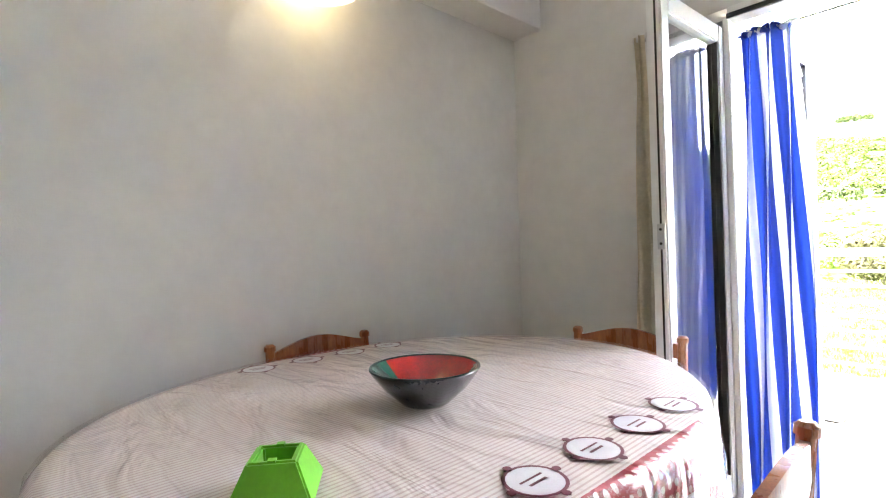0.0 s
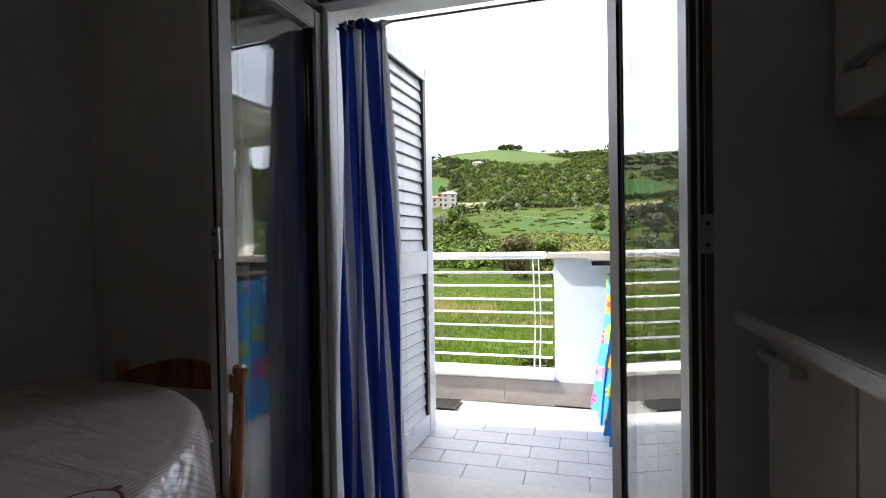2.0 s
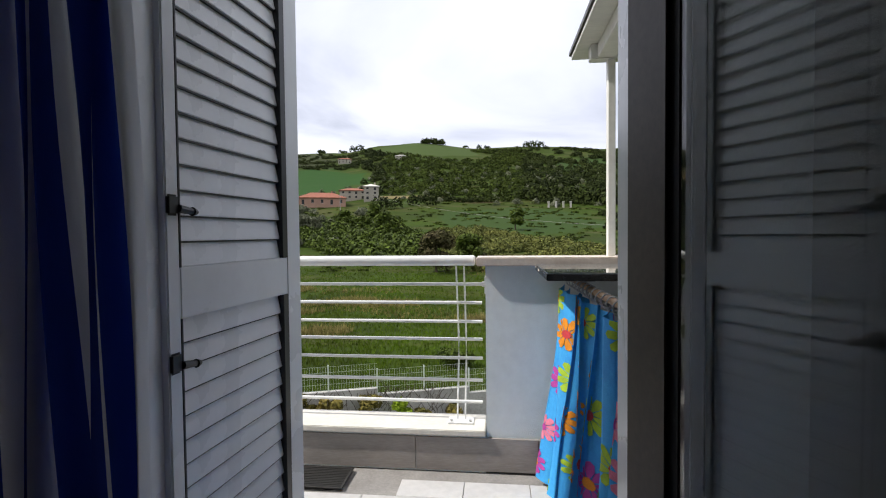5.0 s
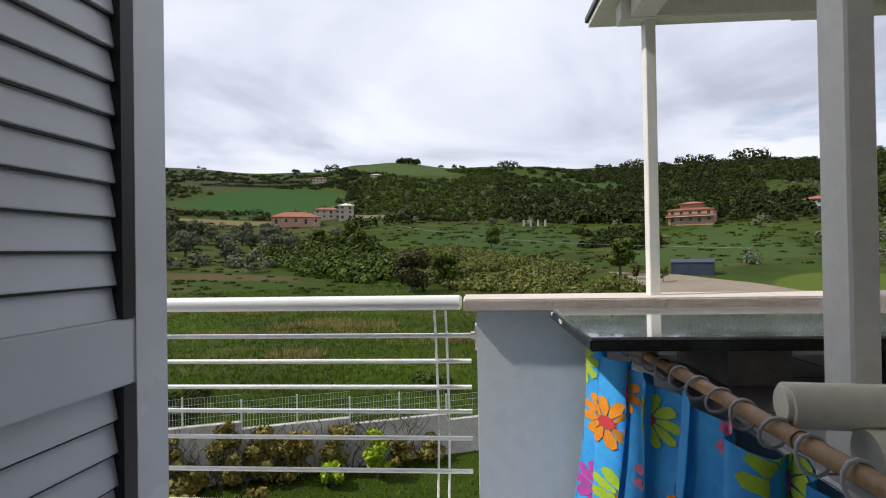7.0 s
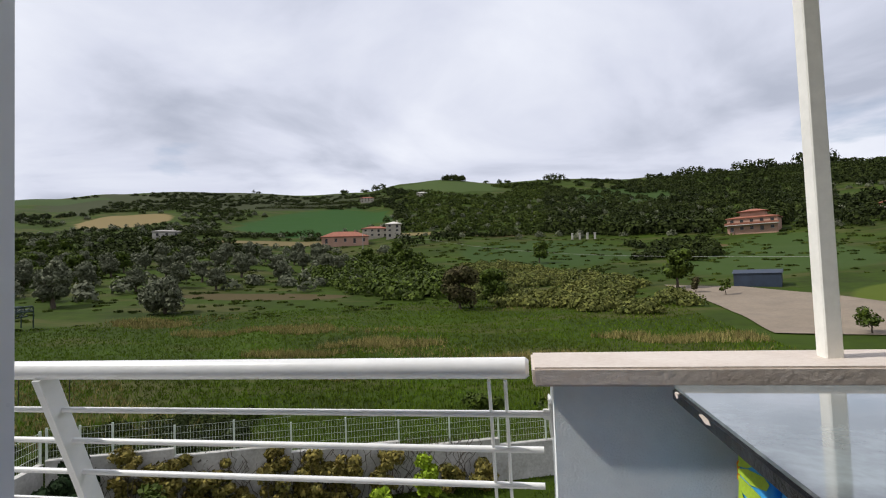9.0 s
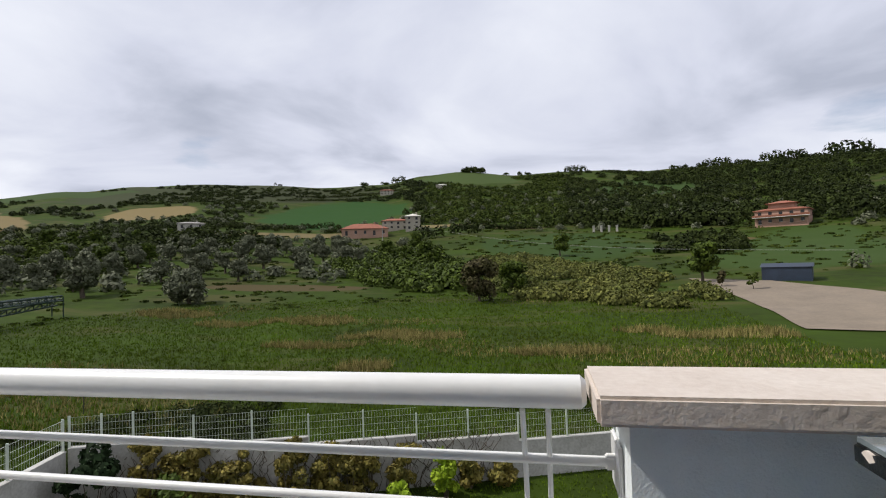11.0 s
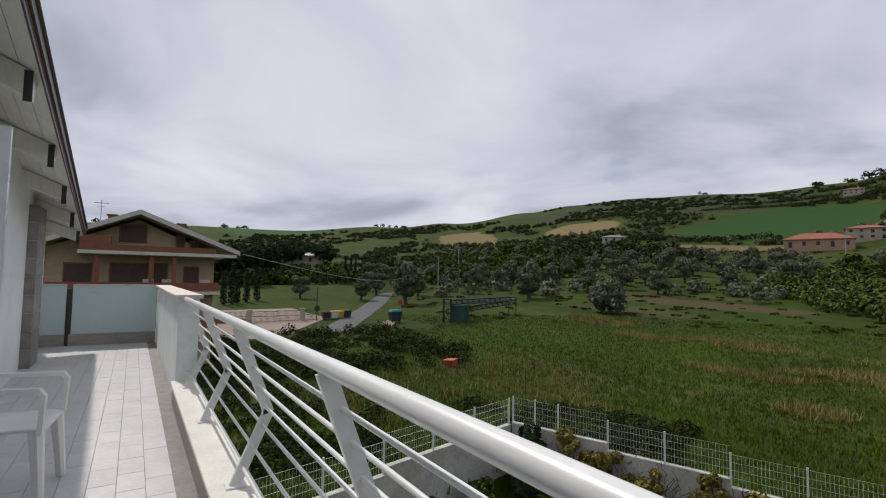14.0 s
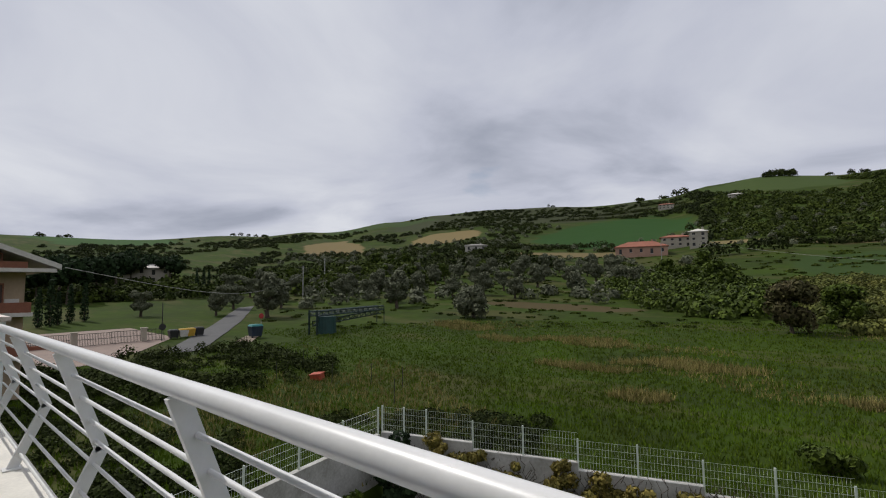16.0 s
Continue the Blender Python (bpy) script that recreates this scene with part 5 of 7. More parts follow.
part("shaft", Shape().box(1.37, 1.47, 1.36, 1.50, 1.048, 2.03, c=0.025), M_POST, cn)
part("capital", Shape().box(1.31, 1.50, 1.34, 1.53, 2.031, 2.066), M_WHITE, cn, "worn timber capital")

st = thing("stone_chimney", pose(0, 0, 0), "rough tan stone-clad chimney block beside the counter", "chimney")
part("core", Shape().box(1.06, 1.75, -0.02, 0.655, 0.86, 2.9), M_MORTAR, st)
rnd = random.Random(3)


def stone_face(n, w, h, at):
    cols = [(i + rnd.uniform(-0.2, 0.2)) for i in range(n)]
    k = int(h / 0.11)
    for j in range(k):
        x = 0.0
        while x < w - 0.03:
            a = min(rnd.uniform(0.08, 0.17), w - x)
            z = j * h / k
            q = h / k
            t = rnd.uniform(0.012, 0.028)
            ring = [(x + 0.012 + rnd.uniform(0, 0.012), z + 0.006), (x + a - 0.02, z + 0.006 + rnd.uniform(0, 0.01)), (x + a - 0.008, z + q * 0.5),
                    (x + a - 0.02, z + q - 0.008), (x + 0.02, z + q - 0.006 - rnd.uniform(0, 0.012)), (x + 0.006, z + q * 0.45)]
            cx, cz = sum(p[0] for p in ring) / 6, sum(p[1] for p in ring) / 6
            pts = [at(u, v, 0.0) for u, v in ring] + [at(cx + (u - cx) * 0.82, cz + (v - cz) * 0.82, t) for u, v in ring]
            part("stone", Shape().add(pts, [(6, 7, 8, 9, 10, 11)] + [(i, (i + 1) % 6, (i + 1) % 6 + 6, i + 6) for i in range(6)]), M_STONE, st)
            x += a


stone_face(6, 0.675, 2.0, lambda u, v, t: Vector((1.06 - t, -0.02 + u, 0.88 + v)))
stone_face(6, 0.69, 2.0, lambda u, v, t: Vector((1.06 + u, 0.655 + t, 0.88 + v)))


# ---- plants ----
def leaf_shape(lumps, per, size, seed, flat=0.0):
    """Small leaf clumps as tilted quads over the shells of several lumps (centre, radii); gaps stay open."""
    rng = np.random.default_rng(seed)
    allv = []
    for (cx, cy, cz), (rx, ry, rz) in lumps:
        d = rng.normal(size=(per, 3))
        d /= np.linalg.norm(d, axis=1, keepdims=True)
        rad = 0.55 + 0.5 * rng.random((per, 1)) ** 0.6
        c = np.array((cx, cy, cz)) + d * rad * np.array((rx, ry, rz))
        out = d + rng.normal(size=(per, 3)) * 0.5
        a = np.cross(out, rng.normal(size=(per, 3)))
        a /= np.linalg.norm(a, axis=1, keepdims=True) + 1e-9
        b = np.cross(out, a)
        b /= np.linalg.norm(b, axis=1, keepdims=True) + 1e-9
        h = size * (0.5 + rng.random((per, 1)))
        allv.append(np.stack([c - a * h * 0.5, c + b * h * 0.38, c + a * h * 0.62, c - b * h * 0.34], axis=1).reshape(-1, 3))
    v = np.concatenate(allv)
    s = Shape()
    s.v = [tuple(p) for p in v]
    s.f = [(i, i + 1, i + 2, i + 3) for i in range(0, len(v), 4)]
    return s


def tree_lumps(w, h, z0, n, seed):
    rnd = random.Random(seed)
    out = []
    for _ in range(n):
        a, q = rnd.uniform(0, 6.283), rnd.uniform(0, 1) ** 0.6
        z = z0 + rnd.uniform(0.15, 0.85) * h
        lim = math.sqrt(max(0.05, 1 - ((z - z0) / h * 2 - 1) ** 2))
        r = w * rnd.uniform(0.22, 0.42)
        out.append(((math.cos(a) * q * w * 0.62 * lim, math.sin(a) * q * w * 0.62 * lim, z), (r, r, r * rnd.uniform(0.65, 0.95))))
    return out


def tree(name, label, category, w, h, z0, n, per, size, leaf, seed, group="", trunk_r=0.16, limbs=4):
    ob = thing(name, pose(0, 0, 0), label, category, group)
    rnd = random.Random(seed + 50)
    lumps = tree_lumps(w, h, z0, n, seed)
    bend = Vector((rnd.uniform(-0.15, 0.15), rnd.uniform(-0.15, 0.15), z0 * 0.9 + 0.25 * h))
    s = Shape().tube((0, 0, -0.25), bend * 0.5 + Vector((rnd.uniform(-0.1, 0.1), 0, 0)), trunk_r * 1.25, trunk_r * 0.9, 9)
    s.tube(bend * 0.5, bend, trunk_r * 0.9, trunk_r * 0.65, 9)
    for c, r in lumps[:limbs]:
        s.tube(bend * 0.8, Vector(c), trunk_r * 0.5, trunk_r * 0.12, 6)
    part("trunk", s, M_BARK, ob, "rough dark bark trunk with limbs")
    part("crown", leaf_shape(lumps, per, size, seed), leaf, ob)
    return ob


def stand(ob, x, y, turn, scale=1.0):
    ob.scale = (scale, scale, scale)
    ob.matrix_basis = Matrix.Translation((x, y, land(x, y) - 0.05)) @ Matrix.Rotation(turn, 4, "Z") @ Matrix.Diagonal((scale, scale, scale, 1))


def plant_copies(kinds, spots, smin, smax, seed):
    """Stand copies of the given trees at the spots, in turn."""
    rnd = random.Random(seed)
    used = set()
    for i, (x, y) in enumerate(spots):
        base = kinds[i % len(kinds)]
        ob = base
        if base in used:
            ob = copy_thing(base, pose(0, 0, 0))
        used.add(base)
        stand(ob, x, y, rnd.uniform(0, 6.28), rnd.uniform(smin, smax))


OLIVES = [tree("olive_tree", "grey-green olive tree with a rounded open crown in the meadow", "olive tree", 2.5, 4.1, 0.95, 17, 230, 0.30, M_OLIVE, 20 + k, "olive grove", 0.24) for k in range(3)]
rnd = random.Random(8)
spots = [(-80.6, 74.1), (-59.1, 114.2), (-109, 79.8), (-103.6, 84.3), (-98.3, 98.4), (-82, 94.3), (-76.6, 109), (-72.9, 119.9), (-55.3, 134.5), (-109.7, 32.5), (-100.7, 43.4), (-106.5, 114), (-88.8, 112)]
while len(spots) < 54:
    az, r = rnd.uniform(20, 66), rnd.uniform(118, 186)
    x, y = -r * math.sin(radians(az)), r * math.cos(radians(az))
    if all(math.hypot(x - a, y - b) > 7.5 for a, b in spots) and not (az < 32 and r < 136):
        spots.append((x, y))
plant_copies(OLIVES, spots, 1.0, 1.35, 2)
for x, y, k in ((-80.6, 74.1, 1.6), (-89.6, 48.1, 1.7)):
    big = copy_thing(OLIVES[1], pose(0, 0, 0))
    stand(big, x - 1, y + 1, 1.0, k)
bush_o = tree("olive_bush", "low round grey-green olive bush alone in the meadow", "bush", 3.1, 4.2, 0.1, 18, 260, 0.32, M_OLIVE, 33, trunk_r=0.2)
stand(bush_o, -56.0, 70.5, 0.4, 1.4)
dk = tree("meadow_bush", "dark reddish-brown bushy tree at the edge of the brambles", "bush", 3.2, 6.2, 0.2, 22, 240, 0.36, M_REDDISH, 41, trunk_r=0.2)
stand(dk, -9.4, 75.7, 0.0, 1.12)
dk2 = tree("meadow_bush", "dense dark green bushy tree at the edge of the brambles", "bush", 3.0, 5.0, 0.2, 18, 220, 0.36, M_LEAF, 43, trunk_r=0.2)
stand(dk2, -4.8, 85.5, 0.0, 1.1)
GREENS = [tree("green_tree", "leafy green tree with an uneven crown on the slope", "tree", 2.6, 4.6, 1.0, 14, 120, 0.5, M_LEAF, 60 + k, "trees on the slope", 0.18) for k in range(2)]
plant_copies(GREENS, [(5.7, 147.2), (27.2, 91.9), (-30, 125), (-36, 132), (-25, 118), (-42, 140), (-34, 148), (-48, 150), (-28, 138), (-40, 160), (-120, 100), (-130, 92), (-138, 80), (-112, 108),
                      (-145, 65), (-128, 110), (-150, 90), (-173.8, 155.4), (-168, 160), (-180, 150), (-160, 170), (-150, 178), (-52, 162), (-110, 122), (-100, 130), (-92, 138)], 0.8, 1.35, 5)
small = tree("sapling", "small thin tree standing on the gravel lot", "sapling", 1.1, 1.9, 0.8, 7, 60, 0.3, M_LEAF, 77, trunk_r=0.06)
stand(small, 31.4, 82.3, 0, 1.0)
red_s = tree("sapling", "small reddish-leaved tree beside the gravel lot", "sapling", 1.3, 2.0, 0.5, 7, 60, 0.3, M_REDDISH, 78, trunk_r=0.06)
stand(red_s, 28.2, 86.1, 0, 1.1)
low = tree("sapling", "low flat-topped young tree at the edge of the gravel lot", "sapling", 1.9, 1.3, 0.9, 9, 70, 0.26, M_LEAF, 79, trunk_r=0.08)
stand(low, 31.3, 50.3, 0, 1.0)
PINES = [tree("umbrella_pine", "dark spreading pine on the low hill", "pine", 5.0, 4.8, 4.2, 14, 150, 0.8, M_PINE, 90 + k, "pines on the low hill", 0.3) for k in range(2)]
plant_copies(PINES, [(-150, 16), (-158, 23), (-165, 10), (-150, 28), (-172, 30), (-160, 36), (-200, 55), (-208, 62), (-195, 66), (-215, 70), (-190, 48), (-182, 42), (-225, 60), (-158, 2)], 0.9, 1.35, 6)


def cypress():
    ob = thing("cypress", pose(0, 0, 0), "narrow dark green cypress beside the neighbour's drive", "cypress", "cypresses")
    part("trunk", Shape().tube((0, 0, -0.2), (0, 0, 5), 0.14, 0.05, 8), M_BARK, ob)
    part("crown", leaf_shape([((0, 0, 0.8 + i * 0.8), (0.62 * (1 - (i / 8.5) ** 2) + 0.1,) * 2 + (0.75,)) for i in range(8)], 90, 0.34, 5), M_PINE, ob)
    return ob


plant_copies([cypress()], [(-101, 15.5), (-102.5, 17.2), (-106, 20.5), (-104, 18.5), (-108, 23), (-170, 66), (-172, 69), (-175, 72)], 0.8, 1.15, 9)


def scatter_clumps(name, label, category, spots, per, leaf, seed, grain=0.2):
    """Countless far trees or shrubs as one thing: each spot is (x, y, width, height)."""
    rng = np.random.default_rng(seed)
    vs = []
    for x, y, w, h in spots:
        d = rng.normal(size=(per, 3))
        d /= np.linalg.norm(d, axis=1, keepdims=True)
        d[:, 2] = np.abs(d[:, 2]) * 1.1 - 0.18
        c = np.array((x, y, land(x, y) + 0.22 * h)) + d * (0.6 + 0.45 * rng.random((per, 1))) * np.array((w, w, h * 0.78))
        out = d + rng.normal(size=(per, 3)) * 0.38
        a = np.cross(out, rng.normal(size=(per, 3)))
        a /= np.linalg.norm(a, axis=1, keepdims=True) + 1e-9
        b = np.cross(out, a)
        b /= np.linalg.norm(b, axis=1, keepdims=True) + 1e-9
        s = w * grain * (0.7 + 0.8 * rng.random((per, 1)))
        vs.append(np.stack([c - a * s, c + b * s * 0.8, c + a * s, c - b * s * 0.8], axis=1).reshape(-1, 3))
    v = np.concatenate(vs)
    sh_ = Shape()
    sh_.v, sh_.f = v.tolist(), [(i, i + 1, i + 2, i + 3) for i in range(0, len(v), 4)]
    return tagged(part(name, sh_, leaf), label, category, "", "stuff")


def bearing(az, r):
    a = math.radians(az)
    return -r * math.sin(a), r * math.cos(a)


rnd = random.Random(21)
CLEAR = [((-256, 285), 28, 40), ((-330, 232), 78, 26), ((-115, 213), 44, 15), ((-32, 243), 32, 9), ((-142, 338), 52, 90), ((-78, 550), 52, 56), ((-440, 365), 75, 30), ((66, 145), 26, 50),
         ((-560, 130), 80, 60), ((8, 178), 32, 44), ((-81, 214), 16, 9), ((-61, 230), 9, 9), ((87, 196), 13, 12), ((-75, 240), 11, 8)]


def open_land(x, y):
    return any(((x - cx) / ax) ** 2 + ((y - cy) / ay) ** 2 < 1 for (cx, cy), ax, ay in CLEAR)


woods, fresh, groves, hedges = [], [], [], []
while len(woods) + len(fresh) < 6600:
    az, r = rnd.uniform(-58, 96), 110 + 500 * rnd.random() ** 0.75
    x, y = bearing(az, r)
    d = noise.noise(Vector((x * 0.012, y * 0.012, 7))) + 0.5 * noise.noise(Vector((x * 0.04, y * 0.04, 2)))
    grove = ((x - 88) / 38) ** 2 + ((y - 430) / 62) ** 2 < 1
    if az < -12 and not grove:
        d += 0.35
    if -12 <= az < 12 and r < 480:
        d += 0.25
    if az > 16 and r > 250:
        d -= 0.06 + 0.25 * noise.noise(Vector((x * 0.05, y * 0.05, 4)))
    if az > 45 and r < 260:
        d += 0.2
    if grove:
        d -= 0.25
    if open_land(x, y) or d < -0.10 or r > 575 or (-20 < az <= 13 and r < 242) or (13 < az <= 30 and r < 236) or (30 < az < 44 and r < 186) or (az <= -20 and r < 212) or (az >= 44 and r < 150):
        continue
    k = rnd.uniform(0.6, 1.25) * (0.62 if az > 16 and r > 250 else 1)
    spot = (x, y, 2.6 * k + r * 0.0016, (3.8 if az > -15 else 5.5) * k)
    if -3 < az < 13 or (az > 44 and r < 260):
        fresh.append(spot)
    else:
        woods.append(spot)
while len(groves) < 900:
    az, r = rnd.uniform(-52, 60), rnd.uniform(112, 420)
    x, y = bearing(az, r)
    x, y = round(x / 9) * 9 + rnd.uniform(-1, 1), round(y / 9) * 9 + rnd.uniform(-1, 1)
    if open_land(x, y) or (-28 < math.degrees(math.atan2(-x, y)) < 14 and math.hypot(x, y) < 225):
        continue
    groves.append((x, y, rnd.uniform(1.7, 2.4), rnd.uniform(2.4, 3.4)))
for az0, az1, r in ((60, 88, 165), (27, 47, 285), (24, 50, 292), (-19, -4, 246), (-20, -3, 256), (14, 30, 470), (10, 28, 500), (30, 45, 440), (40, 80, 235)):
    n = int((az1 - az0) * r / 57 / 3.2)
    for i in range(n):
        az = az0 + (az1 - az0) * i / n
        x, y = bearing(az, r + 12 * math.sin(az * 0.15))
        hedges.append((x, y, rnd.uniform(1.6, 2.6), rnd.uniform(2.0, 4.0)))
band, bushes = [], []
for i in range(34):
    u = i / 33
    band.append((15 + 63 * u + rnd.uniform(-2, 2), 251 - 38 * u + rnd.uniform(-3, 6), rnd.uniform(3.4, 5.2), rnd.uniform(5.5, 8.5)))
for i in range(26):
    u = i / 25
    bushes.append((-40 + 38 * u + rnd.uniform(-1, 1), 230 + 10 * u + rnd.uniform(-3, 3), rnd.uniform(1.6, 2.4), rnd.uniform(2.0, 3.0)))
for i in range(62):
    u, v = rnd.random(), rnd.random()
    a, b = Vector((33 + 17 * u, 147 - 14 * u)), Vector((41 + 31 * u, 211 - 18 * u))
    p = a.lerp(b, v)
    bushes.append((p.x, p.y, rnd.uniform(1.6, 2.6), rnd.uniform(2.0, 3.2)))
for x, y in ((-31, 214), (-36, 210), (-42, 204), (-27, 210), (-50, 200), (-47, 205)):
    band.append((x, y, rnd.uniform(2.6, 4.2), rnd.uniform(5, 7.5)))
ridge = []
for i in range(260):
    az = rnd.uniform(-55, 95)
    if noise.noise(Vector((az * 0.18, 0, 0))) < (0.22 if az > -14 else -0.5):
        continue
    x, y = bearing(az, rnd.uniform(590, 604))
    ridge.append((x, y, rnd.uniform(2.0, 4.5), rnd.uniform(2, 5)))
for i in range(40):
    x, y = bearing(rnd.uniform(6.2, 8.6), rnd.uniform(588, 600))
    ridge.append((x, y, rnd.uniform(2.5, 4), rnd.uniform(5, 8)))
for az, h in ((16.6, 9), (15.8, 9), (-3.4, 8), (-4.0, 9), (-4.6, 9), (-5.1, 8), (-17.5, 10), (-18.4, 11), (-19.2, 10), (-22.5, 11), (-23.4, 12), (-24.5, 12), (-25.3, 11), (-27.6, 13), (-28.6, 14), (-29.8, 14)):
    x, y = bearing(az, 585)
    ridge.append((x, y, h * 0.62, h))
scatter_clumps("fresh_woods", "fresh green young woodland on the middle slope", "woodland", fresh, 84, M_FRESH, 39, 0.17)
scatter_clumps("far_woods", "dark green woodland covering the far hillside", "woodland", woods + hedges + ridge + band, 84, M_WOODS, 31, 0.17)
scatter_clumps("slope_bushes", "rounded dark olive-green bushes dotted over the middle slope", "bushes", bushes, 90, M_WOODS, 36, 0.2)
scatter_clumps("far_groves", "rows of grey-green olive trees on the far slopes", "olive groves", groves, 80, M_OLIVE, 32, 0.17)

bram, weeds = [], []
BRAMBLE_PLOT = [(-16.6, 142), (-3.9, 149), (9.8, 122), (22, 110), (24, 85.6), (25, 74), (25.5, 58.8), (23, 57.4), (19, 61), (15, 68), (7, 73), (-4, 79), (-10, 95)]
THICKET_PLOT = [(-55.7, 123), (-57, 170), (-37, 158), (-18.6, 122.7), (-12, 95), (-14, 84.7), (-23, 88), (-33, 96)]
while len(bram) < 800:
    x, y = rnd.uniform(-18, 27), rnd.uniform(56, 150)
    if inside(x, y, BRAMBLE_PLOT) and noise.noise(Vector((x * 0.07, y * 0.07, 5))) > -0.3:
        bram.append((x, y, rnd.uniform(0.8, 1.7), rnd.uniform(0.9, 2.0)))
thick = []
while len(thick) < 430:
    x, y = rnd.uniform(-58, -10), rnd.uniform(84, 172)
    if inside(x, y, THICKET_PLOT):
        thick.append((x, y, rnd.uniform(1.2, 2.6), rnd.uniform(1.6, 4.2)))
scatter_clumps("brambles", "tangled yellow-green brambles along the meadow's far edge", "brambles", bram, 120, M_BRAMBLE, 33, 0.16)
scatter_clumps("thicket", "fresh green thicket among the brambles", "thicket", thick, 130, M_LEAF, 34, 0.14)
while len(weeds) < 420:
    az, r = rnd.uniform(30, 84), rnd.uniform(20, 66)
    x, y = bearing(az, r)
    if in_garden(x + 0.9, y - 0.9) or in_garden(x, y) or not (az > 62 or r < 30) or noise.noise(Vector((x * 0.1, y * 0.1, 1))) < -0.05 or (x < -57 and y > 12):
        continue
    weeds.append((x, y, rnd.uniform(0.35, 0.8), rnd.uniform(0.3, 0.8)))
for i in range(300):
    x, y = rnd.uniform(-61, -36), rnd.uniform(7, 30)
    if not in_garden(x, y) and noise.noise(Vector((x * 0.12, y * 0.12, 8))) > -0.15:
        weeds.append((x, y, rnd.uniform(0.5, 1.2), rnd.uniform(0.7, 1.7)))
scatter_clumps("weeds", "rank dark green weeds beside the fence and lane", "weeds", weeds, 120, M_WOODS, 35, 0.11)


def grass(name, label, n, leaf, seed, tall, test, lawn=False):
    rng = np.random.default_rng(seed)
    rnd_ = random.Random(seed)
    out = []
    while len(out) < n:
        az, r = rnd_.uniform(-52, 88), 10 + 14 * rnd_.random() if lawn else 17 + 68 * rnd_.random() ** 1.25
        x, y = bearing(az, r)
        if in_garden(x, y) != lawn or (x < -60 and y < 38) or (x > 22 and y > 42) or not test(x, y):
            continue
        out.append((x, y, land(x, y) - 0.03, 1 + r * 0.012))
    p = np.array(out)
    vs = []
    for k in range(3):
        a = rng.random(n) * 6.283
        h = tall * (0.5 + rng.random(n))
        w = 0.022 * p[:, 3] * (0.7 + rng.random(n))
        lean = rng.normal(size=(n, 2)) * 0.28 * h[:, None]
        off = rng.normal(size=(n, 2)) * 0.10
        bx, by = p[:, 0] + off[:, 0], p[:, 1] + off[:, 1]
        v = np.stack([np.stack([bx - w * np.cos(a), by - w * np.sin(a), p[:, 2]], 1), np.stack([bx + w * np.cos(a), by + w * np.sin(a), p[:, 2]], 1),
                      np.stack([bx + lean[:, 0], by + lean[:, 1], p[:, 2] + h], 1)], axis=1)
        vs.append(v.reshape(-1, 3))
    v = np.concatenate(vs)
    s = Shape()
    s.v, s.f = v.tolist(), [(i, i + 1, i + 2) for i in range(0, len(v), 3)]
    return tagged(part(name, s, leaf), label, "grass", "", "stuff")


grass("meadow_grass", "uneven green meadow grass", 60000, M_BLADE, 51, 0.22, lambda x, y: True)
grass("lawn_grass", "short yellow-green lawn grass in the garden", 16000, M_BLADE, 54, 0.09, lambda x, y: True, True)
grass("dry_meadow_grass", "straw-coloured dry grass patches in the meadow", 5000, M_DRY, 52, 0.34, lambda x, y: noise.noise(Vector((x * 0.05, y * 0.11, 9))) > 0.22)

DRY_SPOTS = [(-29, 58.6, 6, 3), (-13.5, 49.4, 6, 2.6), (-13, 34.5, 2, 1.5), (14.3, 49.6, 4, 2), (10, 53, 3, 1.5), (-56.8, 63.8, 4, 2), (19.7, 50, 5, 2.5), (-39, 55.5, 4, 2), (-50, 61, 5, 3), (-22, 44, 5, 1.6), (2, 41, 4, 1.4)]
grass("dry_grass_patch", "thick straw-yellow dry grass patches in the meadow", 4200, M_DRY, 53, 0.5,
      lambda x, y: min(math.hypot((x - a) / c, (y - b) / d) for a, b, c, d in DRY_SPOTS) + 0.5 * noise.noise(Vector((x * 0.3, y * 0.3, 4))) < 1)

tufts = []
for i in range(1500):
    az, r = rnd.uniform(-50, 62), rnd.uniform(78, 235)
    x, y = bearing(az, r)
    if (x > 20 and 42 < y < 98) or (x < -52 and y < 46):
        continue
    k = 0.2 + 0.003 * r
    tufts.append((x, y, k * rnd.uniform(0.8, 2.2), k * rnd.uniform(0.2, 0.5)))
scatter_clumps("meadow_tufts", "low green weed tufts scattered over the meadow", "weeds", tufts, 34, M_FRESH, 37, 0.26)

# ---- garden below ----
gw = thing("garden_wall", pose(0, 0, 0), "stained white garden retaining wall under the fence", "wall", kind="structure")
fc = thing("garden_fence", pose(0, 0, 0), "white welded mesh fence panels on slim posts", "fence")


def mesh_panel(a, b, z0, z1):
    """Wires between two posts."""
    s = Shape()
    a, b = Vector(a), Vector(b)
    n = int((b - a).length / 0.10)
    for i in range(1, n):
        p = a.lerp(b, i / n)
        s.tube((p.x, p.y, z0), (p.x, p.y, z1), 0.0035, n=3, caps=False)
    for k in range(5):
        z = z0 + (z1 - z0) * k / 4
        s.tube((a.x, a.y, z), (b.x, b.y, z), 0.006, n=3, caps=False)
    return s


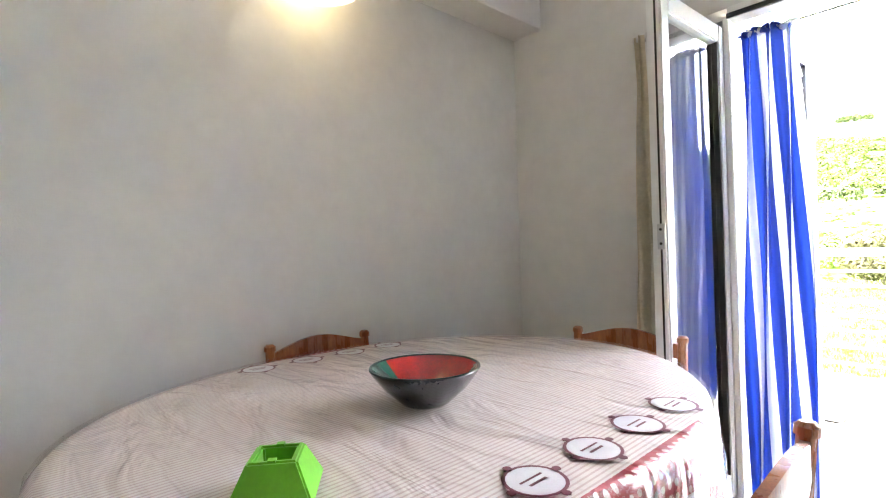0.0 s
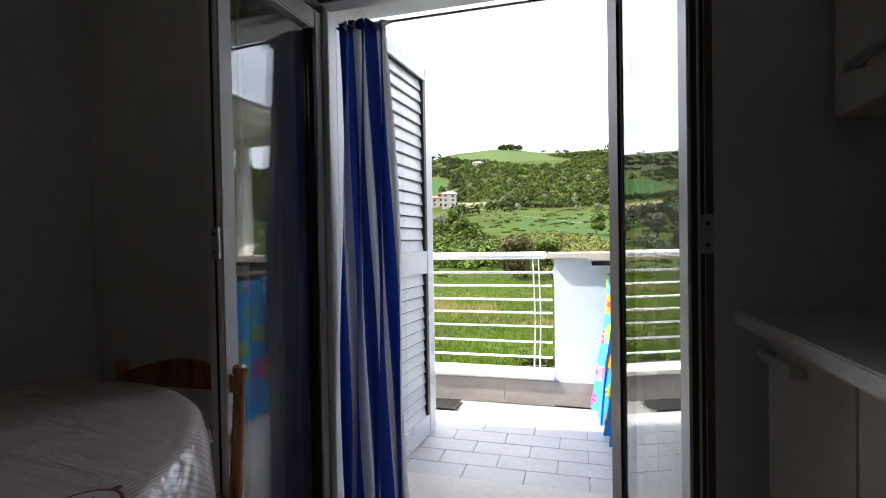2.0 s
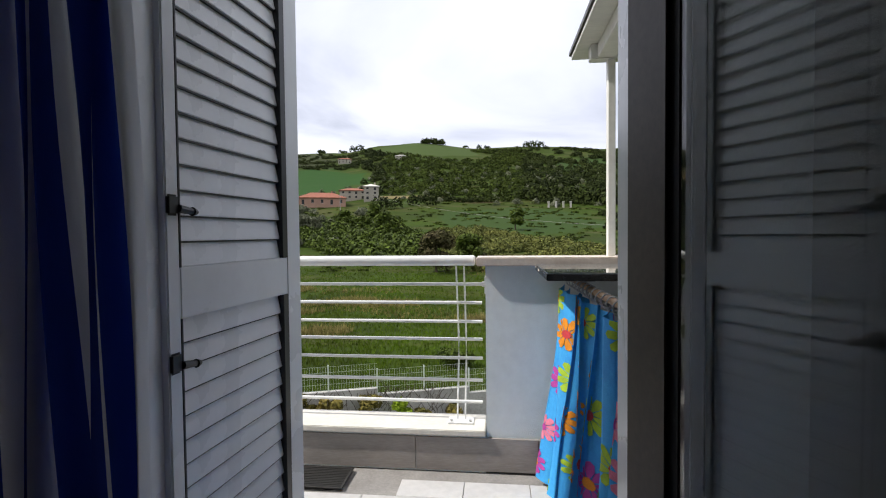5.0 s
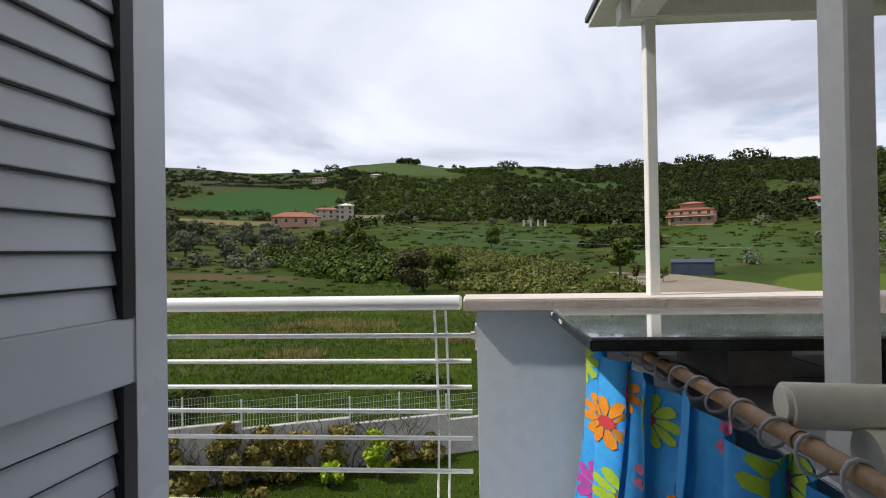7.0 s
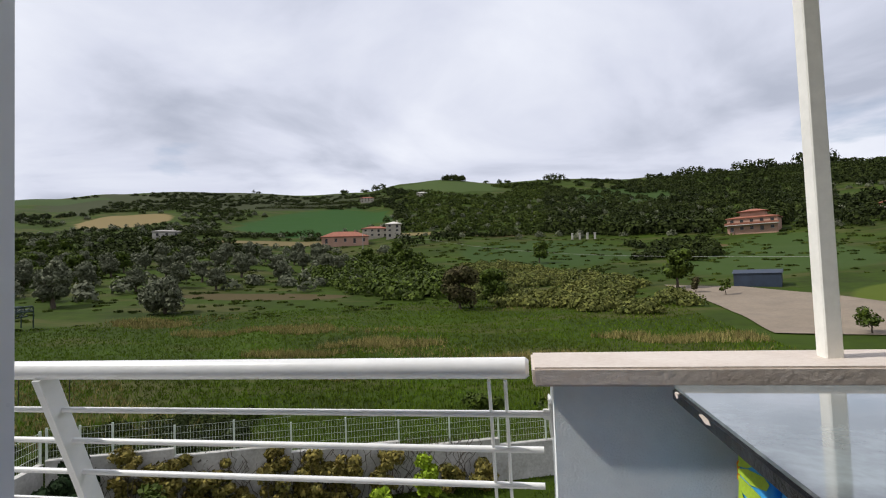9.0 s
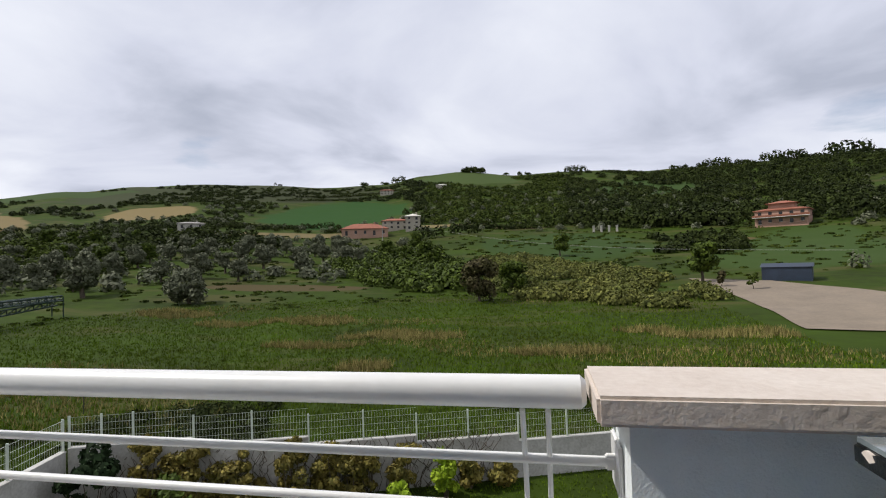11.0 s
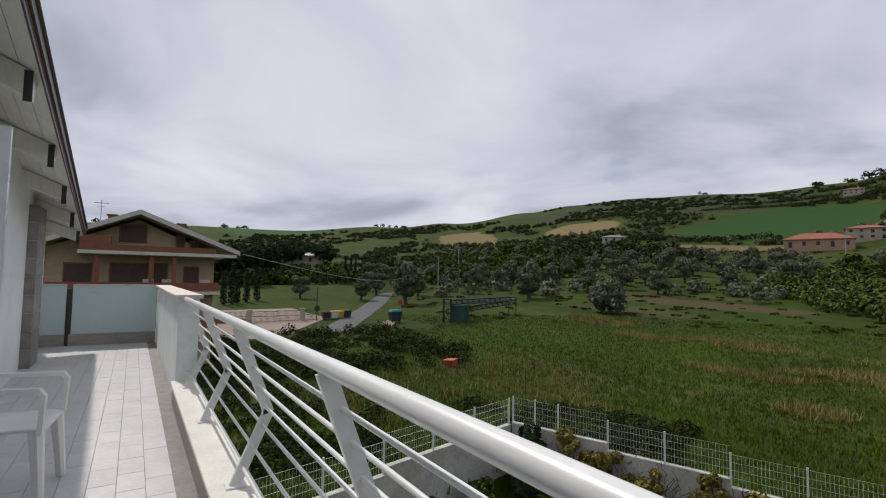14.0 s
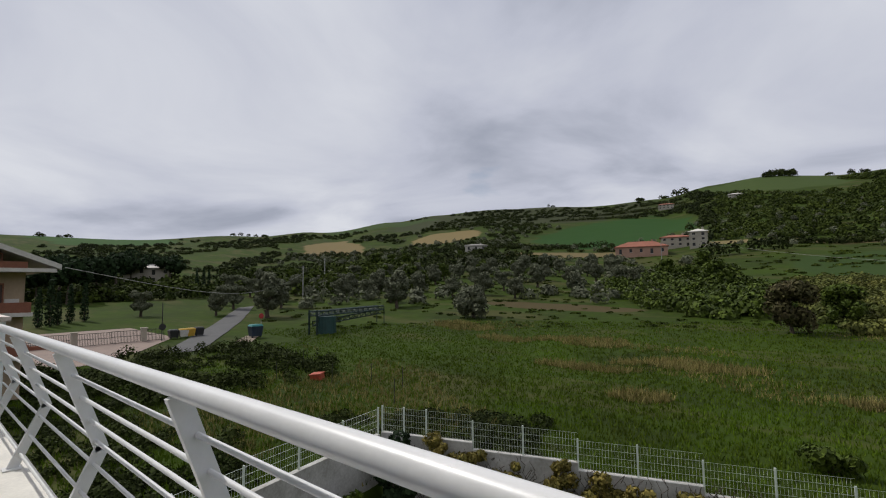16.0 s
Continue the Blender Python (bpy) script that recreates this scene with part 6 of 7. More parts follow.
side = (FENCE_A - FENCE_B).normalized()
for way, cuts, first, fall in ((ALONG, [0, 1.0] + [2 + 1.95 * k for k in range(12)], -4.58, 0.26), (side, [0.3 + 2.2 * k for k in range(7)], -4.60, 0.24)):
    turn = Matrix.Translation((FENCE_B.x, FENCE_B.y, 0)) @ Matrix.Rotation(math.atan2(way.y, way.x), 4, "Z")
    for i, (a, b) in enumerate(zip(cuts, cuts[1:])):
        za = first - fall * (max(0, i - 1) // 2)
        part("wall_length", Shape().box(a, b - 0.004, -0.09, 0.09, -8.2, za - 0.05, m=turn), M_GWALL, gw)
        part("coping", Shape().box(a, b - 0.004, -0.105, 0.105, za - 0.049, za, m=turn), M_GWALL, gw)
        p, q = FENCE_B + way * a, FENCE_B + way * b
        part("fence_post", Shape().box(a - 0.03, a + 0.03, -0.03, 0.03, za, za + 1.06, m=turn), M_FENCE, fc, bevel=0.004)
        part("mesh_panel", mesh_panel(p, q, za + 0.05, za + 1.0), M_FENCE, fc)


def by_wall(along, inward):
    """A spot in the garden, so far along the back wall and so far in front of it."""
    p = FENCE_B + ALONG * along + Vector((ALONG.y, -ALONG.x)) * inward
    return p.x, p.y


def shrub(name, label, w, h, leaf, seed, per=120, size=0.16, n=10):
    ob = thing(name, pose(0, 0, 0), label, "shrub")
    lumps = tree_lumps(w, h, 0.0, n, seed)
    s = Shape()
    for c, r in lumps[:6]:
        s.tube((0, 0, -0.1), Vector(c), 0.03, 0.008, 5)
    part("stem", s, M_BARK, ob)
    part("foliage", leaf_shape(lumps, per, size, seed), leaf, ob)
    return ob


def put(ob, x, y, z=None, scale=1.0):
    ob.matrix_basis = Matrix.Translation((x, y, land(x, y) if z is None else z)) @ Matrix.Diagonal((scale, scale, scale, 1))


put(shrub("conifer_shrub", "bright lime green conifer shrub by the garden wall", 0.75, 1.9, M_LIME, 101, 190, 0.15, 12), *by_wall(12.6, 1.3))
put(shrub("palm_shrub", "low lime green spiky shrub in the garden", 0.6, 0.9, M_LIME, 102, 90, 0.2), *by_wall(11.0, 1.5))
put(shrub("corner_bush", "dark green bush in the corner of the garden", 1.1, 2.9, M_PINE, 103, 170, 0.2, 12), *by_wall(1.3, 1.2))
for i, (a, w, h) in enumerate([(2.6, 0.8, 2.9), (4.2, 0.8, 2.6), (5.6, 0.7, 2.4), (7.2, 0.8, 2.7), (8.7, 0.8, 2.2), (10.0, 0.7, 2.1), (6.4, 0.7, 1.2), (14.8, 0.7, 1.0), (9.4, 0.9, 1.7), (3.4, 0.9, 2.2), (4.9, 0.9, 1.7), (8.0, 0.9, 1.6), (11.3, 0.8, 1.9), (13.6, 0.7, 1.6)]):
    put(shrub("climbing_shrub", "yellowing climber growing over the garden wall", w, h, M_YELLOW, 110 + i, 120, 0.13, 12), *by_wall(a, 0.55))
rv = random.Random(12)
vine = Shape()
for i in range(170):
    x, y = by_wall(rv.uniform(1, 14.5), 0.14)
    z = land(x, y - 0.3)
    pts = [Vector((x, y, z))]
    for k in range(9):
        pts.append(pts[-1] + Vector((rv.uniform(-0.25, 0.25), rv.uniform(-0.07, 0.07), rv.uniform(0.12, 0.3))))
    vine.path(pts, 0.012, 4)
tagged(part("bare_vines", vine, M_BARK), "bare brown creeper stems on the garden wall", "creeper", "", "stuff")
for i, (x, y, w, h) in enumerate([(-13.4, 9.4, 0.8, 1.3), (-12.8, 7.2, 0.7, 1.1), (-13.8, 11.6, 0.8, 1.4), (-6.6, 14.4, 0.6, 1.2)]):
    put(shrub("garden_shrub", "mixed yellow-green shrub in the garden bed", w, h, M_YELLOW if i % 2 else M_LEAF, 130 + i, 110, 0.14), x, y)
t1 = tree("garden_tree", "small bare-limbed garden tree with sparse leaves", "tree", 1.2, 1.5, 1.1, 8, 60, 0.16, M_LEAF, 140, trunk_r=0.11)
put(t1, -10.2, 12.6)
t2 = tree("garden_tree", "small yellow-green garden tree on the lawn", "tree", 1.0, 1.5, 0.7, 8, 90, 0.14, M_YELLOW, 141, trunk_r=0.05)
put(t2, -8.0, 12.4)
t3 = tree("garden_tree", "slim young garden tree on the lawn", "tree", 0.9, 1.4, 0.8, 7, 70, 0.14, M_LEAF, 142, trunk_r=0.04)
put(t3, -5.8, 11.6)
pg = thing("pampas_clump", pose(0, 0, 0), "tall straw-coloured dry grass clump at the meadow's edge", "grass clump")
rng_ = random.Random(4)
s = Shape()
for i in range(220):
    a, q = rng_.uniform(0, 6.28), rng_.uniform(0, 0.9)
    x, y = math.cos(a) * q * 1.3, math.sin(a) * q * 0.6
    h = rng_.uniform(0.6, 1.35)
    s.add([(x - 0.015, y, 0), (x + 0.015, y, 0), (x + rng_.uniform(-0.3, 0.3), y + rng_.uniform(-0.2, 0.2), h)], [(0, 1, 2)])
part("stalks", s, M_DRY, pg)
put(pg, 2.3, 28.0)
put(shrub("dark_shrub", "dark green weedy shrub beside the dry grass clump", 1.9, 1.3, M_LEAF, 150, 110, 0.2), 2.0, 26.2)
put(shrub("dark_shrub", "dark green weedy shrub at the meadow's edge", 1.3, 0.9, M_LEAF, 151, 90, 0.2), -2.2, 26.0)
rk = random.Random(9)
for i in range(26):
    bm = bmesh.new()
    bmesh.ops.create_icosphere(bm, subdivisions=1, radius=rk.uniform(0.14, 0.26))
    for v in bm.verts:
        v.co = Vector((v.co.x * rk.uniform(0.8, 1.3), v.co.y * rk.uniform(0.8, 1.2), v.co.z * rk.uniform(0.6, 0.9)))
    me = bpy.data.meshes.new("garden_rock")
    bm.to_mesh(me)
    bm.free()
    me.materials.append(M_ROCK)
    u = i / 25
    x, y = -13.6 + 4.6 * u, 12.0 + 2.2 * u + 0.5 * math.sin(u * 5)
    ob = new("garden_rock", me)
    ob.matrix_basis = Matrix.Translation((x, y, land(x, y) + 0.08)) @ Matrix.Rotation(rk.uniform(0, 6), 4, "Z")
    tagged(ob, "rounded pale border rock beside the lawn", "rock", "border rocks")

# ---- lane, gate, bins, crane ----


def draped(pts_l, pts_r, n, lift):
    """A strip laid on the land between two polylines."""
    s = Shape()

    def at(line, t):
        k = t * (len(line) - 1)
        i = min(int(k), len(line) - 2)
        return Vector(line[i]).lerp(Vector(line[i + 1]), k - i)
    m = 6
    for i in range(n + 1):
        a, b = at(pts_l, i / n), at(pts_r, i / n)
        for j in range(m + 1):
            p = a.lerp(b, j / m)
            s.v.append((p.x, p.y, land(p.x, p.y) + lift))
    for i in range(n):
        for j in range(m):
            q = i * (m + 1) + j
            s.f.append((q, q + 1, q + m + 2, q + m + 1))
    return s


structure("road", draped([(-62, 20.5), (-66, 23.5), (-77, 30.5), (-89.5, 38.8), (-112, 53)], [(-62, 25), (-65.8, 28), (-75, 34), (-92, 45), (-114, 58)], 40, 0.10), M_ROAD, "worn grey asphalt lane", "road")
structure("pavement", draped([(-60, 4), (-64, 5), (-76, 8), (-92, 10)], [(-60, 14), (-66, 20), (-76, 27), (-92, 26)], 40, 0.06), M_PAVE, "pinkish paved forecourt before the neighbour's gate", "pavement")
structure("gravel_lot", draped([(24, 52), (26, 64.5), (27, 79), (26.3, 97)], [(50, 43), (47, 62), (42.6, 77.5), (37, 91)], 40, 0.12), M_GRAVEL, "pale gravel lot beside the meadow", "ground")
structure("verge", draped([(-62, 29), (-66, 31.5), (-70, 35)], [(-61, 30.5), (-65, 33.5), (-69, 36.5)], 10, 0.11), M_GRAVEL, "pale gravel verge of the lane", "ground")

gt = thing("entrance_gate", pose(0, 0, 0), "dark iron entrance gate and railings between pale posts", "gate")
for y in (8.5, 15.3, 23.0):
    z = land(-75, y)
    part("gate_post", Shape().box(-75.3, -74.7, y - 0.3, y + 0.3, z - 0.3, z + 1.75).box(-75.4, -74.6, y - 0.4, y + 0.4, z + 1.75, z + 1.87), M_PALE, gt)
for y0, y1, low in ((8.9, 14.9, 0.5), (15.7, 19.2, 0.0), (19.25, 22.6, 0.0), (23.4, 25.6, 0.0)):
    z = land(-75, (y0 + y1) / 2)
    s = Shape()
    n = int((y1 - y0) / 0.16)
    for i in range(n + 1):
        y = y0 + (y1 - y0) * i / n
        s.box(-75.02, -74.98, y - 0.018, y + 0.018, z + low, z + 1.6)
    for zz in (low + 0.05, 0.85, 1.55):
        s.box(-75.03, -74.97, y0, y1, z + zz, z + zz + 0.06)
    part("railing_panel", s, M_IRON, gt)
    if low:
        part("low_wall", Shape().box(-75.15, -74.85, y0, y1, z - 0.3, z + low), M_BRICK, gt)


def wheelie_bin(x, y, body, lid, label):
    ob = thing("waste_bin", pose(x, y, land(x, y) + 0.08), label, "bin", "roadside bins")
    s = Shape()
    s.v = [(-0.45, -0.5, 0.12), (0.45, -0.5, 0.12), (0.45, 0.5, 0.12), (-0.45, 0.5, 0.12), (-0.55, -0.62, 1.05), (0.55, -0.62, 1.05), (0.55, 0.62, 1.05), (-0.55, 0.62, 1.05)]
    s.f = [(3, 2, 1, 0), (4, 5, 6, 7)] + [(i, (i + 1) % 4, (i + 1) % 4 + 4, i + 4) for i in range(4)]
    part("bin_body", s, body, ob, bevel=0.03)
    s = Shape()
    s.v = [(-0.58, -0.65, 1.06), (0.58, -0.65, 1.06), (0.58, 0.65, 1.06), (-0.58, 0.65, 1.06), (-0.4, -0.5, 1.24), (0.4, -0.5, 1.24), (0.4, 0.5, 1.24), (-0.4, 0.5, 1.24)]
    s.f = [(3, 2, 1, 0), (4, 5, 6, 7)] + [(i, (i + 1) % 4, (i + 1) % 4 + 4, i + 4) for i in range(4)]
    part("lid", s, lid, ob, bevel=0.03)
    for dy in (-0.42, 0.42):
        part("wheel", Shape().tube((0.2, dy, 0.09), (0.3, dy, 0.09), 0.09, n=10), M_RUBBER, ob)
    return ob


wheelie_bin(-75, 26.7, M_DBIN, M_DBIN, "dark brown roadside waste bin")
wheelie_bin(-75, 28.0, M_WBIN, M_YBIN, "pale bin with a yellow lid by the lane")
wheelie_bin(-75, 28.9, M_YBIN, M_YBIN, "yellow roadside waste bin")
wheelie_bin(-75.2, 30.2, M_DBIN, M_DBIN, "black roadside waste bin")
b_ = wheelie_bin(-67.5, 35.0, M_SHEDB, M_TEAL, "grey-blue container with a teal lid by the lane")
b_.matrix_basis = b_.matrix_basis @ Matrix.Diagonal((1.3, 1.4, 1.5, 1))

sg = thing("street_pole", pose(-74, 24.9, land(-74, 24.9)), "dark lane-side pole carrying a round sign seen from behind", "pole")
part("shaft", Shape().tube((0, 0, -0.3), (0, 0, 5.2), 0.07, 0.06, 8), M_IRON, sg)
part("sign_disc", Shape().tube((0.09, 0, 1.9), (0.13, 0, 1.9), 0.45, n=20), M_IRON, sg)
rs = thing("road_sign", pose(-69, 36.6, land(-69, 36.6)), "small red round road sign on a thin pole", "sign")
part("shaft", Shape().tube((0, 0, -0.2), (0, 0, 3.2), 0.04, n=8), M_STEEL, rs)
part("sign_disc", Shape().tube((0.05, 0, 2.95), (0.08, 0, 2.95), 0.38, n=20), M_SIGN, rs)

cr = thing("lattice_crane", pose(0, 0, 0), "dark green lattice crane boom laid on its stand in the meadow", "crane")
A, B = Vector((-63.0, 41.5)), Vector((-66.0, 57.0))
zb = max(land(A.x, A.y), land(B.x, B.y)) + 0.2
L = (B - A).length
mc = Matrix.Translation((A.x, A.y, zb)) @ Matrix.Rotation(math.atan2(B.y - A.y, B.x - A.x), 4, "Z")


def strut(s, a, b, r):
    s.tube(mc @ Vector(a), mc @ Vector(b), r, n=5)


for z0, z1, y, nm in ((1.75, 2.05, -0.7, "boom"), (1.75, 2.05, 0.7, "boom"), (0.3, 1.4, 0.0, "boom")):
    s = Shape()
    n = 12
    for q in (0, 0.65):
        strut(s, (0, y, z0 + q), (L, y, z1 + q), 0.11)
    for i in range(n):
        a, b = i / n * L, (i + 1) / n * L
        za, zb_ = z0 + (z1 - z0) * i / n, z0 + (z1 - z0) * (i + 1) / n
        strut(s, (a, y, za), (b, y, zb_ + 0.65), 0.075)
        strut(s, (a, y, za + 0.65), (a, y, za), 0.07)
    part(nm, s, M_CRANE, cr)
for i in range(13):
    x = L * i / 12
    s = Shape()
    strut(s, (x, -0.7, 2.3), (x, 0.7, 2.3), 0.045)
    part("cross_brace", s, M_CRANE, cr)
for x in (0, 0.2, L):
    for y in (-0.8, 0.8):
        s = Shape()
        strut(s, (x, y, -2.2), (x, y, 2.6), 0.08)
        part("stand_leg", s, M_CRANE, cr)
part("tank", Shape().tube(mc @ Vector((2.6, -0.2, -1.2)), mc @ Vector((2.6, -0.2, 1.6)), 1.45, n=20), M_TANK, cr, "teal green steel tank", smooth=False)
oc = thing("orange_crate", pose(-36.3, 24.9, land(-36.3, 24.9) - 0.22, 6, -5, 25), "faded orange plastic crate lying in the grass", "crate")
part("crate_body", Shape().box(-0.5, 0.5, -0.4, 0.4, 0.0, 0.7), M_ORANGE, oc, bevel=0.05)
part("crate_rim", Shape().box(-0.55, 0.55, -0.45, 0.45, 0.70, 0.78), M_ORANGE, oc, bevel=0.02)
for x, y in ((-38, 22), (-33, 24), (-30, 25.5), (-42, 27), (-46, 30), (-27, 26), (-24, 22.5)):
    pk = thing("field_stake", pose(x, y, land(x, y)), "thin dark stake standing in the grass", "stake", "field stakes")
    part("rod", Shape().tube((0, 0, -0.2), (0.05, 0, 1.7), 0.028, n=6), M_IRON, pk)
for x, y, h in ((-157, 107, 9), (-120, 75, 9), (-63, 192, 8)):
    pk = thing("utility_pole", pose(x, y, land(x, y)), "grey concrete utility pole on the slope", "pole", "utility poles")
    part("shaft", Shape().tube((0, 0, -0.5), (0, 0, h), 0.17, 0.11, 8), M_CONC, pk)
    part("cross_arm", Shape().box(-0.7, 0.7, -0.05, 0.05, h - 0.4, h - 0.3), M_CONC, pk)
wire = thing("overhead_wire", pose(0, 0, 0), "thin overhead wire sagging across the valley", "wire")
pts = []
for i in range(25):
    u = i / 24
    pts.append(Vector((-46 - 74 * u, 9.0 + 66 * u, 3.2 + 2.8 * u - 3.6 * math.sin(u * math.pi))))
part("strand", Shape().path(pts, 0.03, 4), M_CONC, wire)


slope_wire = thing("overhead_wire", pose(0, 0, 0), "thin pale wire crossing low over the green slope", "wire")
pts = [Vector((-51.3 + 112 * u, 219.3 - 109.4 * u, 17.6 - 16.4 * u - 3.2 * math.sin(u * math.pi))) for u in [k / 20 for k in range(21)]]
part("strand", Shape().path(pts, 0.03, 4), M_CONC, slope_wire)


# ---- houses ----
def flat_box(x0, x1, y0, y1, z0, z1):
    return Shape().box(x0, x1, y0, y1, z0, z1)


def far_house(x, y, turn, w, d, h, roof_h, wall_m, roof_m, label, storeys=2, cols=3, overhang=0.5, hip=True, sink=3.0):
    """A house with its storeys of windows and a hipped or gabled roof."""
    z = land(x, y)
    ob = thing("house", Matrix.Translation((x, y, z)) @ Matrix.Rotation(radians(turn), 4, "Z"), label, "house", "houses on the slope")
    part("house_wall", flat_box(-w / 2, w / 2, -d / 2, d / 2, -sink, h), wall_m, ob)
    o = overhang
    a, b = w / 2 + o, d / 2 + o
    rl_ = max(0.0, a - b) if hip else a
    s = Shape().add([(-a, -b, h), (a, -b, h), (a, b, h), (-a, b, h), (-rl_, 0, h + roof_h), (rl_, 0, h + roof_h), (-a, -b, h - 0.25), (a, -b, h - 0.25), (a, b, h - 0.25), (-a, b, h - 0.25)],
                    [(0, 1, 5, 4), (2, 3, 4, 5), (1, 2, 5), (3, 0, 4), (6, 7, 1, 0), (7, 8, 2, 1), (8, 9, 3, 2), (9, 6, 0, 3), (9, 8, 7, 6)])
    part("roof", s, roof_m, ob)
    part("chimney", flat_box(w * 0.2, w * 0.2 + 0.7, -0.4, 0.3, h, h + roof_h + 0.7), wall_m, ob)
    sh_h = h / storeys
    for j in range(storeys):
        for i in range(cols):
            cx = -w / 2 + w * (i + 0.5) / cols
            z0 = j * sh_h + sh_h * 0.32
            tall = sh_h * (0.42 if (i + j) % 3 else 0.6)
            if tall > sh_h * 0.5:
                z0 -= sh_h * 0.2
            wn = part("window", flat_box(cx - 0.55, cx + 0.55, -d / 2 - 0.04, -d / 2 + 0.05, z0, z0 + tall), M_GLASSD, ob)
            part("sill", flat_box(cx - 0.65, cx + 0.65, -d / 2 - 0.14, -d / 2 - 0.041, z0 - 0.10, z0 - 0.005), M_ROOFW, wn)
    return ob


h1 = far_house(-80.5, 219, 21, 21, 11, 3.6, 2.6, M_PINK, M_ROOFR, "low farmhouse with a broad red tiled roof", 1, 5)
far_house(-73, 243, 18, 13, 8, 4.6, 1.3, M_PALE, M_ROOFR, "pale unfinished house behind the farmhouse", 2, 4)
far_house(-61, 234, 15, 7.2, 7, 6.6, 1.4, M_PALE, M_ROOFW, "pale tower-like farmhouse on the slope", 3, 2)
he = far_house(88, 201, -32, 16, 11, 5.2, 1.3, M_PINK, M_ROOFR, "pink three-storey villa with balconies on the hill", 2, 5)
part("attic", flat_box(-4, 4, -3, 3, 5.3, 7.6), M_PINK, he)
s = Shape().add([(-5, -4, 7.6), (5, -4, 7.6), (5, 4, 7.6), (-5, 4, 7.6), (-1, 0, 8.7), (1, 0, 8.7)], [(0, 1, 5, 4), (2, 3, 4, 5), (1, 2, 5), (3, 0, 4), (3, 2, 1, 0)])
part("attic_roof", s, M_ROOFR, he)
bl = part("balcony", flat_box(-8.6, 8.6, -7.2, -5.5, 2.45, 2.65), M_ROOFW, he)
part("balcony_front", flat_box(-8.6, 8.6, -7.2, -7.08, 2.66, 3.4), M_BRICK, bl)
far_house(140, 206, -34, 10, 8, 5, 1.4, M_PALE, M_ROOFR, "pale house among trees on the hill", 2, 3)
far_house(-171, 216, 40, 12, 7, 2.8, 1.0, M_MORTAR, M_PILASTER, "low ruined stone farm building", 1, 3)
far_house(-92, 466, 12, 10, 7, 3.6, 1.2, M_PALE, M_ROOFW, "white house high on the ridge", 2, 3)
far_house(-150, 474, 18, 13, 8, 4, 1.4, M_PALE, M_ROOFR, "pale farm high on the ridge", 2, 4)
far_house(-205, 62, 70, 15, 10, 6, 1.6, M_PALE, M_ROOFW, "pale villa among dark pines on the low hill", 2, 4)
sd = thing("field_shed", pose(40.1, 91.5, land(40.1, 91.5), 0, 0, -28), "long low dark blue sheet shed beside the gravel lot", "shed")
part("shed_body", flat_box(-3.4, 3.4, -2, 2, -0.5, 2.1), M_SHEDB, sd)
part("shed_roof", Shape().add([(-3.6, -2.2, 2.1), (3.6, -2.2, 2.1), (3.6, 2.2, 2.1), (-3.6, 2.2, 2.1), (-3.6, 0, 2.7), (3.6, 0, 2.7)], [(0, 1, 5, 4), (2, 3, 4, 5), (1, 2, 5), (3, 0, 4), (3, 2, 1, 0)]), M_SHEDB, sd)
for i in range(4):
    x = 23 + i * 3.2
    gp = thing("gate_pillar", pose(x, 220.5, land(x, 220.5)), "pale stone gate pillar on the far slope", "pillar", "gate pillars on the slope")
    part("pillar", flat_box(-0.4, 0.4, -0.4, 0.4, -0.3, 2.6), M_MORTAR, gp)
    part("pillar_cap", flat_box(-0.5, 0.5, -0.5, 0.5, 2.6, 2.8), M_ROOFW, gp)

# the neighbour's gabled apartment house, gable towards the balcony
HX, HZ = -45.0, -6.0
nb = thing("apartment_house", pose(HX, 0, 0), "beige and terracotta gabled apartment house with balconies", "house")
part("gable_wall", Shape().add([(0, -4.5, HZ), (0, 6.6, HZ), (0, 6.6, 3.0), (0, 1.1, 5.55), (0, -4.5, 3.2), (-14, -4.5, HZ), (-14, 6.6, HZ), (-14, 6.6, 3.0), (-14, 1.1, 5.55), (-14, -4.5, 3.2)],
                               [(0, 1, 2, 3, 4), (9, 8, 7, 6, 5), (1, 6, 7, 2), (5, 0, 4, 9), (2, 7, 8, 3), (3, 8, 9, 4)]), M_HOUSE, nb)
for (ya, za), (yb, zb2) in (((8.35, 2.95), (1.15, 5.85)), ((1.15, 5.85), (-5.6, 2.95))):
    sgn = 1
    s = Shape().add([(1.6, ya, za), (1.6, yb, zb2), (-15, yb, zb2), (-15, ya, za), (1.6, ya, za + 0.36), (1.6, yb, zb2 + 0.36), (-15, yb, zb2 + 0.36), (-15, ya, za + 0.36)],
                    [(3, 2, 1, 0), (4, 5, 6, 7), (0, 1, 5, 4), (1, 2, 6, 5), (2, 3, 7, 6), (3, 0, 4, 7)])
    part("roof", s, M_ROOFW, nb, "pale roof slope with a broad white edge")
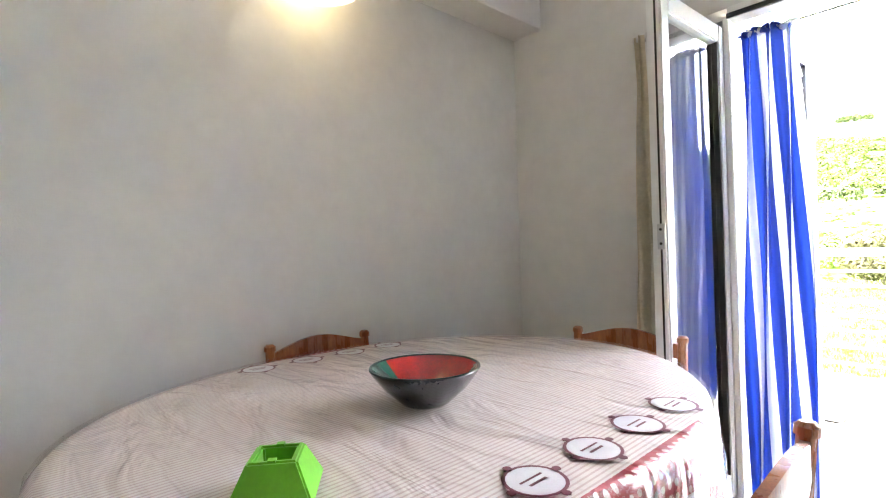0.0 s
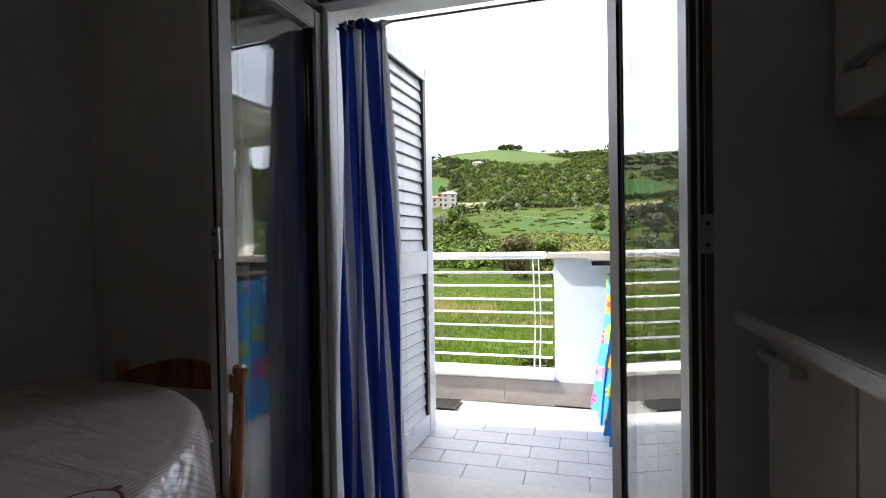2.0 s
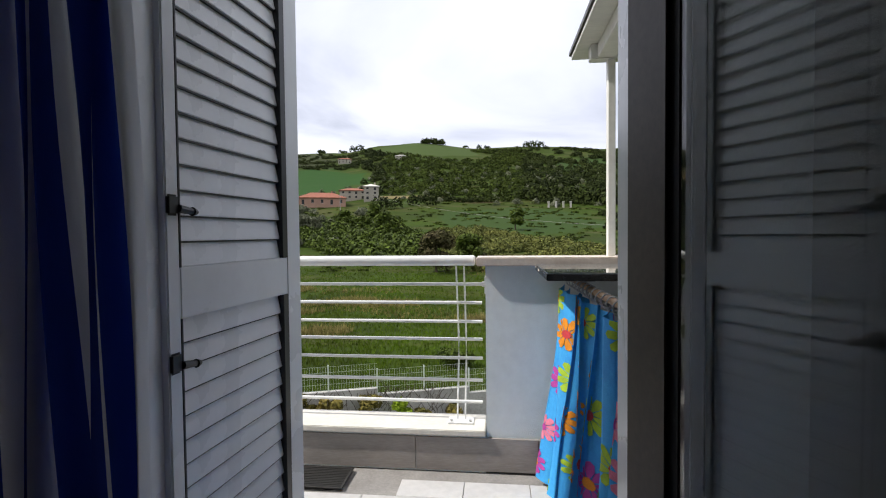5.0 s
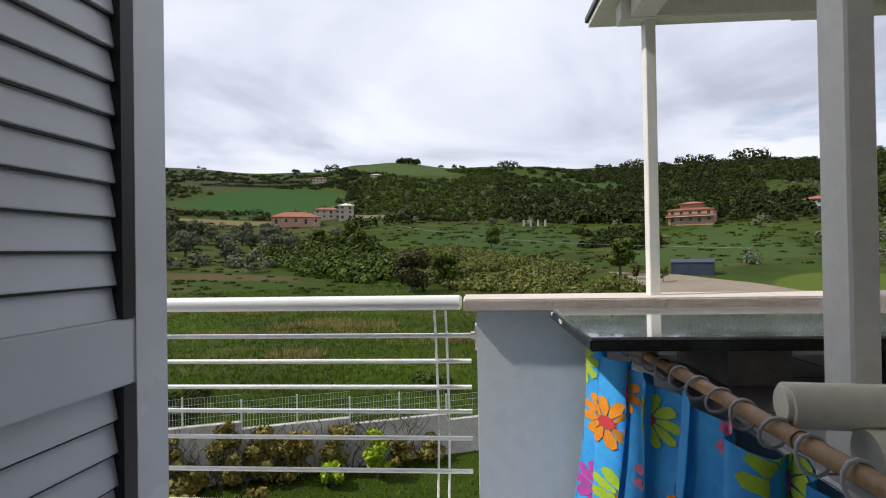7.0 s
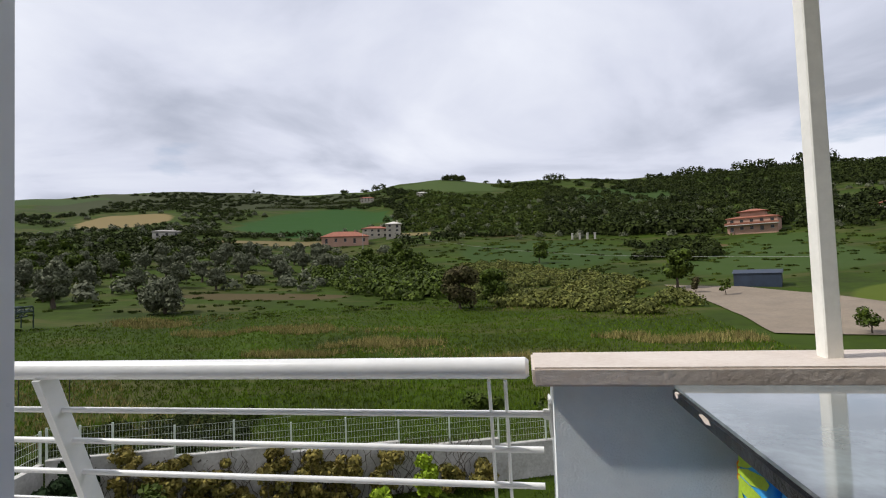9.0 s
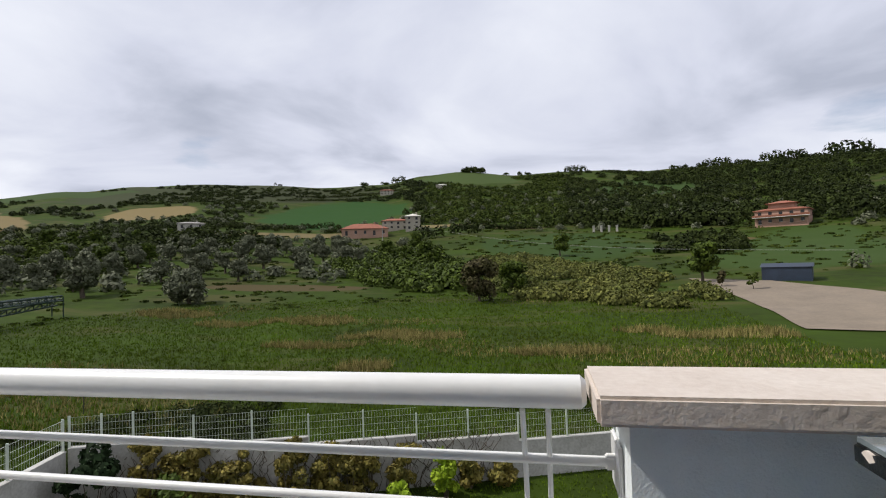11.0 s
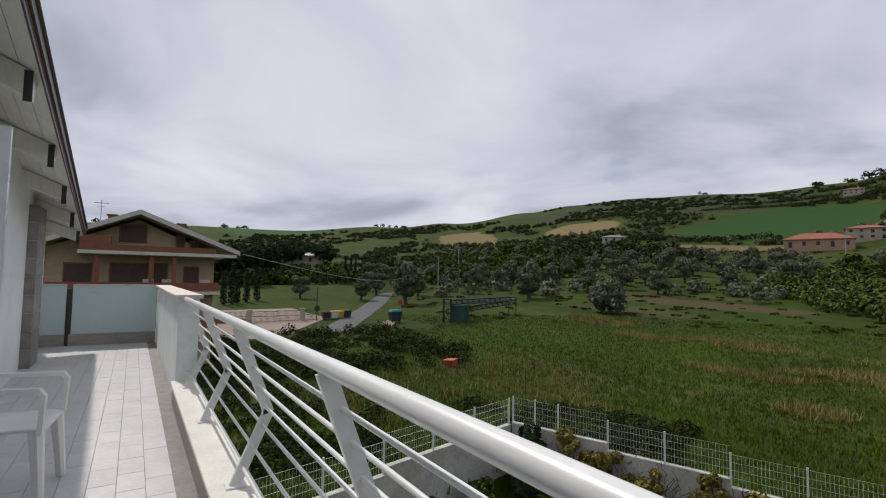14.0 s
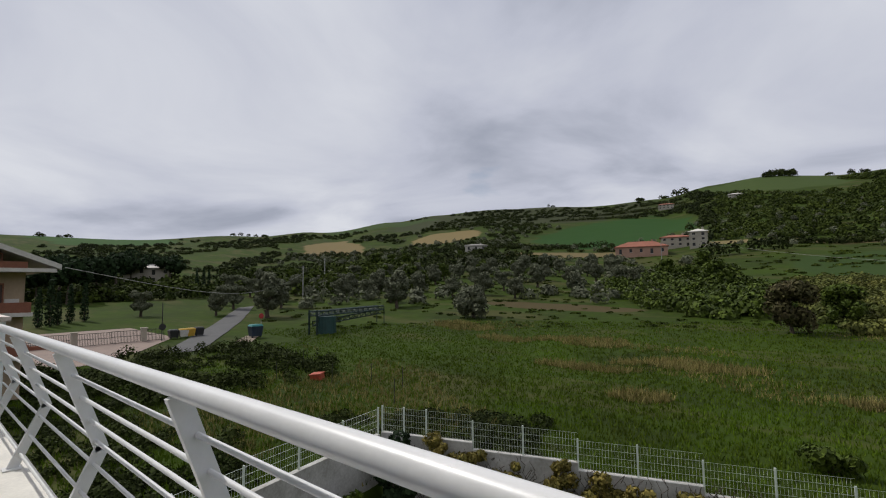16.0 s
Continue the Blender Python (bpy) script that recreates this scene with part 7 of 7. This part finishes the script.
for z, y0, y1 in ((2.75, -2.6, 8.1), (-0.28, -4.4, 6.9), (-3.2, -4.4, 6.9)):
    b = part("balcony", Shape().box(0.02, 1.5, y0, y1, z, z + 0.26), M_ROOFW, nb, "white balcony slab")
    top = z + 0.95
    if z > 2:
        part("balcony_front", Shape().box(1.30, 1.48, y0 + 0.1, 6.5, z + 0.261, top - 0.25), M_BRICK, b, "terracotta balcony front")
        part("balcony_corner", Shape().box(0.3, 1.48, y0 + 0.1, y0 + 2.0, top - 0.249, top + 0.4), M_BRICK, b)
    else:
        part("balcony_front", Shape().box(1.30, 1.48, y0 + 0.1, y1 - 0.1, z + 0.261, top), M_BRICK, b, "terracotta balcony front")
        part("balcony_side", Shape().box(0.03, 1.29, y1 - 0.28, y1 - 0.1, z + 0.261, top), M_BRICK, b)
for y, z, w, h in ((0.75, 3.75, 1.7, 1.35), (4.0, 3.5, 0.5, 0.9), (5.0, 3.3, 0.5, 0.7), (0.6, 0.0, 2.4, 2.1), (2.7, 0.0, 0.9, 2.1), (4.9, 0.0, 1.0, 1.9), (-2.6, 0.0, 1.6, 2.0), (0.6, -3.0, 2.2, 2.1), (4.9, -3.0, 1.1, 2.0), (-2.6, -3.0, 1.2, 2.0), (2.0, -5.9, 3.0, 2.2)):
    wn = part("window", Shape().box(0.015, 0.06, y - w / 2, y + w / 2, z, z + h), M_SHUT, nb, "dark brown shuttered opening")
    part("window_frame", Shape().box(0.015, 0.10, y - w / 2 - 0.08, y - w / 2 - 0.005, z, z + h).box(0.015, 0.10, y + w / 2 + 0.005, y + w / 2 + 0.08, z, z + h).box(0.015, 0.10, y - w / 2 - 0.08, y + w / 2 + 0.08, z + h + 0.005, z + h + 0.09), M_BRICK, wn)
for y in (3.2, 5.9, 1.9):
    part("air_conditioner", Shape().box(0.1, 0.42, y - 0.38, y + 0.38, 0.35, 0.92), M_ROOFW, nb, "pale air conditioner unit", bevel=0.03)
for y in (-1.4, 2.05, 3.6):
    part("pillar", Shape().box(1.05, 1.29, y - 0.15, y + 0.15, -0.015, 2.74), M_BRICK, nb)
for y, z in ((-0.8, 5.1), (4.3, 4.7)):
    c = part("chimney", Shape().box(-4.3, -3.7, y - 0.3, y + 0.3, z - 0.5, z + 1.0), M_BRICK, nb)
    part("chimney_cap", Shape().box(-4.4, -3.6, y - 0.4, y + 0.4, z + 1.0, z + 1.12), M_IRON, c)
part("aerial", Shape().tube((-4, -1.6, 4.6), (-4, -1.6, 7.4), 0.03, n=6).box(-4.03, -3.97, -2.1, -1.1, 7.1, 7.16).box(-4.03, -3.97, -1.9, -1.3, 6.8, 6.85), M_STEEL, nb)
wg = thing("side_house", pose(HX - 6, 0, 0), "beige rendered wing behind the apartment house", "house")
part("house_wall", flat_box(-8, 0, -14, -4.7, HZ, 2.6), M_HOUSE, wg)
part("roof", flat_box(-8.4, 0.9, -14.4, -4.6, 2.62, 2.9), M_ROOFW, wg)
for y, z in ((-6.3, 0.7), (-9.0, 0.7), (-6.3, -2.3)):
    wn = part("window", flat_box(0.01, 0.06, y - 0.55, y + 0.55, z, z + 1.2), M_SHUT, wg)
    part("sill", flat_box(0.01, 0.16, y - 0.65, y + 0.65, z - 0.1, z - 0.01), M_ROOFW, wn)

# ---- tiles, last ----
rnd = random.Random(17)
tile_mesh = Shape().box(-0.1485, 0.1485, -0.0735, 0.0735, -0.0115, 0.0).mesh("floor_tile", M_TILE, bevel=0.0015)
count = 0
rest = Shape()
for j in range(14):
    y = -0.60 + j * 0.15 + 0.075
    for i in range(44):
        x = -10.75 + i * 0.30 + (0.15 if j % 2 else 0.0)
        if y + 0.07 > KY + 0.01 or y - 0.07 < facade_y(x) - 0.08 or x > 0.9:
            continue
        if abs(x + 0.645) < 0.29 and abs(y - 1.175) < 0.175:
            continue
        if -3.6 < x and count < 300:
            ob = new("floor_tile", tile_mesh)
            ob.parent = bf
            ob.location = (x, y, rnd.uniform(-0.0006, 0.0006))
            count += 1
        else:
            rest.box(x - 0.1485, x + 0.1485, y - 0.0735, y + 0.0735, -0.0115, rnd.uniform(-0.0008, 0.0008))
tagged(part("floor_tile_field", rest, M_TILE, bf), kind="stuff")
skirt_mesh = Shape().box(-0.2985, 0.2985, -0.009, 0.0, 0.0, 0.163).mesh("skirting_tile", M_SKIRT, bevel=0.001)
for i in range(14):
    ob = new("skirting_tile", skirt_mesh)
    ob.parent = sk
    ob.location = (-5.3 + i * 0.60, KY + 0.0125, 0.0)
indoor = Shape().box(-0.1985, 0.1985, -0.1985, 0.1985, -0.006, 0.0).mesh("indoor_tile", M_TILE_IN, bevel=0.001)
fl = bpy.data.objects["floor"]
for i in range(8):
    for j in range(10):
        ob = new("indoor_tile", indoor)
        ob.parent = fl
        ob.location = (WL + 0.2 + i * 0.4, YI - 0.2 - j * 0.4, 0.0)
